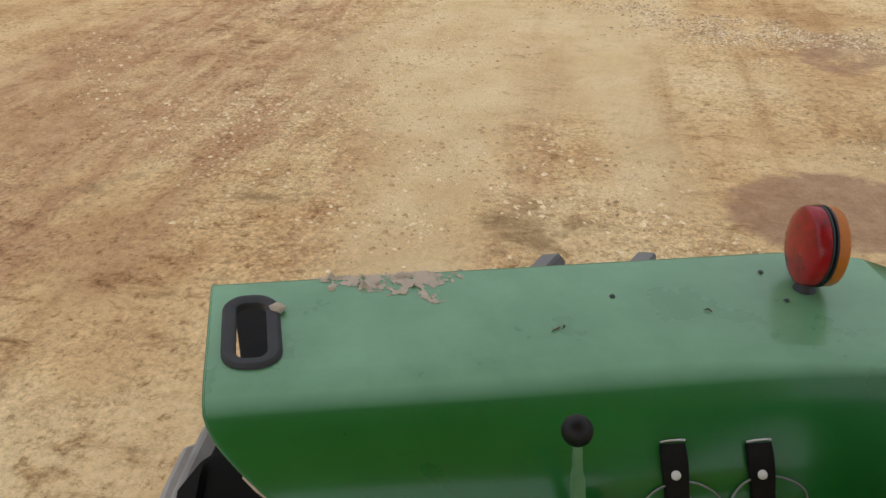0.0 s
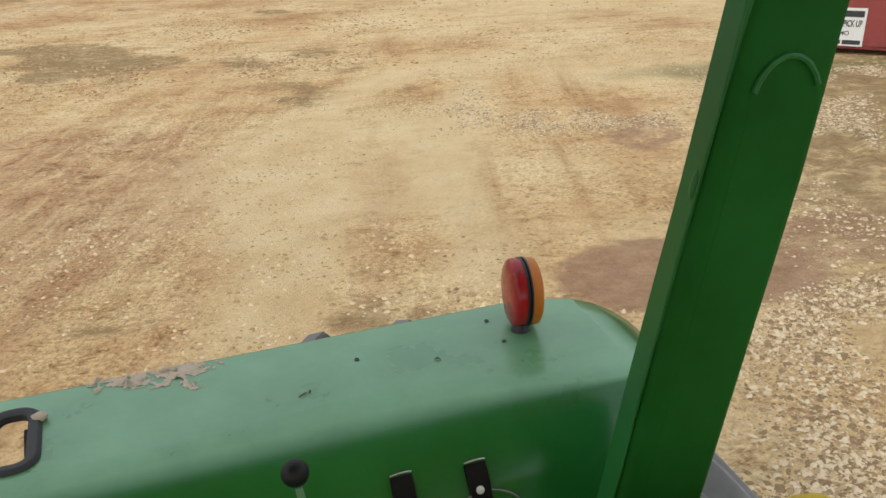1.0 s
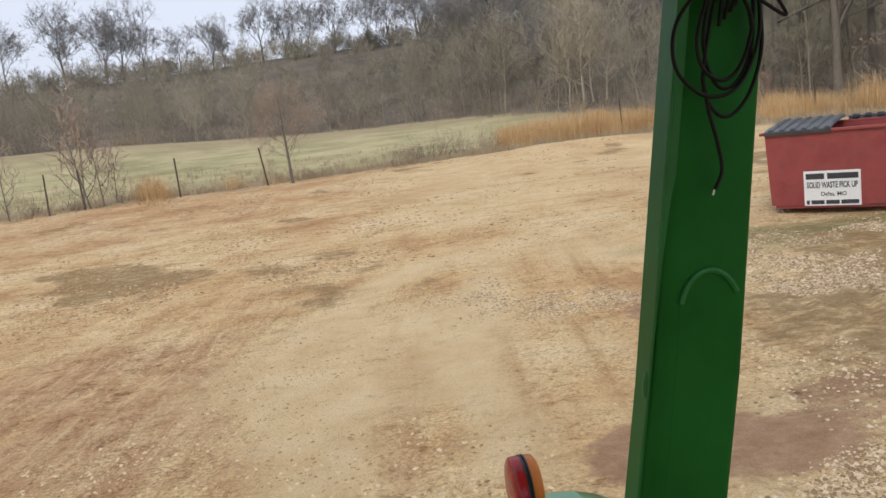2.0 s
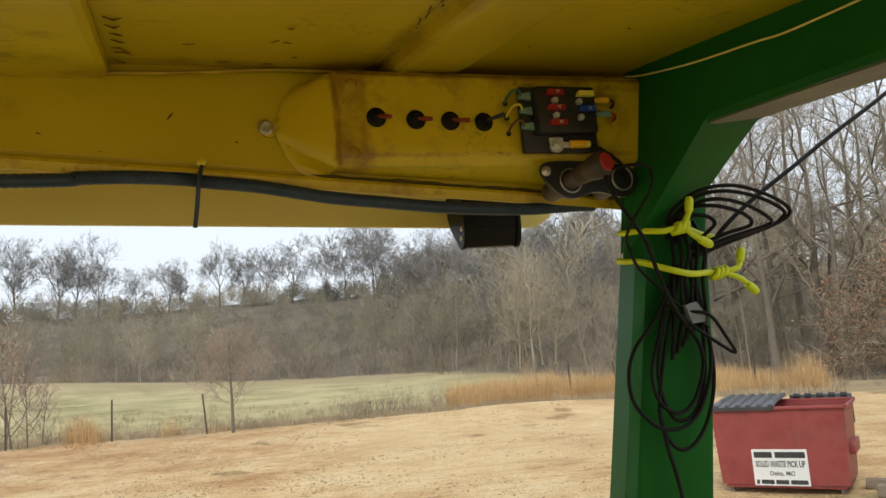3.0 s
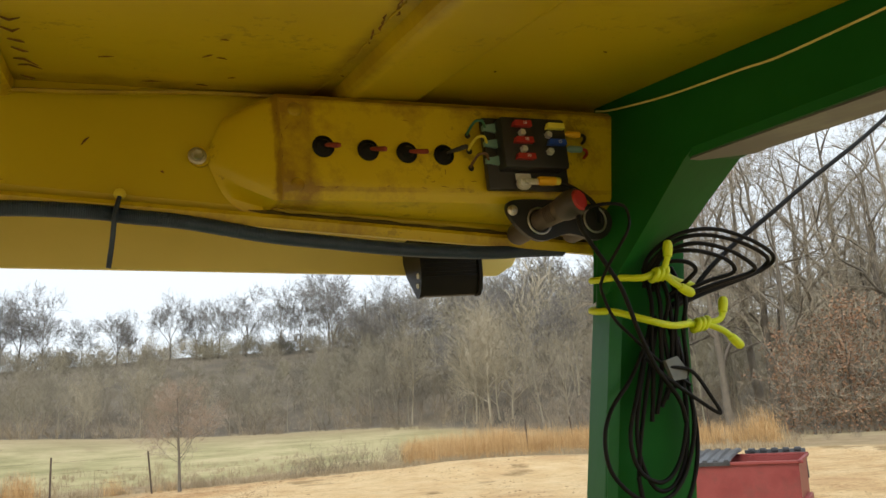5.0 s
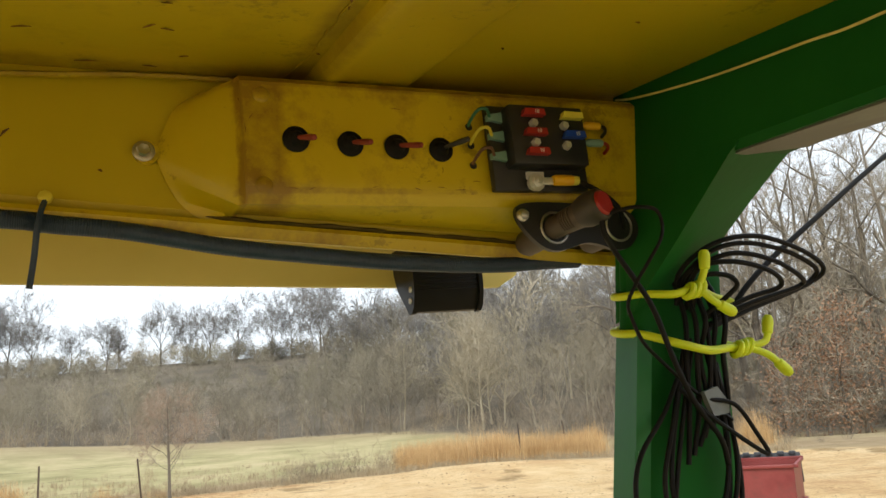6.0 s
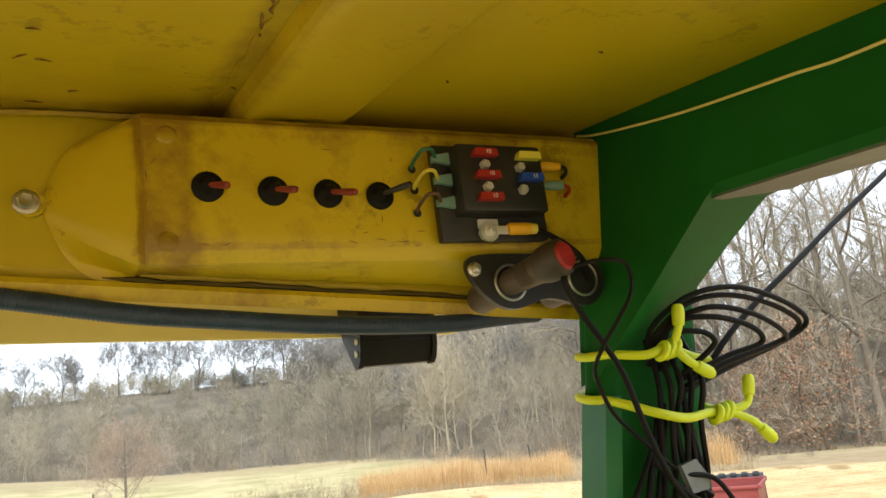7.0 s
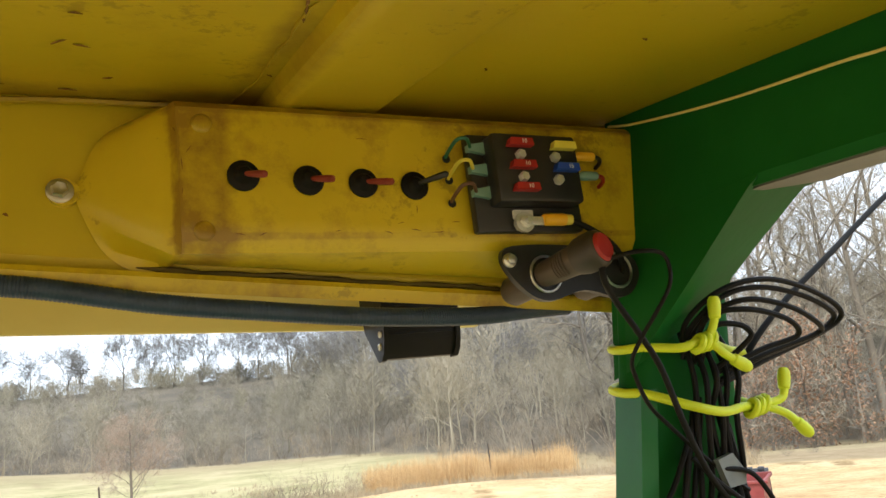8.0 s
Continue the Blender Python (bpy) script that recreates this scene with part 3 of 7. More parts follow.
def build_ground():
    az = np.concatenate([np.arange(-180, -60, 6.0), np.arange(-60, 60, 0.4), np.arange(60, 180, 6.0)])
    rr = np.concatenate([[0.4], np.geomspace(1.2, 40, 190), np.geomspace(42, 1500, 60)])
    a, r = np.meshgrid(np.radians(az), rr, indexing="ij")
    x, y = (r * np.sin(a)).ravel(), (r * np.cos(a)).ravel()
    z = height(x, y) + ripple(x, y)
    k = len(rr)
    idx = np.arange(len(az) * k).reshape(len(az), k)
    nxt = np.roll(idx, -1, axis=0)
    faces = np.stack([idx[:, :-1], idx[:, 1:], nxt[:, 1:], nxt[:, :-1]], -1).reshape(-1, 4)
    me = bpy.data.meshes.new("ground")
    verts = np.stack([x, y, z], -1).tolist()
    verts.append((0, 0, float(height(0, 0))))
    tri = [(int(idx[(i + 1) % len(az), 0]), int(idx[i, 0]), len(verts) - 1) for i in range(len(az))]
    me.from_pydata(verts, [], [tuple(f[::-1]) for f in faces.tolist()] + tri)
    me.materials.append(GROUND)
    me.shade_smooth()
    deg, dist = np.degrees(np.arctan2(x, y)), np.hypot(x, y)
    wob = np.array([noise.noise(Vector((p * 0.35, q * 0.35, 2))) + 0.6 * noise.noise(Vector((p * 1.3, q * 1.3, 5))) for p, q in zip(x, y)])
    edge = 28.6 + 1.2 * wob
    grass = ease(-0.4, 0.8, dist - edge) * (np.abs(deg) < 120)
    dry = ease(-1.2, 0.6, dist - edge) * (1 - ease(1.5, 5.0, dist - edge)) + 0.75 * ease(3, 12, deg) * ease(28, 30, dist)
    dry = np.clip(dry + 0.8 * np.clip(wob - 0.35, 0, 1) * grass + 0.7 * ease(48, 78, dist) * grass, 0, 1)
    litter = ease(-3, 4, dist - woods_start(deg) + 4 * wob)
    damp = np.clip(0.95 * ease(0.40, 0.95, np.exp(-((x + 4.6 + 0.8 * (y - 13)) / 2.6) ** 2 - ((y - 13.5) / 2.0) ** 2) + 0.9 * wob)
                   + 0.45 * ease(0.40, 0.9, np.exp(-((x - 5.6) / 2.6) ** 2 - ((y - 8.4) / 2.4) ** 2) + 0.5 * wob)
                   + 0.25 * ease(0.42, 0.9, np.exp(-((x - 3.6) / 1.9) ** 2 - ((y - 5.2) / 2.8) ** 2) + 0.5 * wob)
                   + 0.45 * ease(-0.8, 1.2, x - 0.36 * y + 0.9 * wob) * ease(3.2, 4.5, y) * (1 - ease(10.5, 13, y)) * (deg > 0)
                   + 0.5 * ease(0.35, 0.8, wob) * ease(14, 20, dist) * (1 - ease(28, 30, dist)), 0, 0.9)
    def stroke(points, width, soft=0.6):
        """How near each place is to a wheel track along a bent line: 1 on it, 0 beside it."""
        best = np.full(len(x), 1e9)
        for (ax, ay), (bx, by) in zip(points, points[1:]):
            f = np.clip(((x - ax) * (bx - ax) + (y - ay) * (by - ay)) / ((bx - ax) ** 2 + (by - ay) ** 2), 0, 1)
            best = np.minimum(best, np.hypot(x - ax - f * (bx - ax), y - ay - f * (by - ay)))
        return 1 - ease(width * (1 - soft), width * (1 + soft), best + 0.35 * width * wob)

    def patch(cx, cy, rx, ry, ragged=0.35):
        return 1 - ease(0.55, 1.15, np.hypot((x - cx) / rx, (y - cy) / ry) + ragged * wob)

    pale = np.clip(0.75 * stroke([(-1.0, 2.5), (-1.1, 4.8), (-1.65, 7.6), (-1.5, 10.2), (-0.4, 11.6), (1.6, 12.7)], 0.42)
                   + 0.65 * stroke([(0.35, 4.6), (0.1, 6.5), (-0.25, 8.4), (0.4, 10.4)], 0.30)
                   + 0.55 * patch(-1.0, 8.0, 1.6, 2.6, 0.6) + 0.5 * patch(2.0, 4.6, 0.9, 1.3, 0.5) + 0.45 * patch(2.5, 11.5, 2.6, 1.5, 0.6) + 0.5 * ease(13, 18, dist) * (1 - ease(25, 28, dist)) * ease(-9, -2, deg) * (1 - 0.7 * ease(16, 25, deg)), 0, 0.85)
    red = np.clip(stroke([(-3.4, 2.8), (-3.7, 5.0), (-3.6, 7.0), (-3.1, 9.0)], 0.38) + stroke([(-4.9, 3.5), (-5.1, 6.0), (-4.6, 9.0)], 0.5)
                  + 0.7 * stroke([(-2.6, 3.2), (-2.7, 5.0), (-2.5, 6.4)], 0.22) + 0.75 * patch(-4.2, 6.0, 2.4, 3.4, 0.6) + 0.55 * stroke([(-1.6, 2.8), (-1.75, 5.2)], 0.12)
                  + 0.5 * stroke([(-0.62, 2.8), (-0.45, 4.8), (-0.75, 7.2)], 0.16) + (0.20 + 0.35 * ease(-4, -14, deg)) * ease(17, 22, dist) * (1 - ease(27, 29, dist)), 0, 1)
    wet = np.clip(0.85 * patch(1.42, 4.55, 1.0, 0.60) + 0.6 * patch(2.05, 7.75, 0.55, 0.9) + 0.6 * patch(2.9, 5.05, 0.8, 0.5, 0.5), 0, 0.85)
    moss = np.clip(0.75 * patch(5.2, 10.55, 2.2, 0.65, 0.6) + 0.4 * patch(4.2, 9.7, 0.9, 0.35, 0.6), 0, 0.8)
    for name, values in (("grass", grass), ("dry", dry), ("litter", litter), ("damp", damp), ("tracks", ease(10, 16, dist)), ("pale", pale), ("red", red), ("wet", wet), ("moss", moss)):
        at = me.attributes.new(name, "FLOAT", "POINT")
        at.data.foreach_set("value", np.append(values, 0.0).astype(np.float32))
    return tagged(new("ground", me), "tan gravel and dirt lot running into a grass field and wooded hillside", "ground", kind="structure")


build_ground()


def scatter_stones(name, count, place, lo, hi, label, mat=None, cluster=(-0.08, 0.5)):
    """Angular pebbles lying on the lot, as one mesh of many small stones."""
    rng = np.random.default_rng(11 + count)
    s = Shape()
    base = [Vector(p).normalized() for p in ((1, 0, 0.1), (0.3, 0.95, 0), (-0.8, 0.6, 0.1), (-0.8, -0.6, 0), (0.3, -0.95, 0.1), (0.1, 0.1, 1))]
    faces = [(0, 1, 5), (1, 2, 5), (2, 3, 5), (3, 4, 5), (4, 0, 5)]
    xy = []
    while len(xy) < count:
        p = place(rng)
        if math.hypot((p[0] - 1.42) / 1.0, (p[1] - 4.55) / 0.58) < rng.uniform(0.8, 1.3):
            continue
        if 4.35 < p[1] < 5.95 and 1.5 < p[0] < 3.7 and rng.random() < 0.75:
            continue
        if noise.noise(Vector((p[0] * 0.55, p[1] * 0.55, 3.3))) + 0.5 * noise.noise(Vector((p[0] * 1.9, p[1] * 1.9, 7))) > rng.uniform(*cluster):
            xy.append(p)
    xy = np.array(xy)
    zz = height(xy[:, 0], xy[:, 1]) + ripple(xy[:, 0], xy[:, 1])
    for (x, y), z in zip(xy, zz):
        size = lo + (hi - lo) * rng.random() ** 3.5
        turn = Euler((rng.normal(0, 0.15), rng.normal(0, 0.15), rng.random() * 6.3)).to_matrix()
        sc = Vector((size * rng.uniform(0.7, 1.3), size * rng.uniform(0.6, 1.0), size * rng.uniform(0.35, 0.75)))
        o = Vector((x, y, z - 0.15 * size))
        s.add([o + turn @ Vector((b.x * sc.x * rng.uniform(0.75, 1.2), b.y * sc.y * rng.uniform(0.75, 1.2), b.z * sc.z)) for b in base], faces)
    me = bpy.data.meshes.new(name)
    me.from_pydata(s.v, [], s.f)
    me.materials.append(mat or STONE)
    return tagged(new(name, me), label, "gravel", kind="stuff")


scatter_stones("lot_gravel", 26000, lambda g: ((d := 2.2 + 13 * g.random() ** 1.5) * math.sin(a := radians(g.uniform(-38, 42))), d * math.cos(a)),
               0.004, 0.030, "loose limestone pebbles strewn over the dirt lot")
scatter_stones("soil_clods", 15000, lambda g: ((d := 12 + 16.5 * g.random()) * math.sin(a := radians(g.uniform(-36, 34) if g.random() < 0.35 else g.normal(-16, 9))), d * math.cos(a)),
               0.010, 0.055, "dry brown soil clods on the disturbed ground", SOIL)
scatter_stones("coarse_gravel", 18000, lambda g: (2.3 + (g.normal(0, 1.0) if g.random() < 0.7 else g.normal(0.8, 1.7)) + 0.30 * (q := 2.5 + 8 * g.random() ** 1.2) + 0.6 * noise.noise(Vector((q * 0.9, 3, 1))), q),
               0.008, 0.034, "pale coarse crushed gravel in a drift", COARSE)
scatter_stones("gravel_bed", 15000, lambda g: (1.50 + 0.4 * ((q := 2.3 + 1.95 * g.random()) - 3) + 1.7 * g.random() + g.normal(0, 0.13) + 0.2 * noise.noise(Vector((q * 1.6, 5, 1))), q + g.normal(0, 0.08)),
               0.008, 0.030, "packed pale crushed gravel beside the tractor", COARSE, (-0.5, 0.4))
scatter_stones("gravel_spread", 15000, lambda g: ((1.3 + g.normal(0, 0.75), 8.6 + g.normal(0, 1.0)) if g.random() < 0.5 else (3.6 + g.normal(0, 0.65), 7.7 + g.normal(0, 0.85))),
               0.008, 0.026, "pale gravel spread over the lot", COARSE)


# ---- tractor ----
def lean(z):
    """How far ahead the front roll-over post's near edge stands at a height."""
    return 0.693 + 0.175 * (z - 2.476) - 0.015 * min(1.3, max(0.0, (1.98 - z) / 0.35))


def roof_z(v):
    """The underside of the canopy over its cross direction."""
    return 2.668 - 0.17 * min(max(0.66 - v, 0.0), 0.42)


def fender_section(v_out=1.09, v_bend=0.895, drop=0.15, reach=0.16, k=18):
    """Offsets (across, down) from the outer lip to the foot of the inner curve."""
    pts = [(v_out, 0.030), (v_out + 0.001, 0.012), (v_out - 0.0015, 0.0012), (v_out - 0.006, 0.0)]
    pts += [(v_out - 0.006 - (v_out - 0.006 - v_bend) * (i + 1) / 3, 0.0) for i in range(3)]
    pts += [(v_bend - reach * math.sin(a), drop * (1 - math.cos(a))) for a in (math.pi / 2 * (i + 1) / k for i in range(k))]
    return pts


def build_tractor():
    tractor = thing("tractor", "green and yellow farm tractor with a yellow canopy on gravel", "tractor", (0, 0, 0.0))
    top = 1.645
    # Fender: flat top with a hand-hold opening, curving down on the inside and in front.
    s = Shape()
    sec = fender_section()
    u0, u1, u2, rad = -0.226, -0.085, 0.575, 0.40

    def rear(v, d):
        """How far the rear edge is cut back, growing down the inner curve."""
        return min(0.135, 0.14 * (1.09 - v) + 9.0 * max(0.0, 0.85 - v) ** 2)

    def bulge(u, v):
        """The bend runs a little further out ahead of the lever, then back in at the nose."""
        return (0.018 * math.exp(-((u - 0.30) / 0.14) ** 2) - 0.045 * min(1.0, max(0.0, (u - 0.40) / 0.22)) ** 1.5) * max(0.0, 1 - abs(v - 0.880) / 0.13) * (u > u1)

    rings = []
    for u in (u1, 0.0, 0.08, 0.15, 0.20, 0.25, 0.30, 0.35, 0.40, 0.44, 0.48, 0.515, 0.55, 0.575, 0.60, 0.64, 0.67, 0.70, 0.72, 0.74, 0.755, 0.767, 0.775, 0.779):
        q = max(0.0, (u - 0.60) / 0.18)
        far = 1.09 if u <= 0.55 else 0.895 + 0.195 * math.sqrt(max(0.0, 1 - ((u - 0.55) / 0.231) ** 2))
        near = 0.735 + 0.125 * min(q, 1.0) ** 2
        fall = 0.0 if u <= 0.66 else 0.105 * (1 - math.sqrt(max(0.0, 1 - ((u - 0.66) / 0.1205) ** 2)))
        rings.append([Vector((u, near + (far - near) * (v - 0.735) / (1.09 - 0.735) + bulge(u, v), top - d - fall)) for v, d in sec])
    s.ring_loft(rings, close=False, caps=False)
    s.ring_loft([rings[-1], [Vector((p.x + 0.001, p.y, 1.05)) for p in rings[-1]]], close=False, caps=False)
    # Rear bay round the opening: lip, ring of the top, inner curve.
    flat = [i for i, (v, d) in enumerate(sec) if d == 0.0]
    v_hi, v_lo = sec[flat[0]][0], sec[flat[-1]][0]
    for lo, hi in ((0, flat[0]), (flat[-1], len(sec) - 1)):
        s.ring_loft([[Vector((u1 - f * (u1 - u0 - rear(v, d)), v, top - d)) for v, d in sec[lo:hi + 1]] for f in (1.0, 0.5, 0.0)], close=False, caps=False)
    hole = []
    outer = []
    hu, hv, ru, rv, cr = -0.156, 0.976, 0.0195, 0.057, 0.014
    corners = [(hu + ru - cr, hv + rv - cr, 0), (hu - ru + cr, hv + rv - cr, 90), (hu - ru + cr, hv - rv + cr, 180), (hu + ru - cr, hv - rv + cr, 270)]
    for k, (cu, cv, start) in enumerate(corners):
        big_u, big_v = (u1 if k in (0, 3) else u0), (v_hi if k < 2 else v_lo)
        for i in range(7):
            a = radians(start + 15 * i)
            hole.append((cu + cr * math.cos(a) - 0.15 * (cv + cr * math.sin(a) - hv), cv + cr * math.sin(a)))
            j = i if k in (0, 2) else 6 - i
            outer.append((big_u, cv + (big_v - cv) * j / 3) if j <= 3 else (big_u + (cu - big_u) * (j - 3) / 3, big_v))
    outer = [(p + rear(q, 0.0) * (u1 - p) / (u1 - u0), q) for p, q in outer]
    s.ring_loft([[Vector((p, q, top)) for p, q in hole], [Vector((p, q, top)) for p, q in outer]], close=True, caps=False)
    # Inner side plate under the curve.
    foot = [(u1 - f * (u1 - u0 - rear(*sec[-1])), sec[-1][0], top - sec[-1][1]) for f in (1.0, 0.5)] + [tuple(r[-1]) for r in rings]
    low = [(max(p[0], 0.02), p[1] + 0.0, 1.05) for p in foot]
    s.ring_loft([[Vector(p) for p in foot], [Vector(p) for p in low]], close=False, caps=False)
    fender = part("fender", s, GREEN, tractor, "glossy green steel fender, dusty with painted sky sheen on top", sharp=50, level=True, inside=(0.25, 0.92, 1.25))
    edge = [Vector((u0 + rear(v, d) + 0.001, v, top - d - 0.002)) for v, d in sec]
    part("rolled_edge", Shape().tube(edge, 0.0024, 8), GREEN, fender, "rolled rear edge of the fender", sharp=60)
    part("outer_fold", Shape().tube([Vector((u, 1.088, top - 0.028)) for u in (u0 + 0.004, 0.0, 0.2, 0.4, 0.55)], 0.0024, 8), GREEN, fender, "folded outer edge of the fender", sharp=60)
    g = Shape()
    loops = []
    for grow, z in ((0.0, top - 0.006), (0.0, top + 0.004), (0.004, top + 0.007), (0.0135, top + 0.007), (0.0170, top + 0.0035), (0.0175, top - 0.001)):
        ring = []
        for cu, cv, start in corners:
            for i in range(8):
                a = radians(start + 90 / 7 * i)
                ring.append(Vector((cu + (cr + grow) * math.cos(a) - 0.15 * (cv + (cr + grow) * math.sin(a) - hv), cv + (cr + grow) * math.sin(a), z)))
        loops.append(ring)
    g.ring_loft(loops, caps=False)
    part("grommet", g, GROMMET, fender, "thick dark grey rubber edging round the hand-hold slot")
    for u, v in ((0.517, 1.039), (0.522, 0.971), (0.305, 1.004)):
        part("bolt_hole", Shape().lathe((u, v, top + 0.0012), (0, 0, 1), [(0, 0.0), (0, 0.0036), (0.0010, 0.0032), (0.0005, 0.0016)], 10), BLACK, fender)
    # Rear wheel under the fender.
    wc, wr = Vector((0.30, 1.000, 0.80)), 0.766
    prof = [(-0.17, 0.36), (-0.180, 0.45), (-0.187, 0.60), (-0.172, 0.70), (-0.140, 0.755), (0, wr), (0.165, 0.755), (0.200, 0.70), (0.215, 0.60), (0.205, 0.45), (0.19, 0.36)]
    ty = Shape()
    ty.lathe(wc, (0, 1, 0), prof, 64)
    lugs = 33
    for side in (-1, 1):
        for k in range(lugs):
            a0 = 2 * math.pi * (k + (0.5 if side < 0 else 0)) / lugs - 0.225
            ringset = []
            for f in (0.0, 0.35, 0.7, 0.93, 1.0):
                v = side * ((0.217 if side > 0 else 0.185) * f - 0.01)
                a = a0 + 0.19 * f
                rb, rt = (wr - 0.014, wr + 0.038) if f < 0.8 else (wr - 0.06, wr + (0.033 if f < 0.95 else 0.012))
                wdt = 0.026
                ringset.append([wc + Vector((math.sin(a + da) * r, v, math.cos(a + da) * r)) for da, r in ((-wdt, rb), (-wdt * 0.8, rt - 0.005), (-wdt * 0.6, rt), (wdt * 0.6, rt), (wdt * 0.8, rt - 0.005), (wdt, rb))])
            ty.ring_loft(ringset)
    wheel = part("wheel", Shape().lathe(wc, (0, 1, 0), [(-0.10, 0.05), (-0.12, 0.10), (-0.08, 0.20), (-0.14, 0.34), (-0.19, 0.37), (0.19, 0.37), (0.14, 0.34), (0.05, 0.2), (0.06, 0.1)], 40),
                 YELLOW_SEAT, tractor, "yellow steel wheel disc")
    tagged(part("tyre", ty, RUBBER, wheel, "dusty black lugged tractor tyre", sharp=30), kind="stuff")
    # Folded rubber flap under the rear of the fender.
    flap = []
    for v, ur, zr, zf in ((0.775, -0.262, 1.395, 1.41), (0.82, -0.266, 1.440, 1.46), (0.87, -0.254, 1.490, 1.53), (0.905, -0.243, 1.500, 1.555), (0.925, -0.236, 1.49, 1.53), (1.0, -0.228, 1.48, 1.52), (1.08, -0.226, 1.46, 1.50), (1.15, -0.238, 1.45, 1.49), (1.25, -0.262, 1.44, 1.47), (1.36, -0.290, 1.42, 1.45)):
        lip = 0.030 if v < 0.89 else 0.004
        ur = ur if v < 0.89 else ur + 0.012
        line = [(ur, zr), (ur + lip, zr + 0.67 * lip), (ur + lip + 0.006, zr + 0.27 * lip), (ur + 0.09, (zr + zf) / 2 - 0.004), (-0.03, zf)]
        flap.append([Vector((u, v, z)) for u, z in line] + [Vector((u, v, z - 0.007)) for u, z in reversed(line)])
    part("mud_flap", Shape().ring_loft(flap), FLAP, fender, "folded black rubber flap behind the fender", sharp=50)
    lower = [p for p in edge if 1.47 < p.z < 1.60]
    part("dirt_edge", Shape().tube([p + Vector((-0.004 + 0.002 * math.sin(9 * k), 0.004, -0.003)) for k, p in enumerate(lower)], [0.003 + 0.0016 * math.sin(2.1 * k) for k in range(len(lower))], 7), DIRT, fender, "dried tan dirt along the fender's rear edge")
    # Roll-over post, leaning forward.
    p = Shape()
    rings = []
    for z in (1.05, 1.53, 1.75, 1.98, 2.1, 2.35, 2.48, 2.56, 2.662):
        e = lean(z)
        c, d, w, r = 0.016, 0.050 - 0.028 * min(1.0, max(0.0, (z - 1.9) / 0.55)), 0.105 - 0.008 * min(1.0, max(0.0, (z - 2.36) / 0.10)), 0.010
        out = [(e + w - r, 0.615), (e + w - 0.003, 0.618), (e + w, 0.615 + r), (e + w, 0.615 + d), (e + 0.004, 0.615 + d), (e + 0.001, 0.615 + d - 0.003)] + [(e + c * (1 - math.cos(a)), 0.615 + c * (1 - math.sin(a))) for a in (math.pi / 2 * i / 5 for i in range(6))]
        rings.append([Vector((a, b, z)) for a, b in out])
    p.ring_loft(rings)
    post = part("post", p, GREEN_POST, tractor, "dark green steel roll-over post leaning forward", sharp=35)
    p = Shape()
    p.ring_loft([[Vector((lean(z) + a, 0.615 + b - 0.028 * min(1.0, max(0.0, (z - 1.9) / 0.55)), z)) for a, b in ((-0.0025, 0.019), (0.01, 0.017), (0.01, 0.0490), (-0.0015, 0.0490))] for z in (1.05, 1.53, 1.75, 1.98, 2.1, 2.3, 2.45)])
    # The post's skylit side, its light put into the greener, lighter paint.
    part("edge_strip", p, GREEN_LIT_PALE, post, "raised edge strip along the post")
    part("edge_seam", Shape().tube([(lean(z) - 0.0022 + 0.0006 * math.sin(31 * z), 0.633 - 0.028 * min(1.0, max(0.0, (z - 1.9) / 0.55)), z) for z in (1.1 + 0.03 * k for k in range(43))], [0.0014 + 0.0004 * math.sin(4.7 * k) for k in range(43)], 6), GREEN_LIT_PALE, post, "painted weld seam down the post's edge")
    part("weld_lump", Shape().tube([(lean(z) + 0.0005, 0.636, z) for z in (1.968, 1.976, 1.986, 1.996, 2.003)], [0.002, 0.0055, 0.0065, 0.005, 0.002], 10), GREEN_LIT_PALE, post, "lump of painted weld")
    z0, half = 2.050, 0.037
    arch = [(lean(1.5) + 0.059 - half, 1.5)] + [(lean(z0) + 0.059 - half * math.cos(a), z0 + 0.052 * math.sin(a)) for a in (math.pi * i / 14 for i in range(15))] + [(lean(1.5) + 0.059 + half, 1.5)]
    part("overlap_plate", Shape().prism([(a, 0.615, z) for a, z in arch], (0, 0.003, 0), (0, -0.0003, 0)), GREEN_POST, post, "welded doubling plate with a rounded top")
    part("weld_bead", Shape().tube([(a, 0.6140, z) for a, z in arch[3:-3]], 0.0034, 8), GREEN_LIT_PALE, post, "pale green weld seam")
    # Cross beam with chamfered corner.
    zb, zt = 2.562, 2.664
    b = Shape()
    def low(v):
        return zb - 0.1 * max(0.0, 0.5 - v)

    b.ring_loft([[Vector((lean(z) + 0.001 + du, v, z)) for du, z in ((0.005, low(v)), (0.091, low(v) + 0.0125), (0.091, min(zt, roof_z(v) + 0.02)), (0, min(zt, roof_z(v) + 0.02)), (0, low(v) + 0.006))] for v in (0.64, 0.5, 0.36, 0.2, 0.0, -0.4, -0.8)])
    beam = part("cross_beam", b, GREEN_POST, tractor, "dark green cross beam of the roll-over frame")
    part("underside_strip", Shape().ring_loft([[Vector((lean(zb) + du, v, low(v) + 0.13 * du + dz)) for du, dz in ((0.010, -0.002), (0.0935, -0.002), (0.0935, 0.003), (0.010, 0.003))] for v in (0.512, 0.5, 0.0, -0.8)]), GREY_BEAM, beam, "grey-beige underside of the beam")
    tri = [(0.640, 2.460), (0.615, 2.466), (0.608, 2.474), (0.556, 2.515), (0.500, 2.561), (0.492, 2.5655), (0.492, 2.5670), (0.500, 2.5678), (0.640, 2.5678)]
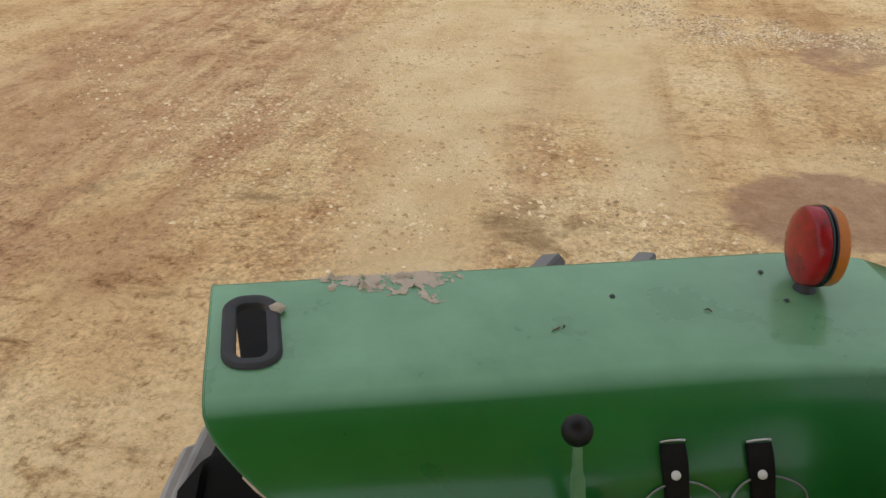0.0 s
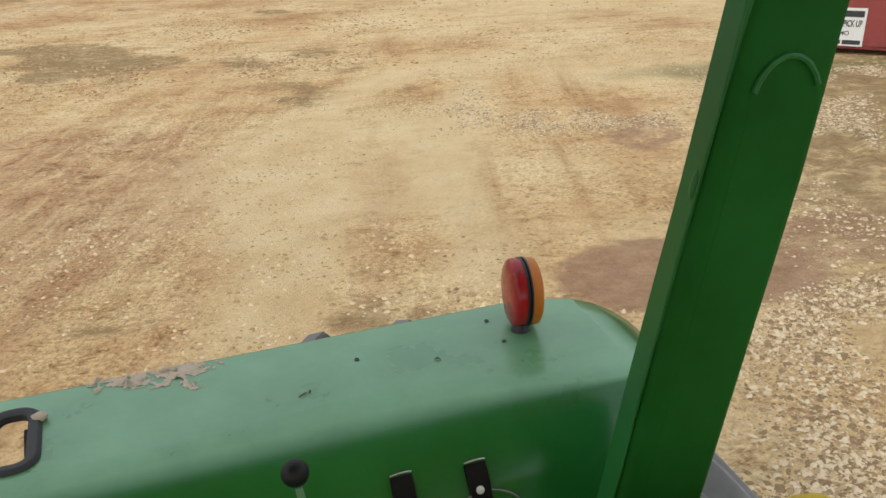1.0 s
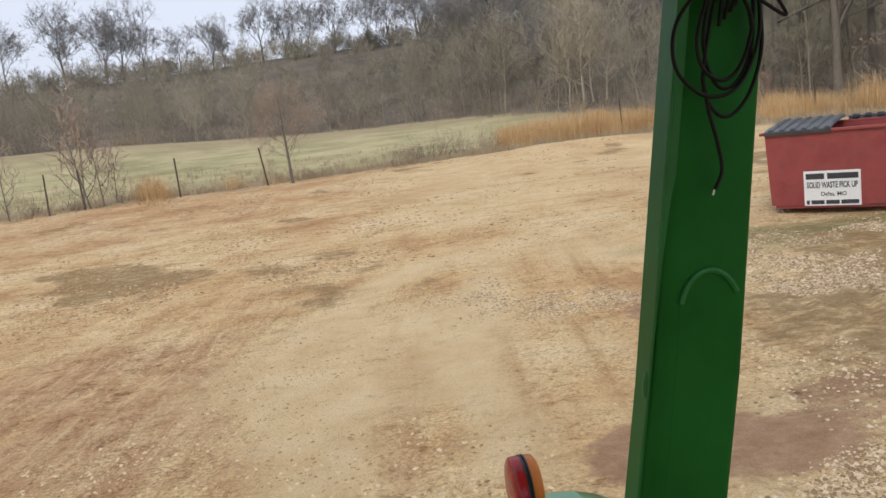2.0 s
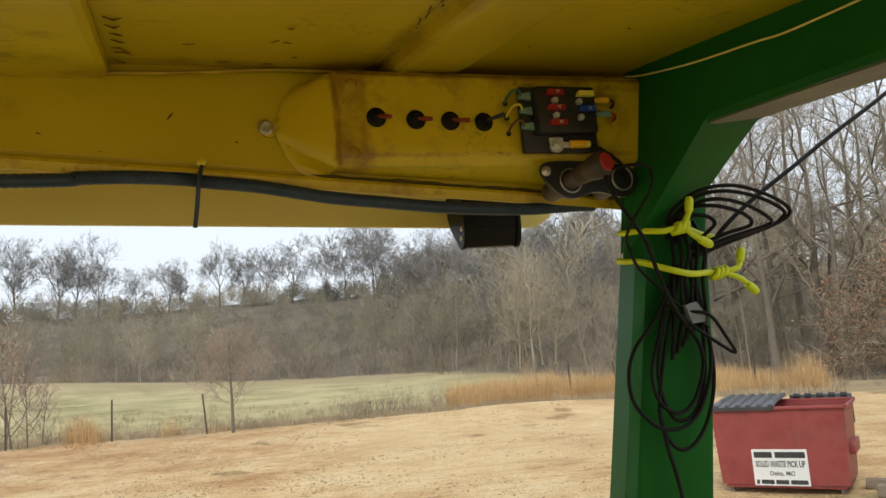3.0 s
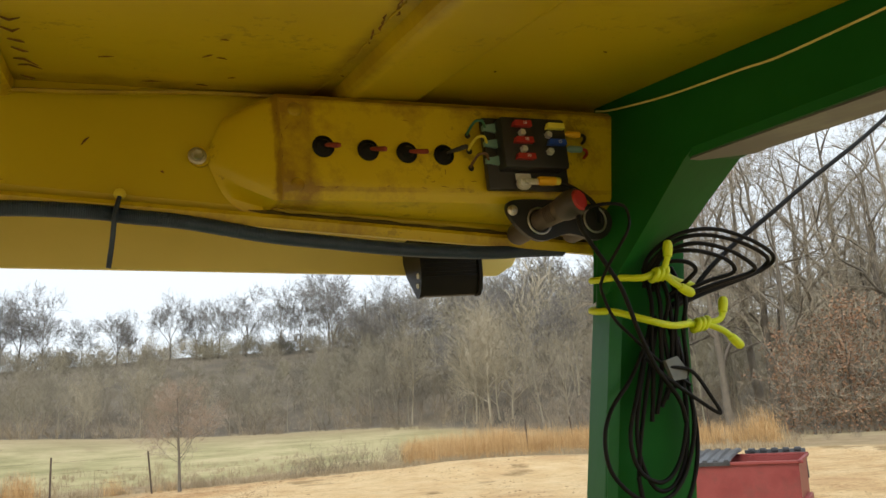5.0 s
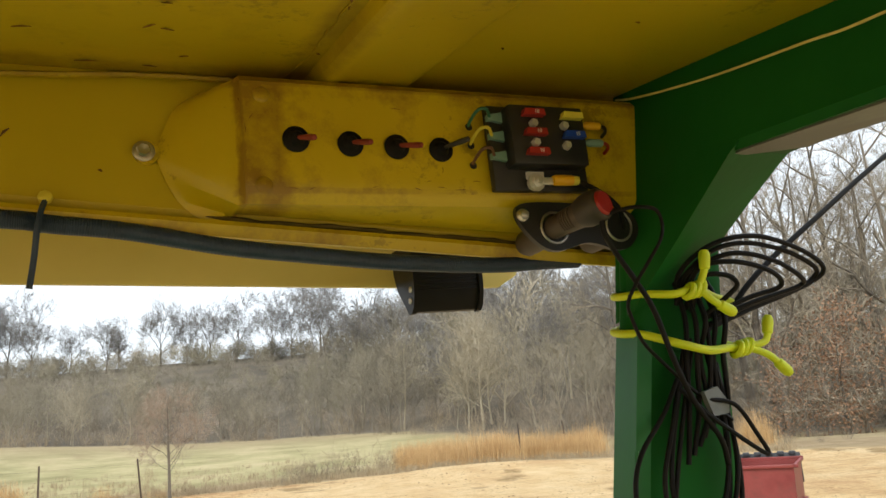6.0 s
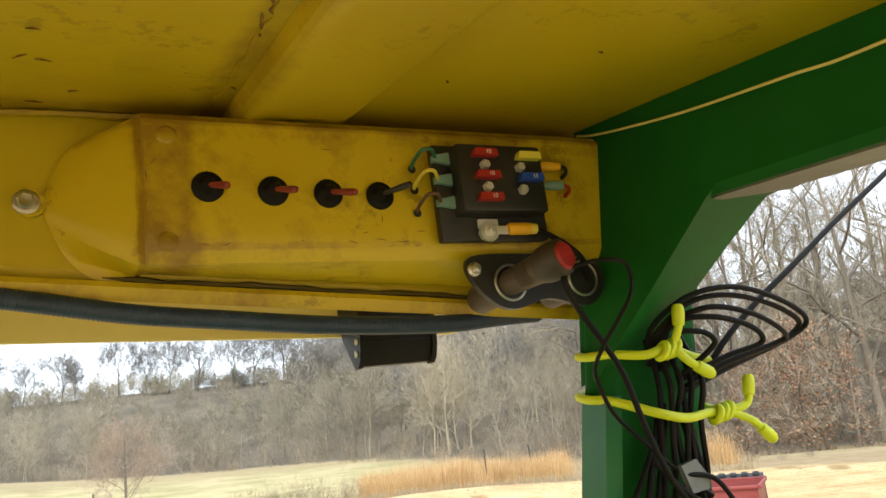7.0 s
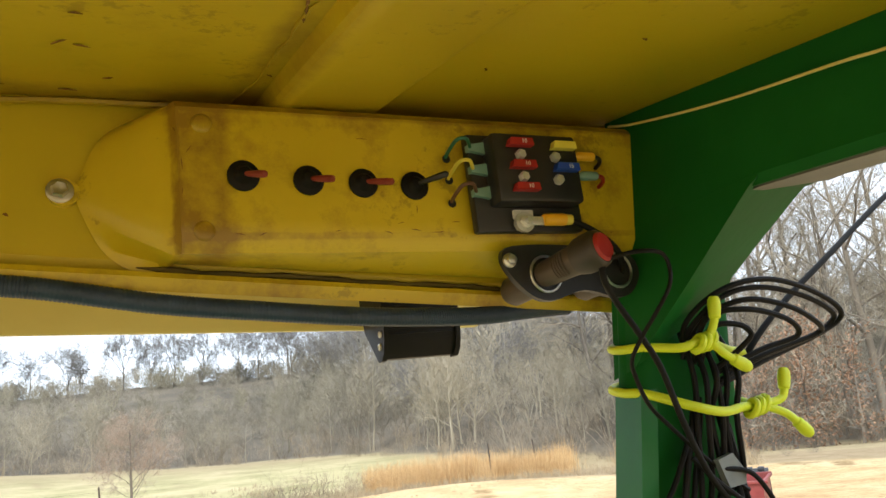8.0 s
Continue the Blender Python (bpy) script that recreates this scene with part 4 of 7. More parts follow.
    part("gusset", Shape().ring_loft([[Vector((lean(z) + du, v, z)) for v, z in tri] for du in (0.0011,)] + [[Vector((lean(z) + 0.0940, v, z)) for v, z in ((0.640, 2.512), (0.615, 2.518), (0.610, 2.526), (0.576, 2.549), (0.540, 2.572), (0.528, 2.578), (0.528, 2.580), (0.540, 2.581), (0.640, 2.581))]]), GREEN_POST, beam, "slanting corner brace, brighter green", sharp=20)
    # Canopy.
    c = Shape()
    vs = [0.985, 0.80, 0.665, 0.60, 0.52, 0.44, 0.36, 0.24, 0.0, -0.3, -0.6, -0.95]
    c.ring_loft([[Vector((u, v, (roof_z(v) if v < 0.7 else 2.675))) for v in vs] + [Vector((u, v, (roof_z(v) if v < 0.7 else 2.675) + 0.03)) for v in reversed(vs)] for u in (-0.95, -0.4, 0.0, 0.4, 0.83)])
    canopy = part("canopy_roof", c, YELLOW_ROOF, tractor, "yellow canopy roof seen from underneath, grimy and with shade painted in the corners", sharp=30)

    def bottom(u):
        return 2.575 - 0.092 * (u - 0.10) if u > 0.10 else 2.575

    us = (-0.95, -0.3, 0.1, 0.25, 0.4, 0.55, 0.74)
    part("side_rail", Shape().ring_loft([[Vector((u, v, z)) for v, z in ((0.660, 2.668), (0.657, bottom(u) + 0.012), (0.661, bottom(u) + 0.004), (0.690, bottom(u) + 0.002), (0.690, bottom(u) + 0.008), (0.667, bottom(u) + 0.012), (0.667, 2.668))] for u in us]),
         YELLOW, canopy, "yellow inner side rail", sharp=25)
    part("lower_lip", Shape().ring_loft([[Vector((u, v, z)) for v, z in ((0.656, bottom(u) + 0.0055), (0.6505, bottom(u) + 0.0045), (0.649, bottom(u) + 0.001), (0.652, bottom(u) - 0.007), (0.700, bottom(u) + 0.014), (0.700, bottom(u) + 0.018), (0.659, bottom(u) + 0.0045))] for u in us]),
         YELLOW_BOX, canopy, "worn yellow rolled lip", sharp=25)
    # Dark bead painting the shaded gap under the box, with some dirt.
    part("dirt_line", Shape().tube([(u, 0.6558, bottom(u) + 0.0074 + 0.0006 * math.sin(57 * u)) for u in (0.37 + 0.0125 * k for k in range(29))], [0.0006] + [0.0018 + 0.0006 * math.sin(2.3 * k) for k in range(27)] + [0.0006], 6), GAP_SHADE_DIRT, canopy, "dark bead painting shade and dirt into the joint above the lip")
    part("joint_bead", Shape().tube(smooth_path([(-0.9, 0.654, 2.660), (0.1, 0.654, 2.655), (0.35, 0.654, 2.663), (0.56, 0.653, 2.661), (0.70, 0.652, 2.664), (0.735, 0.648, 2.663)], 6), 0.0022, 6), YELLOW_ROOF, canopy, "painted sealant bead")
    rings = []
    for u in (-0.95, -0.4, 0.1, 0.5, 0.72, 0.765, 0.79, 0.80, 0.803):
        lowz = 2.586 - 0.048 * (u - 0.06)
        lift = 0.0 if u < 0.75 else 0.05 * (1 - math.sqrt(max(0.0, 1 - ((u - 0.75) / 0.0535) ** 2)))
        rings.append([Vector((u, v, z)) for v, z in ((0.978, 2.675), (0.975, lowz + lift + 0.004), (0.977, lowz + lift), (0.984, lowz + lift), (0.986, lowz + lift + 0.004), (0.986, 2.675))])
    part("outer_skirt", Shape().ring_loft(rings), YELLOW_SKIRT, canopy, "faded yellow outer skirt with a rounded end", sharp=30)
    rib = Shape()
    ends = []
    for v in (0.651, 0.60, 0.5, 0.4, 0.24, 0.0, -0.6):
        z = roof_z(v)
        ends.append([Vector((u, v, z + dz)) for u, dz in ((0.4455, 0.004), (0.4470, -0.0030), (0.4492, -0.0085), (0.4522, -0.0110), (0.4570, -0.0122), (0.4640, -0.0115), (0.4700, -0.0100), (0.516, -0.0098), (0.523, -0.0072), (0.5305, 0.004))])
    rib.ring_loft(ends)
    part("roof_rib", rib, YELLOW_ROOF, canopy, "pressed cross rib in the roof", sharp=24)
    plate = Shape()
    plate.ring_loft([[Vector((u, v, roof_z(min(v, 0.66)) + dz)) for u, dz in ((-0.6, -0.002), (-0.6, -0.015), (0.186, -0.015), (0.192, -0.012), (0.193, -0.002))] for v in (0.668, 0.655, 0.5, 0.3, 0.0)])
    part("patch_panel", plate, YELLOW_BOX, canopy, "overlapping yellow panel with cracked sealant along its edge", sharp=25)
    rng = np.random.default_rng(4)
    for a, b in (((0.241, 2.613), (0.247, 2.620)), ((0.173, 2.585), (0.194, 2.580)), ((0.30, 2.592), (0.304, 2.590)), ((0.13, 2.600), (0.138, 2.599))):
        part("scuff", Shape().tube([(a[0], 0.6583, a[1]), ((a[0] + b[0]) / 2, 0.6578, (a[1] + b[1]) / 2 + 0.0008), (b[0], 0.6583, b[1])], [0.0004, 0.0010, 0.0004], 5), RUST, canopy)
    for k in range(7):
        v = 0.64 - 0.022 * k + rng.uniform(-0.005, 0.005)
        z = roof_z(v) - 0.001
        a = (0.197 + rng.uniform(0, 0.004), v, z)
        part("sealant_crack", Shape().tube([a, (a[0] + 0.007, v + rng.uniform(-0.004, 0.006), z), (a[0] + rng.uniform(0.009, 0.017), v + rng.uniform(-0.002, 0.010), z)], [0.0005, 0.0010, 0.0003], 5), RUST, canopy)
    for u, v, L, t in ((0.328, 0.564, 0.010, -0.7), (0.338, 0.562, 0.008, 0.2), (0.336, 0.520, 0.006, 0.0), (0.353, 0.615, 0.006, -0.3), (0.330, 0.641, 0.010, 0.1), (0.256, 0.582, 0.011, -0.2), (0.287, 0.641, 0.016, -0.1), (0.44, 0.585, 0.004, 0.5), (0.62, 0.47, 0.004, 0.4), (0.56, 0.54, 0.003, 1.0)):
        z = roof_z(v) - 0.0008
        part("paint_flake", Shape().tube([(u, v, z), (u + 0.5 * L * math.cos(t), v + 0.5 * L * math.sin(t) - 0.002, z - 0.0008), (u + L * math.cos(t), v + L * math.sin(t), z)], [0.0003, 0.0006, 0.0002], 5), RUST, canopy)
    seam = []
    for k in range(26):
        v = 0.655 - 0.0095 * k
        seam.append(Vector((0.437 + 0.003 * noise.noise(Vector((v * 60, 1, 4))) - 0.008 * max(0.0, (v - 0.60) / 0.055), v, roof_z(v) - 0.0006)))
    part("peeling_seam", Shape().tube(seam, [max(0.0002, 0.0007 + 0.0016 * noise.noise(Vector((0.55 * k, 7, 2)))) for k in range(26)], 6), YELLOW_ROOF, canopy, "peeling paint seam beside the rib")
    for k in range(12):
        v = 0.50 - 0.010 * k
        u = 0.4355 + rng.uniform(-0.003, 0.003)
        part("paint_flake", Shape().tube([(u, v, roof_z(v) - 0.0012), (u + rng.uniform(-0.003, 0.001), v - 0.004, roof_z(v) - 0.0022), (u - 0.001, v - 0.008, roof_z(v) - 0.0010)], [0.0003, 0.0009, 0.0003], 5), RUST, canopy)
    part("roof_wire", Shape().tube(smooth_path([(lean(2.655) - 0.003, 0.63, 2.657), (lean(2.64) - 0.003, 0.596, 2.645), (lean(2.622) - 0.003, 0.514, 2.624), (lean(2.606) - 0.003, 0.427, 2.607), (lean(2.595) - 0.003, 0.373, 2.597), (lean(2.585) - 0.003, 0.2, 2.580)], 8), 0.0010, 8),
         WIRE_CREAM, beam, "thin pale yellow wire along the beam")
    # Hydraulic levers.
    for (u, v, z), r, foot in (((0.194, 0.722, 1.694), 0.0155, (0.212, 0.700, 1.40)), ((0.233, 0.712, 1.576), 0.0145, (0.252, 0.69, 1.33))):
        a, bb = Vector((u, v, z)), Vector(foot)
        lv = part("lever", Shape().ring_loft([[q + Vector((du, dv, 0)) for du, dv in ((-w, -0.004), (w, -0.004), (w, 0.004), (-w, 0.004))] for q, w in ((a.lerp(bb, 0.06), 0.004), (a.lerp(bb, 0.16), 0.0045), (a.lerp(bb, 0.2), 0.0065), (bb, 0.009))]), LEVER, tractor, "pale green flat steel control lever")
        part("knob", Shape().lathe(a - Vector((0, 0, r)), (0, 0, 1), [(r * (1 - math.cos(t)), r * math.sin(t)) for t in (math.pi * i / 14 for i in range(15))], 24), KNOB, lv, "round black plastic knob", sharp=70)
    # Seat: padded arms at the edge of the operator's place.
    seat = Shape()
    for lo, hi in (((0.30, 0.36, 1.58), (0.555, 0.545, 1.720)),):
        seat.box(lo, hi, 0.055, 5)
    st = part("seat_pad", seat, YELLOW_SEAT, tractor, "rounded yellow vinyl seat pad", sharp=60)
    part("arm_pad", Shape().box((0.590, 0.42, 1.56), (0.740, 0.56, 1.672), 0.045, 5), YELLOW_SEAT, tractor, "yellow vinyl arm pad", sharp=60)
    part("pad_bracket", Shape().tube([(0.530, 0.53, 1.47), (0.527, 0.54, 1.625), (0.540, 0.545, 1.652), (0.565, 0.53, 1.645)], 0.010, 10), GROMMET, tractor, "dark grey painted bracket beside the pads")
    part("platform", Shape().box((-0.9, -0.75, 0.98), (0.95, 0.735, 1.03), 0.008), GREEN_POST, tractor, "green operator's platform")
    # Axle and gearbox carrying the platform.
    axle = part("axle_housing", Shape().lathe((wc.x, -0.62, wc.z), (0, 1, 0), [(0, 0.10), (0.02, 0.13), (0.5, 0.13), (0.62, 0.17), (0.9, 0.17), (1.02, 0.13), (1.45, 0.11), (1.56, 0.16), (1.60, 0.16)], 24), GREEN_POST, tractor, "green rear axle housing", sharp=30)
    part("gearbox", Shape().box((wc.x - 0.45, -0.18, 0.52), (wc.x + 1.1, 0.22, 0.985), 0.04, 3), GREEN_POST, axle, "green cast gearbox under the platform", sharp=50)
    return tractor


build_tractor()


# ---- things on the fender ----
def build_warning_lamp():
    base = (0.557, 0.996, 1.645)
    lamp = thing("warning_lamp", "round red and amber two-faced warning lamp on the green fender", "lamp", base)
    part("stem", Shape().lathe(base, (0.03, 0.03, 1), [(0, 0.0), (0, 0.015), (0.004, 0.014), (0.007, 0.012), (0.014, 0.011)], 16), BLACK, lamp, "short black rubber foot")
    c = Vector((0.567, 1.010, 1.7015))
    ax = Vector((-1.0, 0.10, 0.06)).normalized()
    R = 0.0525
    part("body", Shape().lathe(c - ax * 0.012, ax, [(0.007, R * 0.94), (0.008, R * 1.01), (0.0105, R * 1.01), (0.0115, R * 0.95), (0.0125, R * 0.95), (0.0135, R * 1.01), (0.016, R * 1.01), (0.017, R * 0.94)], 40), BLACK, lamp, "black housing ring")
    for side, mat, name, label in ((1, RED_LENS, "red_lens", "weathered red lens"), (-1, AMBER_LENS, "amber_lens", "amber lens")):
        prof = [(0.004, R * 0.99), (0.015, R * 0.985), (0.0185, R * 0.96), (0.0215, R * 0.86), (0.0235, R * 0.62), (0.0243, R * 0.35), (0.0245, 0.0)]
        part(name, Shape().lathe(c, ax * side, prof, 40), mat, lamp, label, sharp=60)
    return lamp


def build_strap(u, start):
    """start: where on the fender's curve the strap begins, in degrees from its top."""

    def on_curve(deg, off):
        a = radians(deg)
        n = Vector((-math.sin(a) / 0.16, math.cos(a) / 0.15)).normalized()
        return 0.895 - 0.16 * math.sin(a) + n.x * off, 1.645 - 0.15 * (1 - math.cos(a)) + n.y * off

    v, z = on_curve(start, 0.0)
    st = thing("strap_holder", "black rubber strap with a clear hoop, riveted to the green fender", "strap", (u, v, z), group="straps on the fender")
    sec = []
    for k in range(9):
        (v0, z0), (v1, z1) = on_curve(start + 4.5 * k, 0.0005), on_curve(start + 4.5 * k, 0.0065)
        w = 0.0140 + 0.0008 * math.sin(k)
        sec.append([Vector((u - w, v0, z0)), Vector((u + w, v0, z0)), Vector((u + w - 0.001, v1, z1)), Vector((u - w + 0.001, v1, z1))])
    band = part("strap", Shape().ring_loft(sec), CABLE, st)
    ev, ez = on_curve(start - 0.8, 0.0055)
    part("strap_edge", Shape().tube([(u - 0.0135, ev, ez - 0.001), (u - 0.004, ev, ez + 0.0008), (u + 0.009, ev, ez + 0.001), (u + 0.0135, ev, ez)], 0.0013, 6), STEEL, band, "bright bent metal edge")
    (rv, rz), (rv2, rz2) = on_curve(start + 12, 0.006), on_curve(start + 12, 0.012)
    part("rivet", Shape().lathe((u - 0.001, rv, rz), (0, rv2 - rv, rz2 - rz), [(0, 0.0055), (0.002, 0.005), (0.004, 0.003), (0.0045, 0)], 12), PAPER, band, "pale round rivet")
    ring = []
    for i in range(14):
        a = 2 * math.pi * i / 14
        c, d = math.cos(a), math.sin(a)
        ring.append((u + 0.006 + 0.045 * c * (1 + 0.05 * math.sin(2 * a + u * 40)), 0.7400 - 0.0143 * d * (1 + 0.06 * math.cos(3 * a)), 1.5456 - 0.0275 * d * (1 + 0.08 * math.cos(2 * a + u * 9))))
    hoop = part("hoop", Shape().tube(smooth_path(ring, 5, True), 0.0013, 6, caps=False), CLEAR, st, "bent clear plastic hoop")
    for t in (0.55, 0.72):
        p, q = Vector(ring[3]).lerp(Vector(ring[11]), t), Vector(ring[4]).lerp(Vector(ring[10]), t + 0.08)
        part("crease", Shape().tube([p, p.lerp(q, 0.5) + Vector((0.004, 0, 0.002)), q], [0.0003, 0.0007, 0.0003], 5), CLEAR, hoop, "pale crease in the clear plastic")
    return st


build_warning_lamp()
for u, start in ((0.317, 44.0), (0.411, 46.0)):
    build_strap(u, start)


def build_mud():
    """Dried mud splashed over the outer edge of the fender."""
    s = Shape()
    top, step = 1.645, 0.0012
    nu, nv = 225, 99
    u0, v0 = -0.115, 0.972
    tops = {}
    for i in range(nu):
        for j in range(nv):
            u, v = u0 + i * step, v0 + j * step
            q = Vector((u, v, 0))
            reach = ((u - 0.02) / 0.105) ** 2 + ((1.092 - v) / (0.052 + 0.05 * max(0, 1 - abs(u - 0.075) / 0.03))) ** 2
            body = 0.42 - 0.62 * reach + 0.60 * noise.noise(q * 38) + 0.45 * noise.noise(q * 95) + 0.35 * noise.noise(q * 240)
            if body > 0 and v < 1.091:
                lump = max(0.0, noise.noise(q * 70 + Vector((5, 1, 2))) - 0.30)
                tops[i, j] = 0.0006 + 0.0016 * min(body, 0.8) + 0.018 * lump * min(1, body * 2)
    index = {key: k for k, key in enumerate(tops)}
    quads = [tuple(index[q] for q in ((i, j), (i + 1, j), (i + 1, j + 1), (i, j + 1))) for i, j in tops if all(q in index for q in ((i + 1, j), (i + 1, j + 1), (i, j + 1)))]
    s.add([Vector((u0 + i * step, v0 + j * step, top + h)) for (i, j), h in tops.items()], quads)
    rng = np.random.default_rng(8)
    for u, v, r in ((-0.128, 1.014, 0.011), (-0.062, 1.062, 0.006), (0.03, 1.082, 0.008), (0.042, 1.080, 0.006), (0.0, 1.066, 0.004), (0.075, 1.03, 0.003)):
        s.ring_loft([[Vector((u + q * r * rng.uniform(0.7, 1.3) * math.cos(a), min(1.092, v + q * r * rng.uniform(0.7, 1.3) * math.sin(a)), top + (0.004 if u < -0.1 else 0) + z * r)) for a in (2 * math.pi * i / 7 for i in range(7))] for q, z in ((1.0, -0.1), (0.9, 0.4), (0.4, 0.75))])
    me = mesh_of("mud_splash", s, DIRT, 50, (0.02, 1.07, top))
    ob = new("mud_splash", me)
    ob.matrix_world = TRACTOR @ Matrix.Translation((0.02, 1.07, top))
    tagged(ob, "dried tan mud splash on the fender's outer edge", "mud", kind="stuff")
    for u, v, L, a in ((0.213, 0.938, 0.015, 0.3), (0.42, 0.958, 0.010, 2.4), (0.228, 0.943, 0.006, 0.9)):
        sh = Shape().tube([(0, 0, 0.001), (L * 0.5 * math.cos(a), L * 0.5 * math.sin(a), 0.003), (L * math.cos(a + 0.3), L * math.sin(a + 0.3), 0.001)], [0.0006, 0.0013, 0.0005], 6)
        leaf = new("leaf_scrap", mesh_of("leaf_scrap", sh, WIRE_BROWN))
        leaf.matrix_world = TRACTOR @ Matrix.Translation((u, v, top))
        tagged(leaf, "small curled dark leaf scrap lying on the green fender", "leaf", "leaf scraps on the fender")


build_mud()


# ---- switch box and wiring under the canopy ----
FACE, WALL = 0.607, 0.657


def build_switch_box():
    box = thing("switch_box", "worn yellow steel switch box bolted inside the canopy", "switch box", (0.55, WALL, 2.60))
    s = Shape()
    k = 9

    def bottom(u):
        return 2.5578 - 0.010 * (u - 0.39)

    def under(u):
        return 2.5535 - 0.072 * (u - 0.385)

    def section(u, f):
        """From the roof joint over the face to the lower slope; f: how far the face stands out."""
        v = WALL + 0.002 - (WALL - FACE) * f
        zt, zb, zu = 2.6445, bottom(u), under(u)
        return [Vector(q) for q in ((u, WALL + 0.004, zt + 0.006), (u, v + 0.006, zt + 0.004), (u, v, zt - 0.002), (u, v, (zt + zb) / 2), (u, v, zb + 0.004), (u, v + 0.004, zb - 0.003), (u, WALL - 0.012, zu + 0.004), (u, WALL - 0.009, zu + 0.0045), (u, WALL - 0.008, zu + 0.009))]

    def fuller(r):
        return [a.lerp(b, t / 3) for a, b in zip(r, r[1:]) for t in range(3)] + [r[-1]]

    rings = [fuller(section(u, 1.0)) for u in (0.391, 0.46, 0.54, 0.62, 0.70, 0.728)]
    # The end tapers back to the wall with a rounded outline and a bolted tab.
    cap = []
    outline = smooth_path([(0.378, 0, 2.652), (0.362, 0, 2.6475), (0.350, 0, 2.636), (0.3425, 0, 2.619), (0.338, 0, 2.604), (0.3425, 0, 2.588), (0.351, 0, 2.570), (0.363, 0, 2.5585), (0.378, 0, 2.5530)], 3)
    for f in (0.0, 0.12, 0.3, 0.55, 0.8, 0.97):
        cap.append([Vector((o.x + (r.x - 0.002 - o.x) * f, WALL - 0.001 + (r.y + 0.007 - WALL) * f ** 0.95, o.z + (r.z - o.z) * f)) for o, r in zip(outline, rings[0])])
    s.ring_loft(cap + rings, close=False, caps=False)
    body = part("cover", s, YELLOW_BOX, box, "yellow pressed cover with brown stains and painted crease shade", sharp=30, solid=0.0015, inside=(0.55, 0.70, 2.595))
    tab = [Vector((0.332 + 0.0088 * math.cos(a), WALL - 0.001, 2.6045 + 0.0088 * math.sin(a))) for a in (2 * math.pi * i / 16 for i in range(16))]
    part("tab", Shape().prism(tab, (0, -0.002, 0), (0, 0.003, 0)), YELLOW_BOX, body)
    part("bolt", Shape().lathe((0.330, WALL - 0.002, 2.605), (0, -1, 0), [(0, 0.0076), (0.0016, 0.0076), (0.0022, 0.0066), (0.0024, 0.0055)], 24).lathe((0.330, WALL - 0.0045, 2.605), (0, -1, 0), [(0, 0.0050), (0.0030, 0.0050), (0.0038, 0.0042), (0.0030, 0.0)], 6), BOLT, box, "zinc hex bolt with washer", sharp=30)
    rng = np.random.default_rng(12)
    for k in range(13):
        u = rng.uniform(0.40, 0.72) if k < 9 else 0.390 + rng.uniform(0, 0.006)
        z = bottom(u) + 0.006 + abs(rng.normal(0, 0.003)) if k < 9 else rng.uniform(2.57, 2.63)
        L, t = rng.uniform(0.002, 0.008), (rng.normal(0, 0.25) if k < 9 else 1.5 + rng.normal(0, 0.3))
        part("paint_chip", Shape().tube([(u, FACE + 0.0018, z), (u + 0.5 * L * math.cos(t), FACE + 0.0012, z + 0.5 * L * math.sin(t)), (u + L * math.cos(t), FACE + 0.0018, z + L * math.sin(t))], [0.0001, 0.0003, 0.0001], 5), RUST, body)
    for u, z in ((0.4052, 2.6325), (0.4035, 2.567)):
        part("rivet_bump", Shape().lathe((u, FACE + 0.0022, z), (0, -1, 0), [(0, 0.0062), (0.0010, 0.0058), (0.0016, 0.0040), (0.0018, 0.0)], 18), YELLOW_BOX, body, "painted-over rivet", sharp=60)
    for u, z, L, t in ((0.590, 2.5735, 0.010, 0.1), (0.560, 2.572, 0.006, 0.0), (0.536, 2.578, 0.005, 1.5), (0.522, 2.571, 0.004, 0.2), (0.545, 2.565, 0.007, 0.0), (0.50, 2.6275, 0.007, -0.05)):
        part("scratch", Shape().tube([(u, FACE + 0.0019, z), (u + 0.5 * L * math.cos(t), FACE + 0.0013, z + 0.5 * L * math.sin(t)), (u + L * math.cos(t), FACE + 0.0019, z + L * math.sin(t))], [0.0001, 0.00028, 0.0001], 5), RUST, body)
    for u, z, tip, mat in ((0.427, 2.600, (0.0075, -0.020, -0.0072), DULL_RED), (0.466, 2.598, (0.0080, -0.020, -0.0070), DULL_RED), (0.501, 2.597, (0.0105, -0.020, -0.0070), DULL_RED), (0.536, 2.596, (0.0125, -0.021, 0.0000), BLACK)):
        sw = part("toggle_switch", Shape().lathe((u, FACE + 0.001, z), (0, -1, 0), [(0, 0.0095), (0.0012, 0.0095), (0.002, 0.0086), (0.0026, 0.0060), (0.006, 0.0036), (0.0068, 0.0)], 24), CABLE, box, "black switch boot")
        a = Vector((u, FACE - 0.003, z))
        b = a + Vector(tip)
        part("paddle", Shape().tube([a, a.lerp(b, 0.35), a.lerp(b, 0.75), b - (b - a) * 0.04, b], [0.0014, 0.0019, 0.0023, 0.0021, 0.0010], 8), mat, sw, "dull red lever tip" if mat is DULL_RED else "black lever tip")
    return box


build_switch_box()


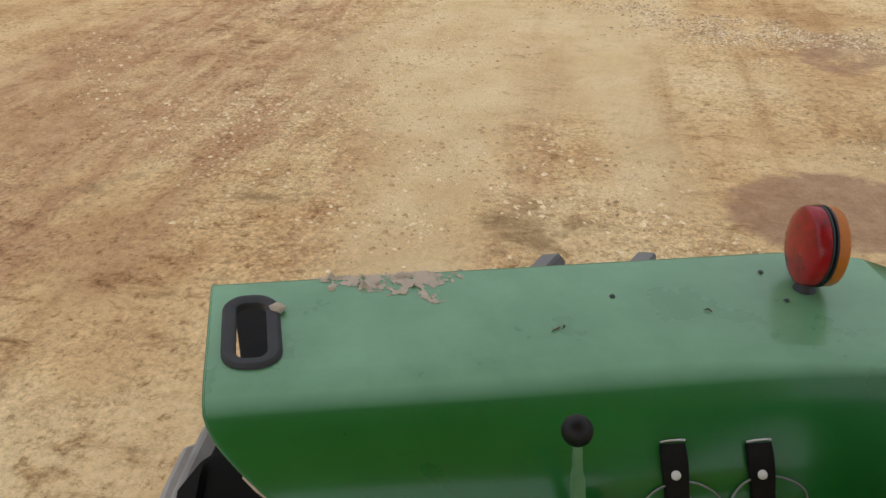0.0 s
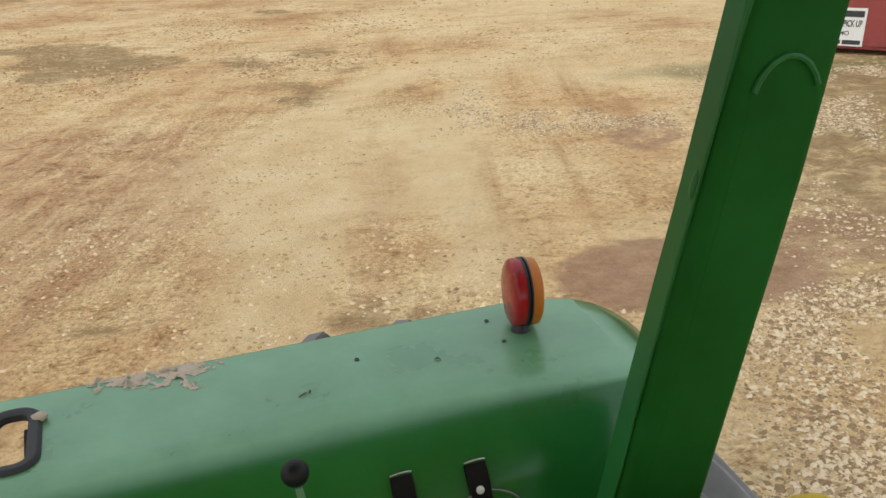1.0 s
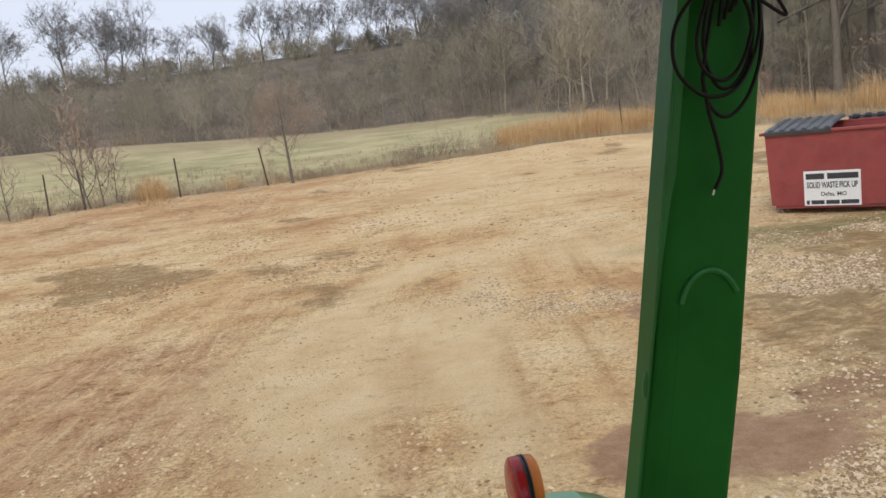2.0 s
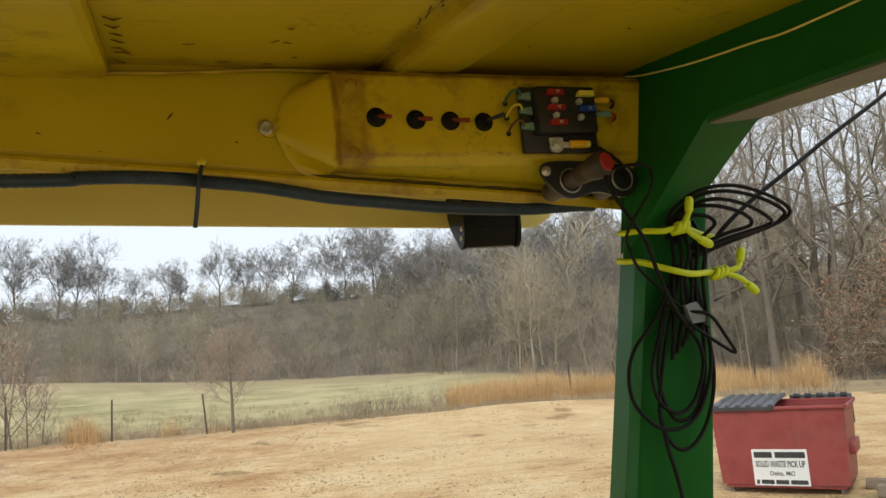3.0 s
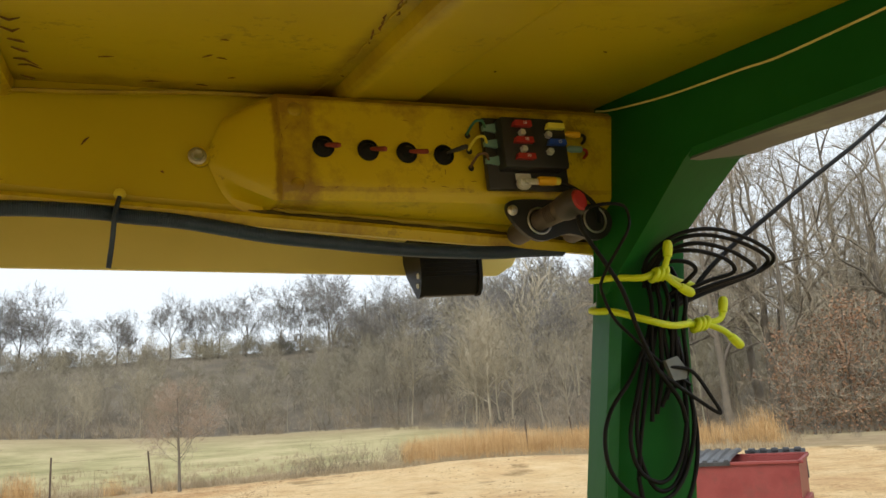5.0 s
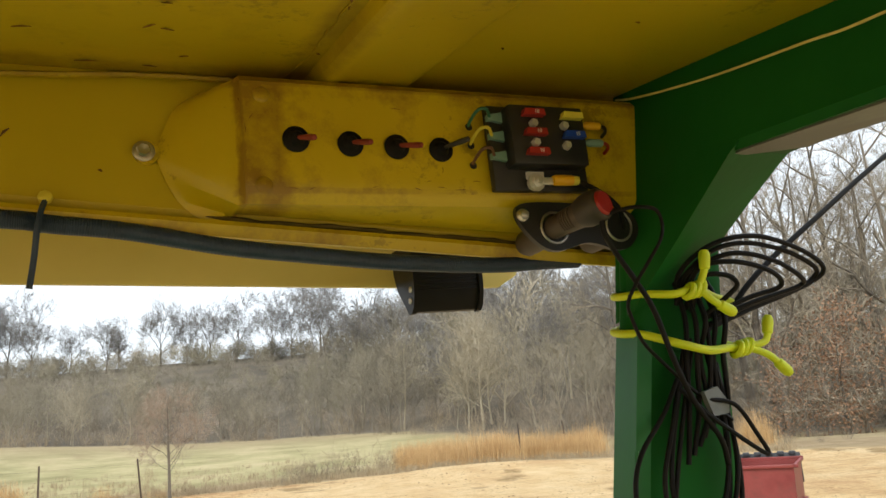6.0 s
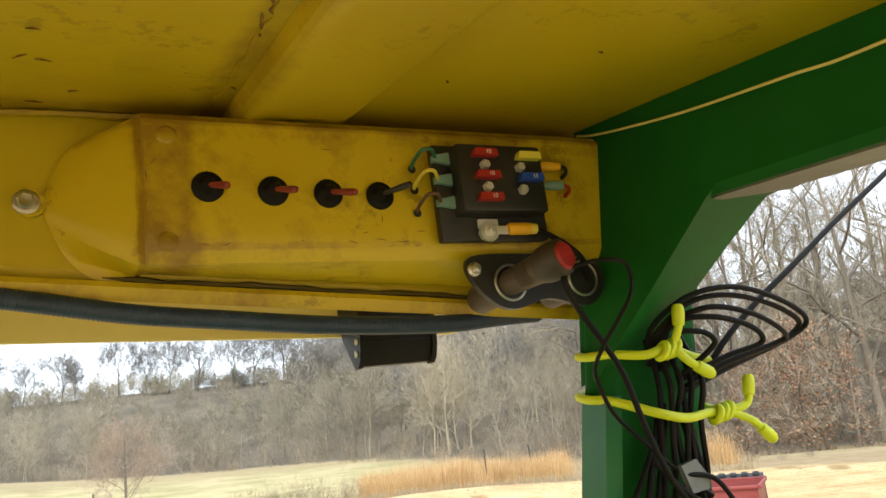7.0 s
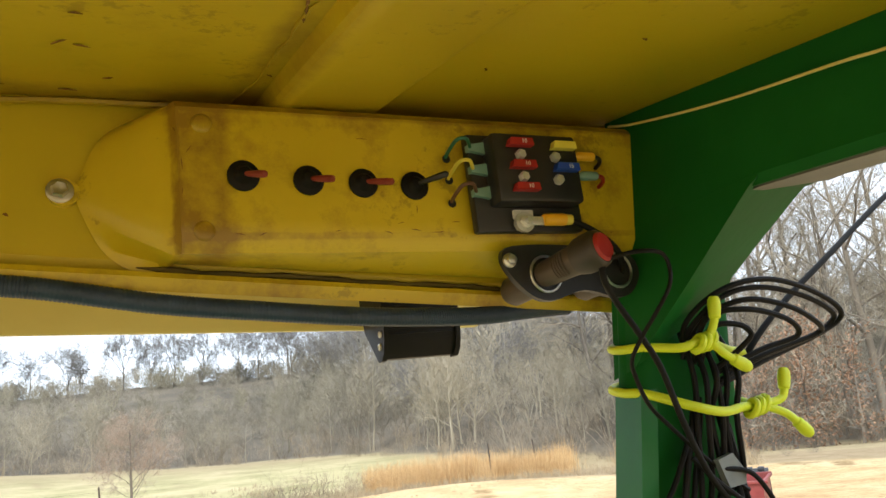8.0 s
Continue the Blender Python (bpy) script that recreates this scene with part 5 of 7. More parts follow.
def build_fuse_block():
    fb = thing("fuse_block", "black fuse block with red, yellow and blue blade fuses", "fuse block", (0.615, FACE, 2.60))
    part("base", Shape().box((0.573, 0.598, 2.562), (0.656, FACE - 0.001, 2.630), 0.0015), BLACK, fb)
    body = part("body", Shape().box((0.584, 0.583, 2.578), (0.650, 0.599, 2.626), 0.0025), BLACK, fb, "raised black fuse carrier")
    for u, z, mat, name in ((0.603, 2.618, RED_PLASTIC, "red_fuse"), (0.603, 2.6025, RED_PLASTIC, "red_fuse"), (0.603, 2.587, RED_PLASTIC, "red_fuse"), (0.637, 2.617, FUSE_YELLOW, "yellow_fuse"), (0.637, 2.6015, BLUE_PLASTIC, "blue_fuse")):
        out = [(u - 0.0095, z - 0.0024), (u + 0.0095, z - 0.0024), (u + 0.0088, z + 0.0026), (u - 0.0075, z + 0.0026)]
        fu = part(name, Shape().prism([(a, 0.583, b) for a, b in out], (0, 0.002, 0), (0, -0.0055, 0)), mat, body, name.replace("_", " ") + " top")
        writing("rating", "15" if mat is BLUE_PLASTIC else "10", 0.0042, PAPER, fu, Matrix.Translation((u + 0.002, 0.5772, z)) @ Matrix.Rotation(radians(90), 4, "X"), depth=0.0001) if mat is not FUSE_YELLOW else None
    for u, z in ((0.603, 2.6100), (0.603, 2.5945), (0.630, 2.609), (0.630, 2.593)):
        part("screw", Shape().lathe((u, 0.584, z), (0, -1, 0), [(0, 0.0036), (0.004, 0.0036), (0.0055, 0.0028), (0.0055, 0.0)], 6), NICKEL, body, "zinc screw head", sharp=30)
    part("label_strip", Shape().box((0.600, 0.5955, 2.5705), (0.615, 0.5985, 2.5765), 0.0006), PAPER, fb, "small white paper label with grey bars")
    part("stud", Shape().lathe((0.6055, 0.598, 2.567), (0, -1, 0), [(0, 0.0058), (0.003, 0.0058), (0.0035, 0.0045), (0.008, 0.0042), (0.0085, 0.0022), (0.012, 0.002)], 8), NICKEL, fb, "zinc stud and nut", sharp=30)
    lug = part("lug", Shape().lathe((0.6055, 0.5935, 2.567), (0, -1, 0), [(0, 0.0030), (0, 0.0072), (0.0016, 0.0070), (0.0016, 0.0030)], 20).box((0.610, 0.5905, 2.5645), (0.622, 0.5935, 2.5705), 0.001), NICKEL, fb, "bright ring terminal", sharp=30)
    part("sleeve", Shape().tube([(0.619, 0.591, 2.568), (0.621, 0.591, 2.568), (0.635, 0.590, 2.5678), (0.6365, 0.590, 2.5678)], [0.0036, 0.0043, 0.0043, 0.0034], 12), ORANGE, lug, "yellow crimp sleeve")
    part("collar", Shape().tube([(0.635, 0.590, 2.5678), (0.6405, 0.590, 2.5676)], [0.0040, 0.0036], 10), FUSE_YELLOW, lug, "pale collar of the sleeve")
    for k, (z, mat) in enumerate(((2.619, WIRE_GREEN), (2.604, WIRE_YELLOW), (2.588, WIRE_BROWN))):
        t = part("terminal", Shape().ring_loft([[Vector((0.572 + d, 0.597 + o, z + w)) for o, w in ((-0.0025, -h), (0.0025, -h), (0.0025, h), (-0.0025, h))] for d, h in ((0.0, 0.0022), (0.006, 0.003), (0.012, 0.0042), (0.014, 0.0036))]), TEAL, fb, "teal spade connector")
        part("wire", Shape().tube(smooth_path([(0.574, 0.596, z), (0.568, 0.588, z + 0.003), (0.562, 0.590, z + 0.003), (0.560, 0.600, z - 0.001), (0.561, FACE + 0.003, z - 0.004)], 6), 0.0013, 6), mat, t)
        part("wire_hole", Shape().lathe((0.561, FACE - 0.0004, z - 0.004), (0, -1, 0), [(0, 0.0), (0, 0.003), (0.0003, 0.0028), (0.0003, 0)], 12), BLACK, fb, "drilled wire hole")
    for z, mat, tip in ((2.6155, ORANGE, BLACK), (2.601, TEAL, RED_PLASTIC)):
        t = part("terminal", Shape().tube([(0.652, 0.594, z), (0.657, 0.594, z), (0.659, 0.594, z), (0.672, 0.595, z + 0.0005)], [0.0018, 0.002, 0.0034, 0.0032], 10), mat, fb, "crimp connector")
        part("wire", Shape().tube(smooth_path([(0.670, 0.595, z), (0.678, 0.597, z + 0.001), (0.683, 0.602, z - 0.001), (0.684, FACE + 0.004, z - 0.003)], 5), 0.0016, 6), tip, t)
    return fb


build_fuse_block()


def build_socket():
    so = thing("power_socket", "black twin power socket bracket under the yellow box", "power socket", (0.645, 0.64, 2.54))
    out = smooth_path([(0.589, 0, 2.546), (0.598, 0, 2.553), (0.640, 0, 2.553), (0.680, 0, 2.549), (0.696, 0, 2.543), (0.699, 0, 2.530), (0.690, 0, 2.518), (0.676, 0, 2.515), (0.650, 0, 2.521), (0.624, 0, 2.515), (0.608, 0, 2.519), (0.594, 0, 2.533)], 4, True)[:-1]
    part("bracket", Shape().prism([Vector((p.x, 0.601, p.z)) for p in out], (0, 0, 0), (0, 0.005, 0)), BLACK, so, "black moulded bracket")
    part("screw", Shape().lathe((0.594, 0.601, 2.543), (0, -1, 0), [(0, 0.0050), (0.0015, 0.0050), (0.0025, 0.0036), (0.005, 0.0032), (0.0055, 0)], 12), STEEL, so, "rusty screw and washer")
    ax = Vector((-0.22, 1.0, -0.14)).normalized()
    for c in (Vector((0.6205, 0.601, 2.533)), Vector((0.680, 0.601, 2.534))):
        part("socket_tube", Shape().lathe(c + ax * 0.002, ax, [(0, 0.0085), (0.0, 0.0112), (0.015, 0.0110), (0.032, 0.0104), (0.036, 0.008), (0.036, 0)], 24), PLUG, so, "grey-brown moulded socket")
        part("socket_rim", Shape().tube([c + Vector((0.0118 * math.cos(a), -0.001, 0.0122 * math.sin(a))) for a in (2 * math.pi * i / 24 for i in range(25))], 0.0010, 6, caps=False), STEEL, so, "bright metal rim")
        part("socket_mouth", Shape().lathe(c, (0, -1, 0), [(0, 0.0), (0, 0.0108), (0.0008, 0.0106), (0.0008, 0)], 24), BLACK, so, "dark socket mouth")
    pl = thing("lighter_plug", "grey-brown lighter plug with a red button end, pushed into the socket", "plug", (0.634, 0.60, 2.537))
    d = Vector((0.0160, -0.045, 0.0070)).normalized()
    o = Vector((0.6205, 0.600, 2.533))
    part("barrel", Shape().lathe(o, d, [(-0.004, 0.0086), (0.010, 0.0094), (0.022, 0.0100), (0.0275, 0.0104), (0.0275, 0.008)], 24), PLUG, pl)
    part("head", Shape().lathe(o, d, [(0.0265, 0.009), (0.0272, 0.0112), (0.031, 0.0124), (0.036, 0.0129), (0.042, 0.0128), (0.0455, 0.0121), (0.047, 0.0104)], 24), PLUG_HEAD, pl, "darker bulbous plug head")
    part("button", Shape().lathe(o + d * 0.0455, d, [(0, 0.0100), (0.002, 0.0098), (0.0035, 0.0084), (0.004, 0)], 24), RED_PLASTIC, pl, "worn red button end")
    for k in range(5):
        q = o + d * (0.012 + 0.0022 * k)
        s = d.cross(Vector((0, 0, 1))).normalized()
        part("grip_rib", Shape().tube([q + (0.0096 + 0.0003 * k) * (s * math.cos(a) + d.cross(s) * math.sin(a)) for a in (-0.6, -0.2, 0.2, 0.6, 1.0)], 0.0008, 5), PLUG, pl)
    return so


build_socket()


def cord(name, points, radius, label, mat=None, category="cable", steps=8, sides=8):
    base = Vector(points[0])
    s = Shape().tube(smooth_path(points, steps), radius, sides)
    ob = new(name, mesh_of(name, s, mat or CABLE, 60, base))
    ob.matrix_world = TRACTOR @ Matrix.Translation(base)
    return tagged(ob, label, category)


def build_cables():
    coil = thing("cable_coil", "coiled black cable bound to the green post with lime ties", "cable", (0.72, 0.60, 2.42))
    loops = [
        [(0.731, 0.604, 2.480), (0.728, 0.590, 2.496), (0.755, 0.580, 2.515), (0.790, 0.575, 2.519), (0.835, 0.575, 2.511), (0.872, 0.580, 2.497), (0.875, 0.588, 2.487), (0.855, 0.592, 2.477), (0.797, 0.594, 2.464), (0.752, 0.598, 2.450)],
        [(0.726, 0.604, 2.470), (0.734, 0.588, 2.499), (0.765, 0.572, 2.510), (0.803, 0.566, 2.503), (0.838, 0.570, 2.487), (0.848, 0.580, 2.479), (0.810, 0.590, 2.469), (0.758, 0.598, 2.456)],
        [(0.734, 0.602, 2.465), (0.737, 0.584, 2.500), (0.764, 0.570, 2.503), (0.800, 0.566, 2.492), (0.815, 0.572, 2.478), (0.788, 0.584, 2.470), (0.750, 0.596, 2.456)],
        [(0.738, 0.600, 2.462), (0.737, 0.582, 2.491), (0.756, 0.574, 2.492), (0.768, 0.574, 2.483), (0.762, 0.580, 2.473), (0.748, 0.596, 2.458)],
        [(0.729, 0.606, 2.474), (0.725, 0.592, 2.500), (0.752, 0.578, 2.519), (0.795, 0.571, 2.524), (0.845, 0.572, 2.513), (0.880, 0.578, 2.496), (0.868, 0.590, 2.481), (0.800, 0.597, 2.460), (0.750, 0.600, 2.446)],
    ]
    for pts in loops:
        sag = [(0.73 + 0.92 * (u - 0.73), v, z - 0.007 * min(1.0, max(0.0, (z - 2.46) / 0.04))) for u, v, z in pts]
        part("upper_loop", Shape().tube(smooth_path(sag, 8), 0.0021, 8), CABLE, coil)
    rng = np.random.default_rng(5)
    for k in range(6):
        u = 0.726 + 0.0066 * k
        part("strand", Shape().tube(smooth_path([(u + 0.004, 0.606, 2.487), (u, 0.596 - 0.004 * (k % 3), 2.455), (u - 0.004, 0.597 - 0.004 * (k % 2), 2.425), (u - 0.008 + 0.003 * (k % 3), 0.600, 2.385), (u - 0.014, 0.604, 2.345 + 0.006 * k)], 6), 0.0021, 8), CABLE, coil)
    lower = [
        [(0.733, 0.602, 2.440), (0.695, 0.598, 2.389), (0.663, 0.594, 2.359), (0.651, 0.592, 2.333), (0.655, 0.592, 2.305), (0.682, 0.594, 2.281), (0.715, 0.596, 2.281), (0.740, 0.597, 2.306), (0.755, 0.598, 2.350), (0.752, 0.602, 2.425)],
        [(0.726, 0.602, 2.436), (0.698, 0.597, 2.377), (0.680, 0.595, 2.335), (0.685, 0.595, 2.305), (0.709, 0.596, 2.293), (0.733, 0.597, 2.313), (0.749, 0.598, 2.362), (0.747, 0.603, 2.430)],
        [(0.733, 0.604, 2.430), (0.698, 0.600, 2.344), (0.685, 0.599, 2.291), (0.696, 0.598, 2.262), (0.716, 0.598, 2.259), (0.741, 0.599, 2.284), (0.757, 0.600, 2.333), (0.756, 0.604, 2.420)],
        [(0.729, 0.604, 2.432), (0.706, 0.601, 2.385), (0.690, 0.600, 2.330), (0.700, 0.600, 2.290), (0.722, 0.600, 2.288), (0.744, 0.601, 2.320), (0.752, 0.602, 2.38), (0.748, 0.604, 2.43)],
    ]
    for pts in lower:
        part("lower_loop", Shape().tube(smooth_path(pts, 8), 0.0020, 8), CABLE, coil)
    part("tail", Shape().tube(smooth_path([(0.684, 0.598, 2.300), (0.688, 0.598, 2.263), (0.694, 0.598, 2.234), (0.697, 0.599, 2.205), (0.688, 0.601, 2.186)], 8), 0.0020, 8), CABLE, coil, "loose cable tail")
    part("bare_end", Shape().tube([(0.688, 0.601, 2.187), (0.686, 0.602, 2.181)], 0.0011, 8), PAPER, coil, "bare pale wire end")
    tag = [Vector((a, 0.588, z)) for a, z in ((0.725, 2.398), (0.739, 2.401), (0.748, 2.388), (0.746, 2.380), (0.731, 2.379))]
    part("tag", Shape().prism(tag, (0, 0, 0), (0, 0.005, 0)), GREY_TAG, coil, "grey plastic clip")
    part("side_loop", Shape().tube(smooth_path([(0.728, 0.590, 2.392), (0.750, 0.585, 2.386), (0.766, 0.584, 2.362), (0.7745, 0.585, 2.346), (0.755, 0.584, 2.357), (0.722, 0.585, 2.382), (0.705, 0.590, 2.402)], 8), 0.0018, 8), CABLE, coil)
    cord("plug_cord", [(0.636, 0.560, 2.531), (0.636, 0.560, 2.518), (0.652, 0.572, 2.506), (0.668, 0.575, 2.485), (0.682, 0.577, 2.462), (0.694, 0.579, 2.425), (0.710, 0.583, 2.392), (0.735, 0.590, 2.362), (0.745, 0.598, 2.34)], 0.0022, "black plug lead hanging from the power socket")
    cord("thin_lead", [(0.640, 0.556, 2.532), (0.655, 0.548, 2.534), (0.674, 0.548, 2.533), (0.679, 0.548, 2.524), (0.676, 0.548, 2.511), (0.668, 0.556, 2.4955), (0.664, 0.568, 2.483), (0.662, 0.580, 2.469), (0.667, 0.585, 2.457), (0.675, 0.587, 2.440), (0.690, 0.589, 2.425), (0.722, 0.593, 2.398), (0.757, 0.598, 2.374)], 0.0015, "thin black lead looped beside the post", sides=6)
    cord("battery_lead", [(0.639, 0.590, 2.5678), (0.652, 0.586, 2.560), (0.667, 0.586, 2.550), (0.678, 0.592, 2.541), (0.686, 0.604, 2.530), (0.684, 0.618, 2.520)], 0.0022, "black lead from the fuse block's lug")
    cord("antenna_cable", [(0.772, 0.604, 2.452), (0.800, 0.600, 2.480), (0.842, 0.600, 2.508), (0.895, 0.600, 2.538), (0.970, 0.600, 2.581), (1.060, 0.600, 2.630), (1.16, 0.60, 2.69)], 0.0026, "black cable stretched from the post up to the canopy edge")
    # Ribbed split loom along the rail's lip.
    path = smooth_path([(u, v, z) for u, v, z in ((-0.60, 0.652, 2.560), (-0.2, 0.651, 2.558), (0.125, 0.650, 2.5555), (0.166, 0.650, 2.557), (0.21, 0.650, 2.557), (0.255, 0.650, 2.554), (0.274, 0.650, 2.551), (0.318, 0.650, 2.546), (0.383, 0.650, 2.534), (0.44, 0.650, 2.527), (0.504, 0.650, 2.520), (0.56, 0.650, 2.5165), (0.600, 0.653, 2.5160), (0.632, 0.660, 2.5185), (0.660, 0.670, 2.5210), (0.690, 0.682, 2.5235))], 80)
    rad = [0.0065 if k % 3 < 2 else 0.0060 for k in range(len(path))]
    loom = thing("split_loom", "black ribbed split loom tied along the yellow canopy rail", "cable conduit", (0.26, 0.688, 2.563))
    part("loom_tube", Shape().tube(path, rad, 10), CONDUIT, loom, sharp=70)
    tie = part("cable_tie", Shape().tube(smooth_path([(0.269, 0.648, 2.567), (0.267, 0.642, 2.558), (0.265, 0.641, 2.547), (0.263, 0.645, 2.529), (0.260, 0.647, 2.5085)], 5), [0.0020] * 8 + [0.0021] * 13, 6), CONDUIT, loom, "black cable tie with a long hanging end")
    part("tie_bolt", Shape().lathe((0.269, 0.650, 2.569), (0, -1, 0.2), [(0, 0.0048), (0.003, 0.0045), (0.004, 0.003), (0.004, 0)], 8), WIRE_YELLOW, loom, "yellowed bolt head")


build_cables()


def build_ties():
    for name, strap, knot, tails, label in (
        ("upper_tie", [(0.715, 0.644, 2.486), (0.694, 0.640, 2.483), (0.688, 0.622, 2.480), (0.696, 0.606, 2.479), (0.712, 0.588, 2.475), (0.732, 0.586, 2.478), (0.760, 0.594, 2.471), (0.782, 0.602, 2.468), (0.793, 0.622, 2.468), (0.780, 0.645, 2.470)],
         (0.730, 0.584, 2.477), [[(0.732, 0.582, 2.478), (0.738, 0.579, 2.490), (0.740, 0.578, 2.501)], [(0.733, 0.581, 2.477), (0.740, 0.577, 2.467), (0.753, 0.576, 2.459)]], "upper"),
        ("lower_tie", [(0.710, 0.646, 2.457), (0.689, 0.641, 2.454), (0.683, 0.622, 2.450), (0.690, 0.606, 2.447), (0.710, 0.584, 2.435), (0.734, 0.583, 2.429), (0.761, 0.592, 2.430), (0.780, 0.598, 2.429), (0.790, 0.622, 2.434), (0.776, 0.646, 2.444)],
         (0.775, 0.592, 2.429), [[(0.780, 0.590, 2.430), (0.797, 0.588, 2.433), (0.803, 0.588, 2.447)], [(0.782, 0.590, 2.428), (0.797, 0.587, 2.421), (0.810, 0.586, 2.409)]], "lower")):
        tie = thing("bungee_tie", f"lime yellow rubber tie knotted round the green post ({label} one)".replace(" (upper one)", " above another").replace(" (lower one)", " below another"), "rubber tie", strap[3], group="ties on the post")
        part("strap", Shape().tube(smooth_path(strap, 8), 0.0033, 10), LIME, tie)
        k = Vector(knot)
        rings = Shape()
        for i in range(3):
            o = k + Vector((-0.0055 + 0.0055 * i, 0, 0.0008 * (i - 1)))
            rings.tube([o + Vector((0.003 * math.sin(a), 0.0050 * math.cos(a), 0.0050 * math.sin(a))) for a in (2 * math.pi * j / 14 for j in range(15))], 0.0026, 8, caps=False)
        part("knot", rings, LIME, tie, "twisted knot")
        for t in tails:
            path = smooth_path(t, 8)
            n = len(path)
            end = part("tail", Shape().tube(path, [0.0030] * (n - 2) + [0.0030, 0.0028], 10), LIME, tie)
            d = (path[-1] - path[-3]).normalized()
            part("bead_end", Shape().lathe(path[-1] - d * 0.009, d, [(0, 0.0032), (0.001, 0.0042), (0.009, 0.0047), (0.013, 0.0044), (0.0155, 0.0030), (0.016, 0)], 14), LIME, end, "rounded bead end")


build_ties()


def build_work_light():
    wl_ = thing("work_light", "black finned work light hung from the yellow canopy", "work light", (0.655, 0.95, 2.60))
    v0, v1 = 0.888, 0.945
    body = Shape()
    out = [(v0 + 0.004, 2.592), (v0, 2.588), (v0, 2.549), (v0 + 0.002, 2.535), (v0 + 0.007, 2.523), (v0 + 0.014, 2.5165), (v0 + 0.022, 2.5160), (v1 - 0.008, 2.550), (v1, 2.566), (v1, 2.592)]
    body.ring_loft([[Vector((u, v, z)) for v, z in out] for u in (0.614, 0.692)])
    b = part("housing", body, ALUM, wl_, sharp=25)
    for k in range(9):
        z = 2.5225 + 0.0056 * k
        back = 0.014 * max(0.0, (2.549 - z) / 0.0325) ** 2
        part("fin", Shape().box((0.617, v0 - 0.0008 + back, z), (0.690, v0 + 0.003 + back, z + 0.0020), 0.0004, 1), ALUM, b)
    for u in (0.612, 0.692):
        e = part("end_plate", Shape().ring_loft([[Vector((u + d, v + (0.002 if v > 0.92 else -0.003), z + (0.002 if z > 2.55 else -0.002))) for v, z in out] for d in (0.0, 0.005)]), ALUM, wl_, "black end plate", sharp=25)
        if u < 0.65:
            for v, z in ((v0 + 0.007, 2.541), (v0 + 0.011, 2.529)):
                part("screw", Shape().lathe((u, v, z), (-1, 0, 0), [(0, 0.0036), (0.0015, 0.0034), (0.002, 0.0018), (0.0010, 0.0016), (0.0010, 0.0)], 12), NICKEL, e, "bright socket screw")
    part("mount", Shape().box((0.635, 0.935, 2.590), (0.671, 0.977, 2.602), 0.003), ALUM, wl_, "black mounting bracket")
    part("lens", Shape().box((0.618, v1, 2.567), (0.690, v1 + 0.004, 2.588), 0.001), CLEAR, wl_, "clear lens")
    return wl_


build_work_light()


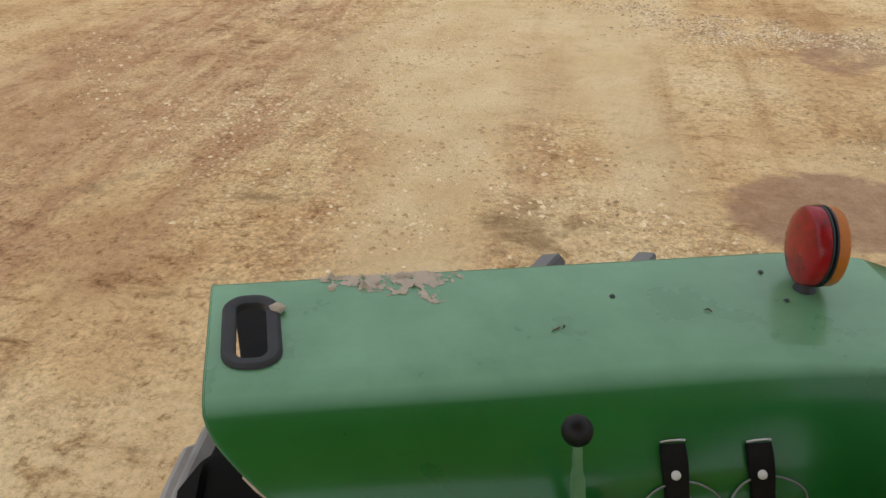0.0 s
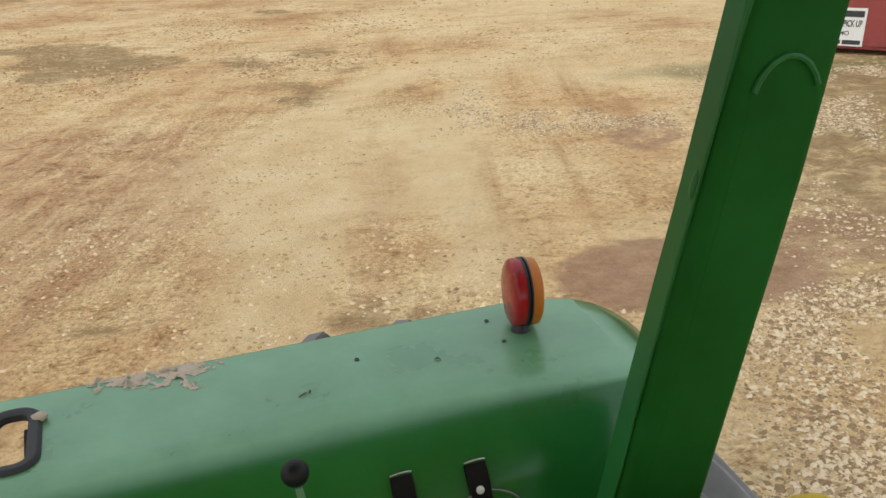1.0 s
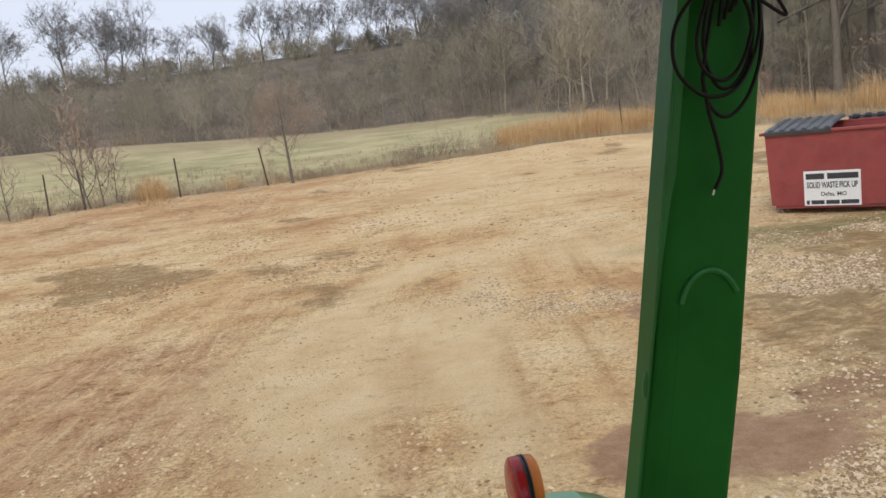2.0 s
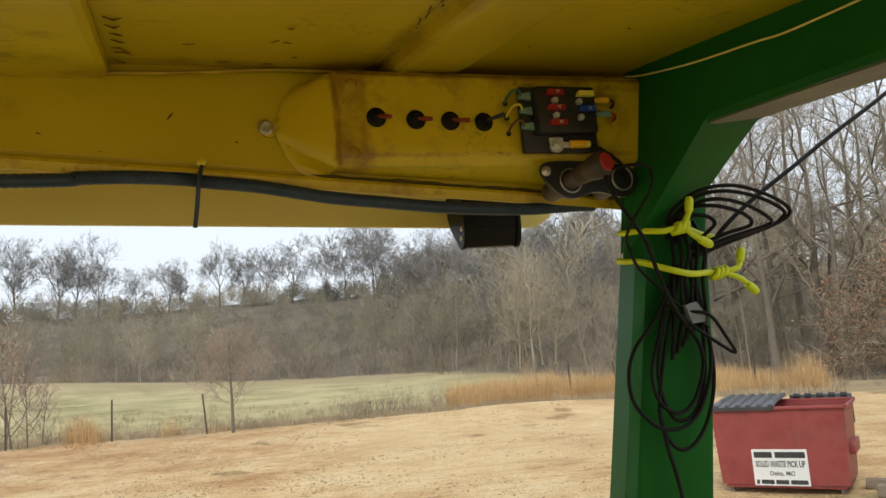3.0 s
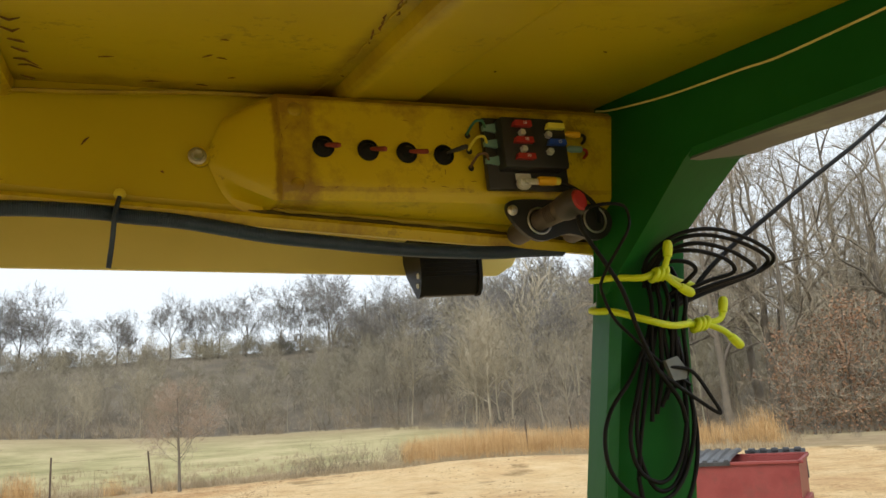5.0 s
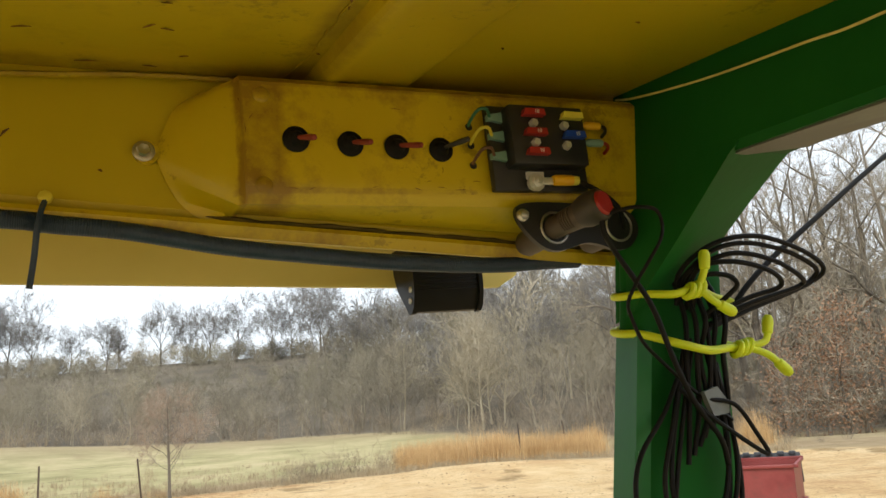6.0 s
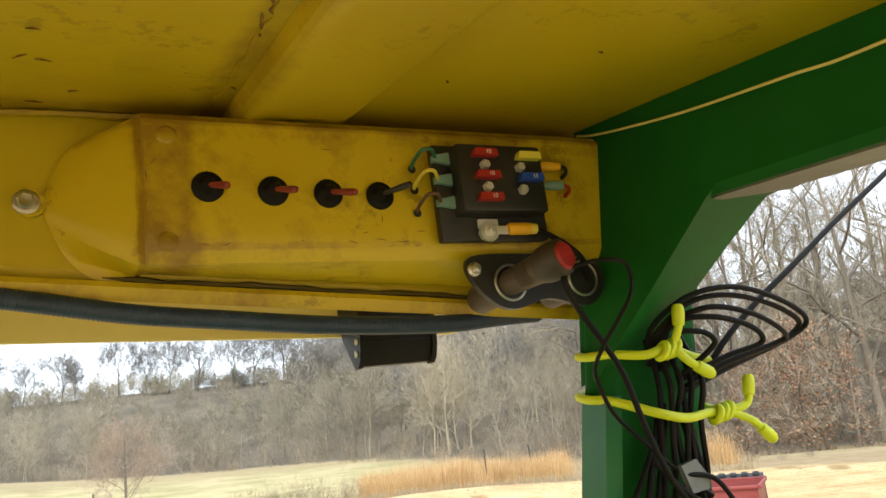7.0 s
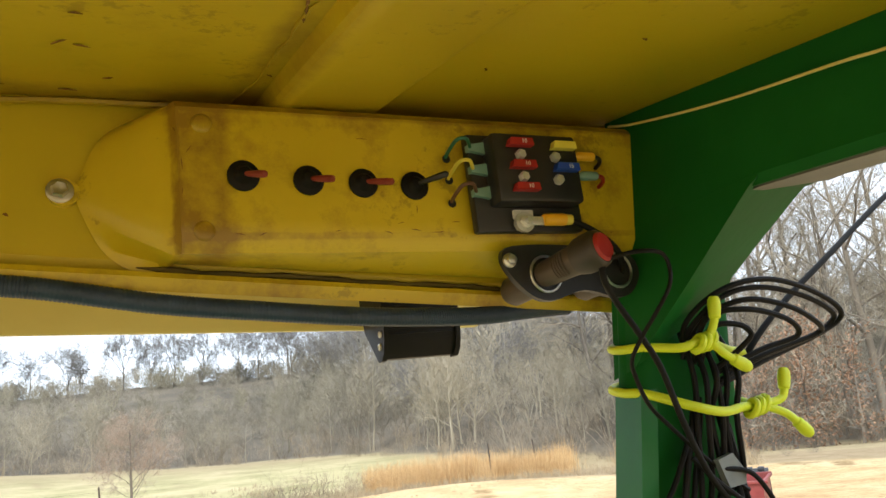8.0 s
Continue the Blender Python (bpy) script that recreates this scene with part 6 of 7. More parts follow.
# ---- dumpster ----
def build_dumpster():
    left, right = Vector((4.87, 11.86)), Vector((6.28, 10.85))
    mid = (left + right) / 2
    ang = math.degrees(math.atan2(right.y - left.y, right.x - left.x))
    g0 = ground_height(mid.x, mid.y)
    base = pose(mid.x, mid.y, g0, 0, 0, ang)
    d = thing("dumpster", "faded red steel dumpster with ribbed black lids, one open", "dumpster", (0, 0, 0), base)
    w, z0, z1, deep = 0.865, 0.145, 1.25, 1.15
    s = Shape()
    # Box open at the top: walls flare outwards to the rim and have thickness.
    def ring(k, z, inset=0.0):
        x, y0, y1 = w + k - inset, -0.02 - 0.3 * k + inset, deep - inset
        return [Vector((-x, y0, z)), Vector((x, y0, z)), Vector((x, y1, z)), Vector((-x, y1, z))]
    s.ring_loft([ring(0.0, z0), ring(0.02, z0 + 0.30), ring(0.06, z1), ring(0.06, z1, 0.02), ring(0.0, z0 + 0.05, 0.02)], caps=False)
    s.add(ring(0.0, z0), [(3, 2, 1, 0)])
    s.add(ring(0.0, z0 + 0.05, 0.02), [(0, 1, 2, 3)])
    body = part("body", s, BIN_RED, d, "faded red welded steel body", sharp=20)
    rim = Shape()
    x, y0, y1 = w + 0.075, -0.055, deep + 0.02
    for a, b in (((-x - 0.03, y0, z1), (x + 0.03, y0, z1)), ((-x, y1, z1 + 0.02), (x, y1, z1 + 0.02)), ((-x, y0, z1), (-x, y1, z1)), ((x, y0, z1), (x, y1, z1))):
        lo = [min(p, q) - 0.022 for p, q in zip(a, b)]
        hi = [max(p, q) + 0.022 for p, q in zip(a, b)]
        rim.box(lo, hi, 0.006)
    part("rim", rim, BIN_RED, body, "folded red rim")
    for k in (-1, 1):
        part("lifting_pocket", Shape().box((k * (w + 0.05) - 0.05, 0.25, 0.55), (k * (w + 0.05) + 0.05, 0.95, 0.72), 0.008), BIN_RED, d, "side lifting pocket")
        for y in (0.12, deep - 0.12):
            c = part("caster", Shape().box((k * 0.75 - 0.04, y - 0.05, 0.07), (k * 0.75 + 0.04, y + 0.05, z0), 0.006), FENCE, d, "rusty caster fork")
            part("caster_wheel", Shape().lathe((k * 0.75 - 0.025, y, 0.062), (1, 0, 0), [(0, 0.03), (0, 0.058), (0.006, 0.064), (0.044, 0.064), (0.050, 0.058), (0.050, 0.03)], 20), RUBBER, c, "black caster wheel")
    part("skid", Shape().box((-w + 0.05, 0.0, z0 - 0.05), (w - 0.05, 0.07, z0 + 0.002), 0.005), BIN_RED, d, "lower front skid")
    # Closed lid with raised ribs, and the other lid folded back.
    lid = Shape()
    xs0, xs1 = -w - 0.05, 0.0
    prof = [(-0.08, z1 - 0.01), (-0.085, z1 + 0.025), (-0.03, z1 + 0.045), (0.25, z1 + 0.075), (0.7, z1 + 0.105), (deep, z1 + 0.12)]
    lid.ring_loft([[Vector((x, y, z)) for y, z in prof] + [Vector((x, y, z - 0.02)) for y, z in reversed(prof)] for x in (xs0, xs0 + 0.02, xs1 - 0.02, xs1)])
    l1 = part("closed_lid", lid, LID, d, "grey-black ribbed plastic lid, closed", sharp=30)
    for k in range(6):
        x = xs0 + 0.09 + 0.155 * k
        rb = Shape()
        rb.ring_loft([[Vector((x - 0.045, y, z - 0.004)), Vector((x - 0.03, y, z + 0.026)), Vector((x + 0.03, y, z + 0.026)), Vector((x + 0.045, y, z - 0.004))] for y, z in ((-0.075, z1 + 0.027), (-0.03, z1 + 0.047), (0.25, z1 + 0.077), (0.7, z1 + 0.107), (deep - 0.05, z1 + 0.119))])
        part("rib", rb, LID, l1)
    lid2 = Shape().box((0.03, deep + 0.02, z1 - 0.35), (w + 0.06, deep + 0.05, z1 + 0.10), 0.01)
    l2 = part("open_lid", lid2, LID, d, "black plastic lid thrown back")
    for k in range(5):
        part("rib", Shape().box((0.09 + 0.17 * k, deep - 0.02, z1 + 0.06), (0.19 + 0.17 * k, deep + 0.035, z1 + 0.125), 0.012), LID, l2)
    # Sign: real words stay, the firm's name and number are plain bars.
    sx0, sx1, sz0, sz1 = -0.40, 0.36, 0.135, 0.655

    def face_y(z):
        return -0.02 - 0.3 * (0.02 * min(1, (z - z0) / 0.30) + 0.04 * max(0, (z - z0 - 0.30) / (z1 - z0 - 0.30))) - 0.006

    sign = part("sign", Shape().ring_loft([[Vector((x, face_y(z) + o, z)) for x, z in ((sx0, sz0), (sx1, sz0), (sx1, sz1), (sx0, sz1))] for o in (-0.004, 0.004)]), PAPER, d, "white sign with black print, chipped at the edges")
    cx, W = (sx0 + sx1) / 2, sx1 - sx0

    def bars(z, h, cells, x0=None, x1=None):
        x0, x1 = (sx0 + 0.03 if x0 is None else x0), (sx1 - 0.03 if x1 is None else x1)
        total = sum(cells)
        at = x0
        for k, c in enumerate(cells):
            step = (x1 - x0) * c / total
            if k % 2 == 0:
                part("print_bar", Shape().box((at, face_y(z) - 0.0062, z - h / 2), (at + step, face_y(z) - 0.0035, z + h / 2), 0.0), INK, sign)
            at += step

    bars(0.575, 0.085, (3.2, 0.5, 5.2))
    bars(0.187, 0.060, (0.6, 0.35, 2.6, 0.35, 2.6, 0.35, 3.4))
    m = Matrix.Rotation(radians(90), 4, "X")
    writing("sign_text", "SOLID WASTE PICK UP", 0.125, INK, sign, Matrix.Translation((cx, face_y(0.44) - 0.0055, 0.440)) @ m, depth=0.001, squeeze=0.53, bold=0.003)
    writing("sign_text", "Delta, MO", 0.085, INK, sign, Matrix.Translation((cx + 0.02, face_y(0.31) - 0.0055, 0.308)) @ m, depth=0.001, squeeze=0.95, bold=0.001)
    return d


build_dumpster()


def build_timber(x, y, L, ang, h):
    t = new("timber", mesh_of("timber", Shape().box((-L / 2, -0.09, 0), (L / 2, 0.09, h), 0.015), WOOD_OLD))
    t.matrix_world = pose(x, y, ground_height(x, y) - 0.02, 0, 0, ang)
    return tagged(t, "weathered grey timber lying beside the red dumpster", "timber", "timbers by the dumpster")


build_timber(6.9, 10.2, 1.1, -38, 0.16)
build_timber(7.25, 10.75, 1.4, -30, 0.13)


# ---- fence and field edge ----
def at_angle(az, r):
    return r * math.sin(radians(az)) + 0.17, r * math.cos(radians(az))


def build_fence():
    post = None
    spots = [(-36, 29.0), (-32.2, 28.6), (-28.7, 28.3), (-26.5, 28.2), (-20.3, 28.0), (-14.2, 28.0), (11.9, 33.0), (15.2, 33.5), (24.5, 33)]
    rng = np.random.default_rng(2)
    tops = []
    for k, (az, r) in enumerate(spots):
        x, y = at_angle(az, r)
        z = ground_height(x, y)
        if post is None:
            post = thing("fence_post", "thin rusty steel fence post at the field's edge", "fence post", (0, 0, 0), pose(x, y, z), "fence posts")
            part("shaft", Shape().ring_loft([[Vector((a * f, b * f, q)) for a, b in ((-0.028, -0.02), (0.028, -0.02), (0.028, 0.0), (0.01, 0.03), (-0.01, 0.03), (-0.028, 0.0))] for q, f in ((-0.2, 1), (0.7, 1), (1.33, 1), (1.36, 0.7))]), FENCE, post)
            for q in (0.3, 0.55, 0.8, 1.05, 1.25):
                part("stud", Shape().box((-0.02, -0.032, q), (0.02, -0.018, q + 0.02), 0.002), FENCE, post)
            ob = post
        else:
            ob = copy_thing(post, pose(x, y, z, rng.normal(0, 3), rng.normal(-3, 3), rng.uniform(0, 40)))
        tops.append((x, y, z))
    for q in (0.45, 0.85, 1.2):
        pts = [Vector((x, y - 0.03, z + q)) for x, y, z in tops[:6]]
        s = Shape().tube(pts, 0.0028, 4)
        tagged(new("fence_wire", mesh_of("fence_wire", s, FENCE)), "rusty strand of fence wire between posts", "fence wire", "fence wires")


build_fence()


# ---- trees ----
def grow_tree(rng, tall, levels, first=0.25, wide=0.55, limbs=8, twigs=3, thick=0.018, up=0.35, droop=0.0, least=0.010, vase=False, slim=1.0):
    """A bare hardwood: two shapes, trunk with limbs and crown of twigs."""
    wood, fine = Shape(), Shape()

    def bar(shape, pts, r0, r1, sides):
        n = len(pts)
        shape.tube(pts, [r0 + (r1 - r0) * i / (n - 1) for i in range(n)], sides, caps=False)

    def limb(p, d, length, rad, level):
        pts = [p]
        n = 4 if level < 2 else (2 if level < levels else 1)
        q, v = p.copy(), d.normalized()
        for i in range(n):
            v = (v + Vector(rng.normal(0, (0.13 + 0.04 * level) * (0.5 if vase else 1.0), 3)) + Vector((0, 0, 0.10 * up - droop * level))).normalized()
            q = q + v * length / n
            pts.append(q.copy())
        shape = wood if level < 2 else fine
        if level >= levels or (levels < 4 and level > 1):
            # The finest twigs are slivers.
            for a, b in zip(pts, pts[1:]):
                w = Vector(rng.normal(0, 1, 3)).cross(b - a).normalized() * rad
                shape.add([a - w, a + w, b + w * 0.5, b - w * 0.5], [(0, 1, 2, 3)])
        else:
            bar(shape, pts, rad, rad * 0.45, 4 if level < 2 else 3)
        if level >= levels:
            return
        kids = twigs + (2 if level == 1 else 0)
        for k in range(kids):
            f = 0.35 + 0.65 * (k + rng.random() * 0.8) / kids
            i = min(int(f * n), n - 1)
            o = pts[i].lerp(pts[i + 1], f * n - i)
            t = (pts[i + 1] - pts[i]).normalized()
            side = t.orthogonal()
            side.rotate(Matrix.Rotation(rng.random() * 6.283, 3, t))
            nd = (t * 0.75 + side * rng.uniform(0.45, 0.95) + Vector((0, 0, up * 0.5))).normalized()
            limb(o, nd, length * (rng.uniform(0.5, 0.78) if vase else rng.uniform(0.42, 0.66)), max(rad * 0.42, least), level + 1)

    r = tall * thick
    trunk = [Vector((0, 0, -0.3))]
    v = Vector((rng.normal(0, 0.05), rng.normal(0, 0.05), 1))
    top = tall * (0.58 if vase else 0.86)
    for i in range(7):
        v = (v + Vector((rng.normal(0, 0.05), rng.normal(0, 0.05), 0.25))).normalized()
        trunk.append(trunk[-1] + v * top / 7)
    wood.tube(trunk, [r * (1.25 if i == 0 else 1 - 0.82 * i / 7) for i in range(8)], 7, caps=False)
    for k in range(limbs):
        f = first + (0.97 - first) * (k + rng.random() * 0.6) / limbs
        i = min(int(f * 7), 6)
        o = trunk[i].lerp(trunk[i + 1], f * 7 - i)
        a = k * 2.4 + rng.normal(0, 0.4)
        rise = 0.35 + 0.9 * f * up * 1.6
        reach = tall * wide * (1.05 - 0.62 * f) * rng.uniform(0.75, 1.1)
        if vase:
            rise, reach = rng.uniform(0.7, 1.3) + 1.6 * f * f, tall * wide * rng.uniform(0.8, 1.1) * (0.75 + 0.25 * f)
        limb(o, Vector((math.cos(a), math.sin(a), rise)), reach, r * (0.55 - 0.33 * f) * slim, 1)
    return wood, fine


def plain_mesh(name, shape, mat):
    me = bpy.data.meshes.new(name)
    me.from_pydata(shape.v, [], shape.f)
    me.materials.append(mat)
    me.shade_smooth()
    return me


def tree_model(seed, label, mat_fine=None, category="tree", group="", **kw):
    rng = np.random.default_rng(seed)
    wood, fine = grow_tree(rng, **kw)
    t = thing("bare_tree", label, category, (0, 0, 0), Matrix(), group)
    for name, shape, mat in (("trunk", wood, BARK), ("crown", fine, mat_fine or TWIG)):
        ob = new(name, plain_mesh(name, shape, mat))
        ob.parent = t
    return t


def place_tree(model, x, y, size, turn, used):
    """The model itself goes to the first place, copies to the others."""
    m = pose(x, y, float(height(x, y)) - 0.05, 0, 0, turn)
    if model.name not in used:
        used.add(model.name)
        model.scale = (size,) * 3
        model.matrix_world = m @ Matrix.Diagonal((size, size, size, 1))
        return model
    c = copy_thing(model, m)
    c.matrix_basis = m @ Matrix.Diagonal((size, size, size, 1))
    return c


def build_trees():
    used = set()
    ridge = [tree_model(20 + k, "bare grey hardwood standing on the wooded ridge", tall=10.5, levels=5, first=0.34, wide=0.40, limbs=6, twigs=4, thick=0.018, up=0.55, least=0.019, vase=True, mat_fine=RIDGE_TWIG, group="ridge trees") for k in range(4)]
    crest = [(-29.5, 1.2), (-26.0, 1.35), (-23.6, 1.2), (-22.5, 1.3), (-21.1, 1.15), (-18.8, 0.95), (-16.6, 1.05), (-15.8, 0.95), (-13.1, 1.35), (-11.3, 1.2), (-9.9, 1.2), (-8.0, 1.35), (-5.5, 1.4), (-4.1, 1.35), (-2.1, 1.7)]
    rng = np.random.default_rng(77)
    for k, (az, size) in enumerate(crest):
        x, y = at_angle(az, 181 + rng.uniform(-7, 7))
        place_tree(ridge[k % 4], x, y, size * (0.92 if az > -20 else 1.10), rng.uniform(0, 360), used)
    for k, (az, r, size) in enumerate(((-1.6, 150, 1.45), (0.6, 135, 1.15), (3.2, 125, 1.25), (5.5, 105, 0.95), (7.4, 72, 0.78), (9.6, 95, 1.05), (12.3, 88, 1.0), (14.0, 70, 0.85), (16.4, 80, 1.0), (18.8, 75, 1.0))):
        x, y = at_angle(az, r)
        place_tree(ridge[(k + 1) % 4], x, y, size, rng.uniform(0, 360), used)
    near = [tree_model(50 + k, "tall bare grey hardwood at the edge of the woods", tall=19.0, levels=5, first=0.24, wide=0.34, limbs=8, twigs=4, thick=0.014, up=0.55, least=0.007, group="wood edge trees") for k in range(4)]
    for k in range(24):
        az = 20.5 + 25 * (k + rng.uniform(-0.3, 0.3)) / 24
        r = rng.uniform(46, 68)
        x, y = at_angle(az, r)
        place_tree(near[k % 4], x, y, rng.uniform(0.85, 1.18) * r / 56, rng.uniform(0, 360), used)
    lone = tree_model(91, "small bare tree with reddish twigs standing in the field", TWIG_RED, tall=3.9, levels=4, first=0.33, wide=0.44, limbs=18, twigs=6, thick=0.017, up=0.45, least=0.0035, slim=0.4)
    x, y = at_angle(-12.4, 27.6)
    place_tree(lone, x, y, 1.0, 30, used)
    sap = tree_model(92, "thin bare sapling clump beside the fence", TWIG_RED, "sapling", tall=3.4, levels=3, first=0.2, wide=0.36, limbs=12, twigs=3, thick=0.008, up=0.9, group="saplings by the fence")
    for az, r, size in ((-26.0, 28.4, 1.35), (-25.3, 28.8, 1.1), (-31.0, 28.6, 1.0), (-24.5, 29.3, 0.7), (-26.6, 28.9, 1.2)):
        x, y = at_angle(az, r)
        place_tree(sap, x, y, size, rng.uniform(0, 360), used)
    # A young beech that keeps its brown leaves.
    beech = tree_model(93, "young tree keeping its dead brown leaves at the wood edge", TWIG, tall=5.2, levels=3, first=0.10, wide=0.42, limbs=14, twigs=4, thick=0.013, up=0.4, group="brown-leaved trees")
    g = np.random.default_rng(9)
    fine = Shape()
    tips = [v.co.copy() for v in beech.children[1].data.vertices][::3]
    for c in tips:
        for _ in range(9):
            o = c + Vector(g.normal(0, 0.18, 3))
            a, b = Vector(g.normal(0, 1, 3)).normalized() * 0.060, Vector(g.normal(0, 1, 3)).normalized() * 0.040
            fine.add([o - a, o + b, o + a, o - b], [(0, 1, 2, 3)])
    leaves = new("leaves", plain_mesh("leaves", fine, LEAVES))
    leaves.parent = beech
    for az, r, size in ((29.6, 41, 1.15), (31.0, 40, 0.95), (32.4, 41.5, 1.30), (33.6, 42, 1.45), (34.6, 45, 1.6), (21.6, 39, 0.45), (36.4, 44, 1.3)):
        x, y = at_angle(az, r)
        place_tree(beech, x, y, size, rng.uniform(0, 360), used)


build_trees()


def merge(name, variants, spots, mat, label, category, sink=0.1, tone=0.0):
    """Many small copies of a few shapes joined into one mesh."""
    vs, fs, at = [], [], 0
    rng = np.random.default_rng(len(spots))
    tones = []
    packs = [(np.array(v.v, float), np.array([f for f in v.f], int)) for v in variants]
    for x, y, size in spots:
        v, f = packs[rng.integers(len(packs))]
        a = rng.random() * 6.283
        c, s = math.cos(a), math.sin(a)
        w = v * size * np.array([1, 1, rng.uniform(0.85, 1.15)])
        vs.append(np.stack([c * w[:, 0] - s * w[:, 1] + x, s * w[:, 0] + c * w[:, 1] + y, w[:, 2] + float(height(x, y)) - sink * size], -1))
        fs.append(f + at)
        at += len(v)
        tones.append(np.full(len(v), min(1.0, max(0.0, 0.52 + 0.9 * noise.noise(Vector((x * 0.03, y * 0.03, 3))) + rng.normal(0, 0.20) + tone))))
    v, f = np.concatenate(vs), np.concatenate(fs)
    me = bpy.data.meshes.new(name)
    me.vertices.add(len(v))
    me.vertices.foreach_set("co", v.astype(np.float32).ravel())
    k = f.shape[1]
    me.loops.add(f.size)
    me.loops.foreach_set("vertex_index", f.astype(np.int32).ravel())
    me.polygons.add(len(f))
    me.polygons.foreach_set("loop_start", (np.arange(len(f)) * k).astype(np.int32))
    me.update(calc_edges=True)
    me.attributes.new("tone", "FLOAT", "POINT").data.foreach_set("value", np.concatenate(tones).astype(np.float32))
    me.materials.append(mat)
    return tagged(new(name, me), label, category, kind="stuff")


def build_woods():
    rng = np.random.default_rng(31)
    kinds, trunks, slight, ridge_kinds = [], [], [], []
    for k in range(6):
        wood, fine = grow_tree(np.random.default_rng(200 + k), tall=9, levels=3, first=0.26, wide=0.36, limbs=11, twigs=7, thick=0.010, up=0.55, least=0.010, vase=k % 3 > 0)
        kinds.append(fine)
        trunks.append(wood)
        wood, fine = grow_tree(np.random.default_rng(230 + k), tall=9, levels=3, first=0.24, wide=0.40, limbs=9, twigs=4, thick=0.011, up=0.55, least=0.036, vase=k % 2 > 0)
        slight.append(fine)
        ridge_kinds.append(grow_tree(np.random.default_rng(260 + k), tall=9, levels=3, first=0.10, wide=0.50, limbs=10, twigs=4, thick=0.012, up=0.5, least=0.075, vase=k % 2 > 0)[1])
    spots, slope, crest = [], [], []
    while len(spots) < 280:
        az = rng.uniform(-40, 6) if rng.random() < 0.50 else rng.uniform(6, 44)
        r0 = float(woods_start(az))
        r = r0 + 3 + (34 if az < 4 else 60) * rng.random() ** 1.2
        x, y = at_angle(az, r)
        left = 1 - float(ease(-4, 2, az))
        far_right = float(ease(16, 26, az))
        spots.append((x, y, rng.uniform(0.62, 1.05) * (0.78 * left + 1.05 * (1 - left)) * (1 - 0.22 * far_right)))
    while len(slope) < 720:
        az = rng.uniform(-42, 8) if rng.random() < 0.8 else rng.uniform(8, 40)
        r0 = float(woods_start(az))
        r = r0 + 26 + (92 if az < 4 else 75) * rng.random() ** 0.8
        x, y = at_angle(az, r)
        left = 1 - float(ease(-3.0, 0.5, az))
        slope.append((x, y, rng.uniform(0.5, 1.0) * (0.66 * left + 1.30 * (1 - left))))
    for k in range(270):
        az = rng.uniform(-38, 1)
        x, y = at_angle(az, rng.uniform(176, 192) if k % 3 else rng.uniform(200, 240))
        crest.append((x, y, rng.uniform(0.22, 0.46) * (1 + 0.25 * max(0.0, math.sin(0.9 * az) + math.sin(2.3 * az + 1)))))
    merge("woods", kinds, spots, WOODS, "dense leafless grey-brown woods at the foot of the hillside", "woods")
    merge("wood_trunks", trunks, spots, WOODS, "grey trunks and limbs of the hillside woods", "woods", tone=0.05)
    merge("slope_woods", slight, slope, WOODS, "leafless grey-brown woods covering the upper hillside", "woods")
    merge("ridge_scrub", ridge_kinds, crest, WOODS, "low leafless scrub along the far ridge", "woods", 2.4, -0.25)
    bush = []
    for k in range(6):
        g = np.random.default_rng(300 + k)
        s = Shape()
        for _ in range(14):
            a, t = g.random() * 6.283, g.uniform(0.1, 0.9)
            p = Vector((g.normal(0, 0.35), g.normal(0, 0.35), 0))
            d = Vector((math.cos(a) * t, math.sin(a) * t, 1)).normalized()
            bow = Vector((math.cos(a), math.sin(a), -0.5))
            h = g.uniform(0.7, 2.1)
            q = p + d * h * 0.55 + Vector(g.normal(0, 0.06, 3))
            e = p + d * h + bow * h * g.uniform(0.02, 0.28) + Vector(g.normal(0, 0.10, 3))
            s.tube([p, q, e], [0.014, 0.010, 0.004], 3, caps=False)
            for _ in range(6):
                o = p.lerp(q, g.uniform(0.5, 1)) if g.random() < 0.4 else q.lerp(e, g.random())
                e2 = o + (d + Vector(g.normal(0, 0.75, 3))).normalized() * h * g.uniform(0.2, 0.5)
                w = Vector(g.normal(0, 1, 3)).cross(e2 - o).normalized() * 0.007
                s.add([o - w, o + w, e2 + w * 0.5, e2 - w * 0.5], [(0, 1, 2, 3)])
        bush.append(s)
    spots = []
    while len(spots) < 520:
        az = rng.uniform(-38, 42)
        r0 = float(woods_start(az))
        r = r0 - 6 + 45 * rng.random() ** 1.8
        x, y = at_angle(az, r)
        spots.append((x, y, rng.uniform(0.6, 1.7) * (0.45 + 0.55 * float(ease(-5, 1, r - r0)))))
    merge("undergrowth", bush, spots, SCRUB, "tangled leafless undergrowth along the wood's edge", "brush")
    spots = []
    for az, r, size in ((-5.0, 28.8, 0.45), (-4.2, 29.2, 0.55), (-3.3, 29.4, 0.6), (-2.4, 29.8, 0.6), (-1.6, 30, 0.5), (-0.8, 30.4, 0.65), (0.4, 30.6, 0.55), (1.6, 31, 0.6), (2.6, 31.2, 0.6), (-29.5, 29, 0.4), (-24, 28.8, 0.35), (-27.2, 28.6, 0.45), (23.5, 30.6, 0.25), (25.4, 30.8, 0.32), (27.6, 31.0, 0.25), (29.8, 31.2, 0.34), (31.6, 31.5, 0.28), (33.4, 31.5, 0.32)):
        x, y = at_angle(az, r)
        spots += [(x, y, size), (x + rng.normal(0, 0.3), y + rng.normal(0, 0.3), size * 0.7)]
    merge("brush", bush, spots, SCRUB, "low leafless brush along the lot's far edge", "brush")


build_woods()


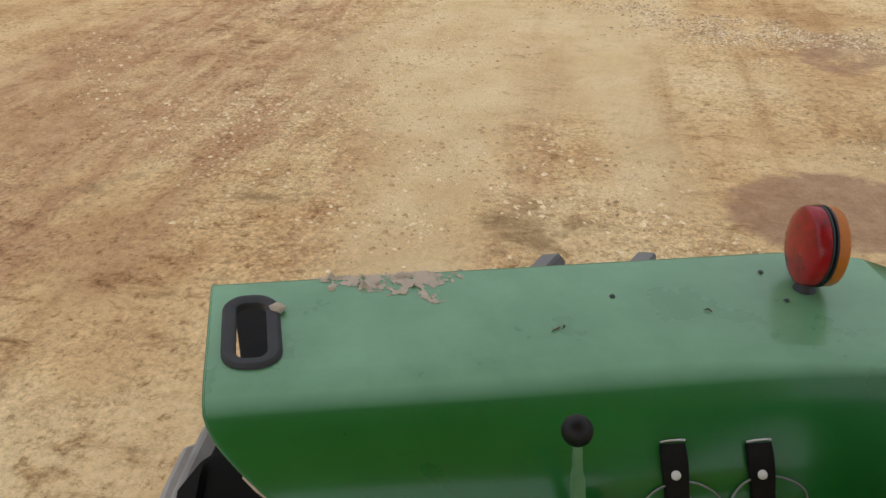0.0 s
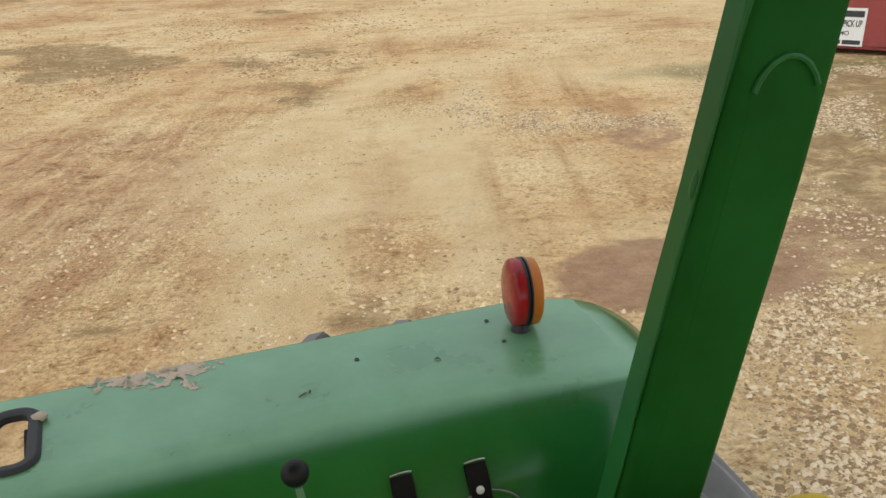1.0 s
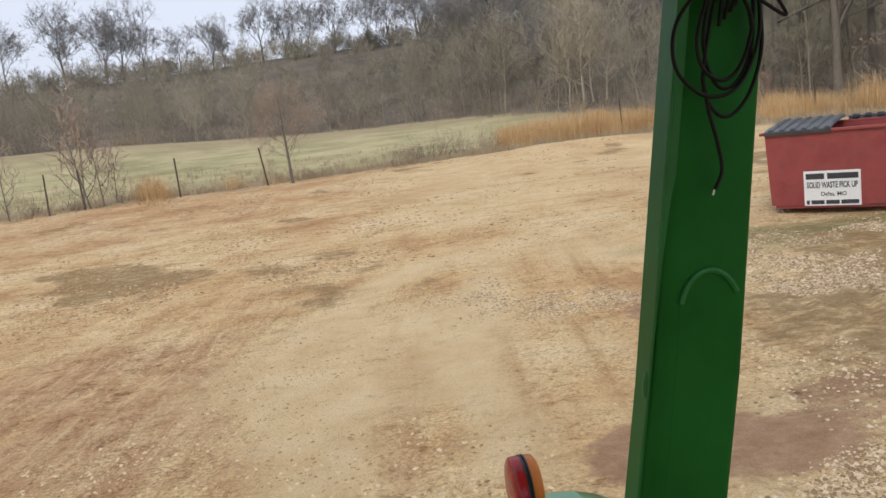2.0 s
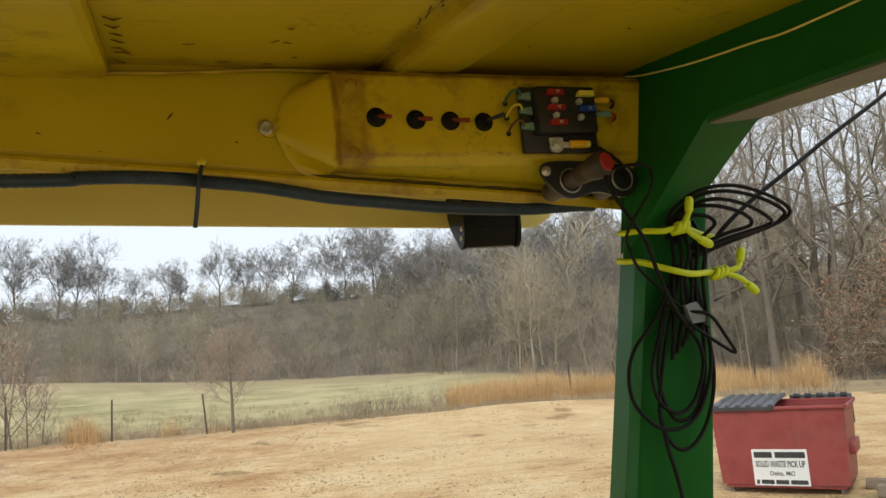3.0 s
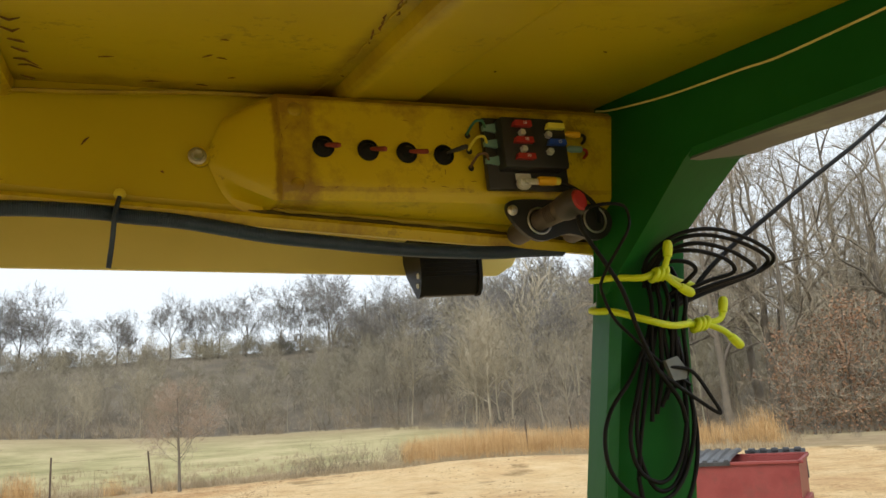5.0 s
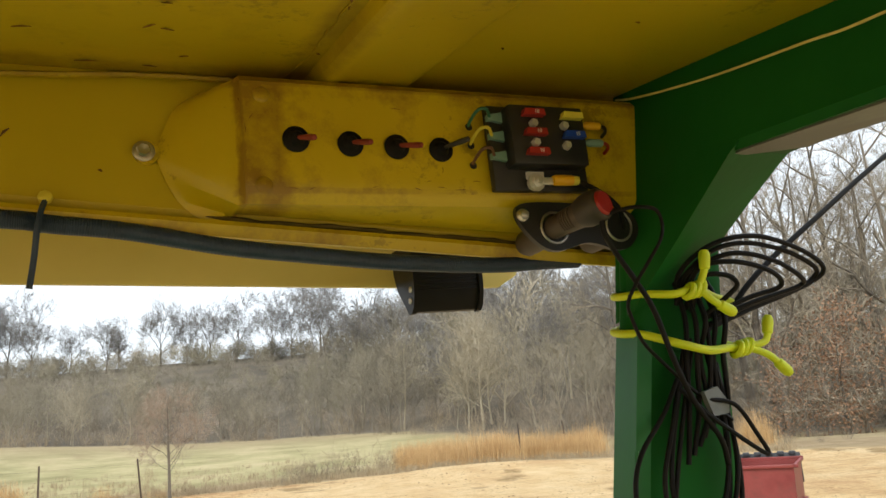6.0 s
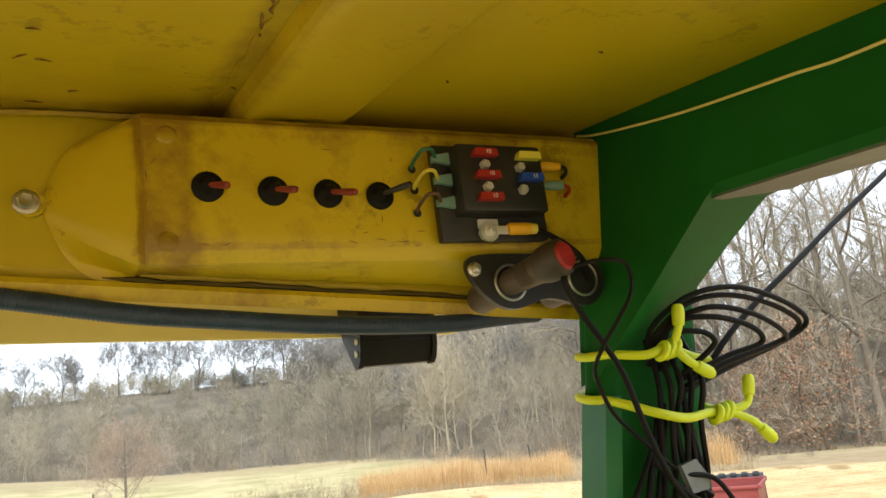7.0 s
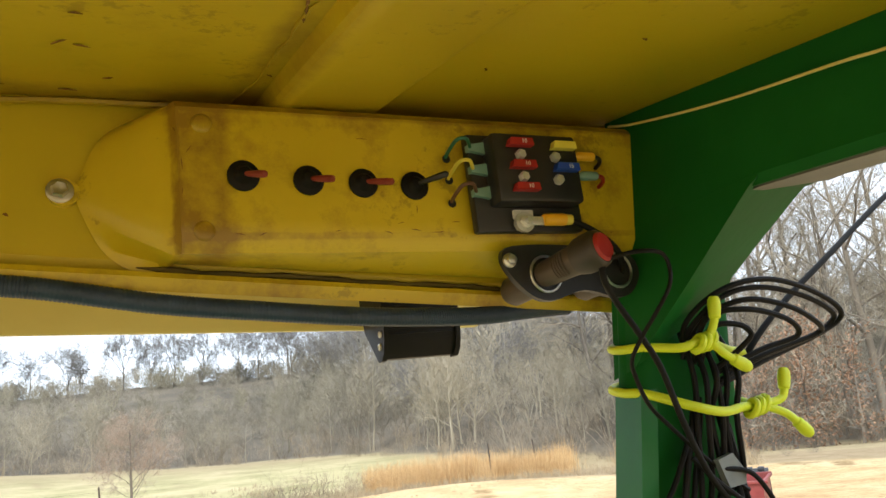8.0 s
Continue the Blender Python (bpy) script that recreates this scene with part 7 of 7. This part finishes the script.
def build_grass():
    rng = np.random.default_rng(41)

    def clump(count, tall, spread, width):
        s = Shape()
        for _ in range(count):
            a = rng.random() * 6.283
            o = Vector((rng.normal(0, spread), rng.normal(0, spread), 0))
            lean_ = Vector((math.cos(a), math.sin(a), 0)) * rng.uniform(0.05, 0.35)
            h = tall * rng.uniform(0.55, 1.1)
            side = Vector((-math.sin(a), math.cos(a), 0)) * width
            s.add([o - side, o + side, o + side * 0.5 + lean_ * h * 0.5 + Vector((0, 0, h * 0.6)), o - side * 0.5 + lean_ * h * 0.5 + Vector((0, 0, h * 0.6))], [(0, 1, 2, 3)])
            s.add([o - side * 0.6 + lean_ * h * 0.45 + Vector((0, 0, h * 0.55)), o + side * 0.6 + lean_ * h * 0.45 + Vector((0, 0, h * 0.55)), o + side * 0.25 + lean_ * h + Vector((0, 0, h)), o - side * 0.25 + lean_ * h + Vector((0, 0, h))], [(0, 1, 2, 3)])
        return s

    tall = [clump(46, 1.0, 0.22, 0.006) for _ in range(6)]
    spots = []
    while len(spots) < 620:
        az = rng.uniform(3.2, 17.5) if rng.random() < 0.72 else rng.uniform(21, 28.5)
        r = rng.uniform(30.5, 37)
        x, y = at_angle(az, r)
        if noise.noise(Vector((x * 0.35, y * 0.35, 9))) > -0.25:
            spots.append((x, y, rng.uniform(0.55, 1.0) * (1 + 0.5 * noise.noise(Vector((x * 0.5, y * 0.5, 2))))))
    merge("sedge_grass", tall, spots, STRAW, "tall golden-orange dead sedge grass beyond the lot", "grass", 0.02)
    spots = []
    for az, r, n, sz in ((-22.3, 28.4, 14, 0.9), (-16.6, 28.3, 4, 0.7), (-15.9, 28.6, 3, 0.45), (-13.0, 28.2, 3, 0.4)):
        for _ in range(n):
            x, y = at_angle(az + rng.normal(0, 0.55), r + rng.normal(0, 0.4))
            spots.append((x, y, sz * rng.uniform(0.6, 1.1)))
    merge("fence_sedge", tall, spots, STRAW, "orange sedge clumps along the fence", "grass", 0.02)
    low = [clump(14, 0.32, 0.14, 0.010) for _ in range(5)]
    spots = []
    while len(spots) < 1900:
        az = rng.uniform(-38, 30)
        r = 28.4 + 16 * rng.random() ** 2.2
        x, y = at_angle(az, r)
        spots.append((x, y, rng.uniform(0.35, 1.0)))
    merge("dry_tufts", low, spots, STRAW_PALE, "short pale dead grass tufts at the field's edge", "grass", 0.02)


build_grass()
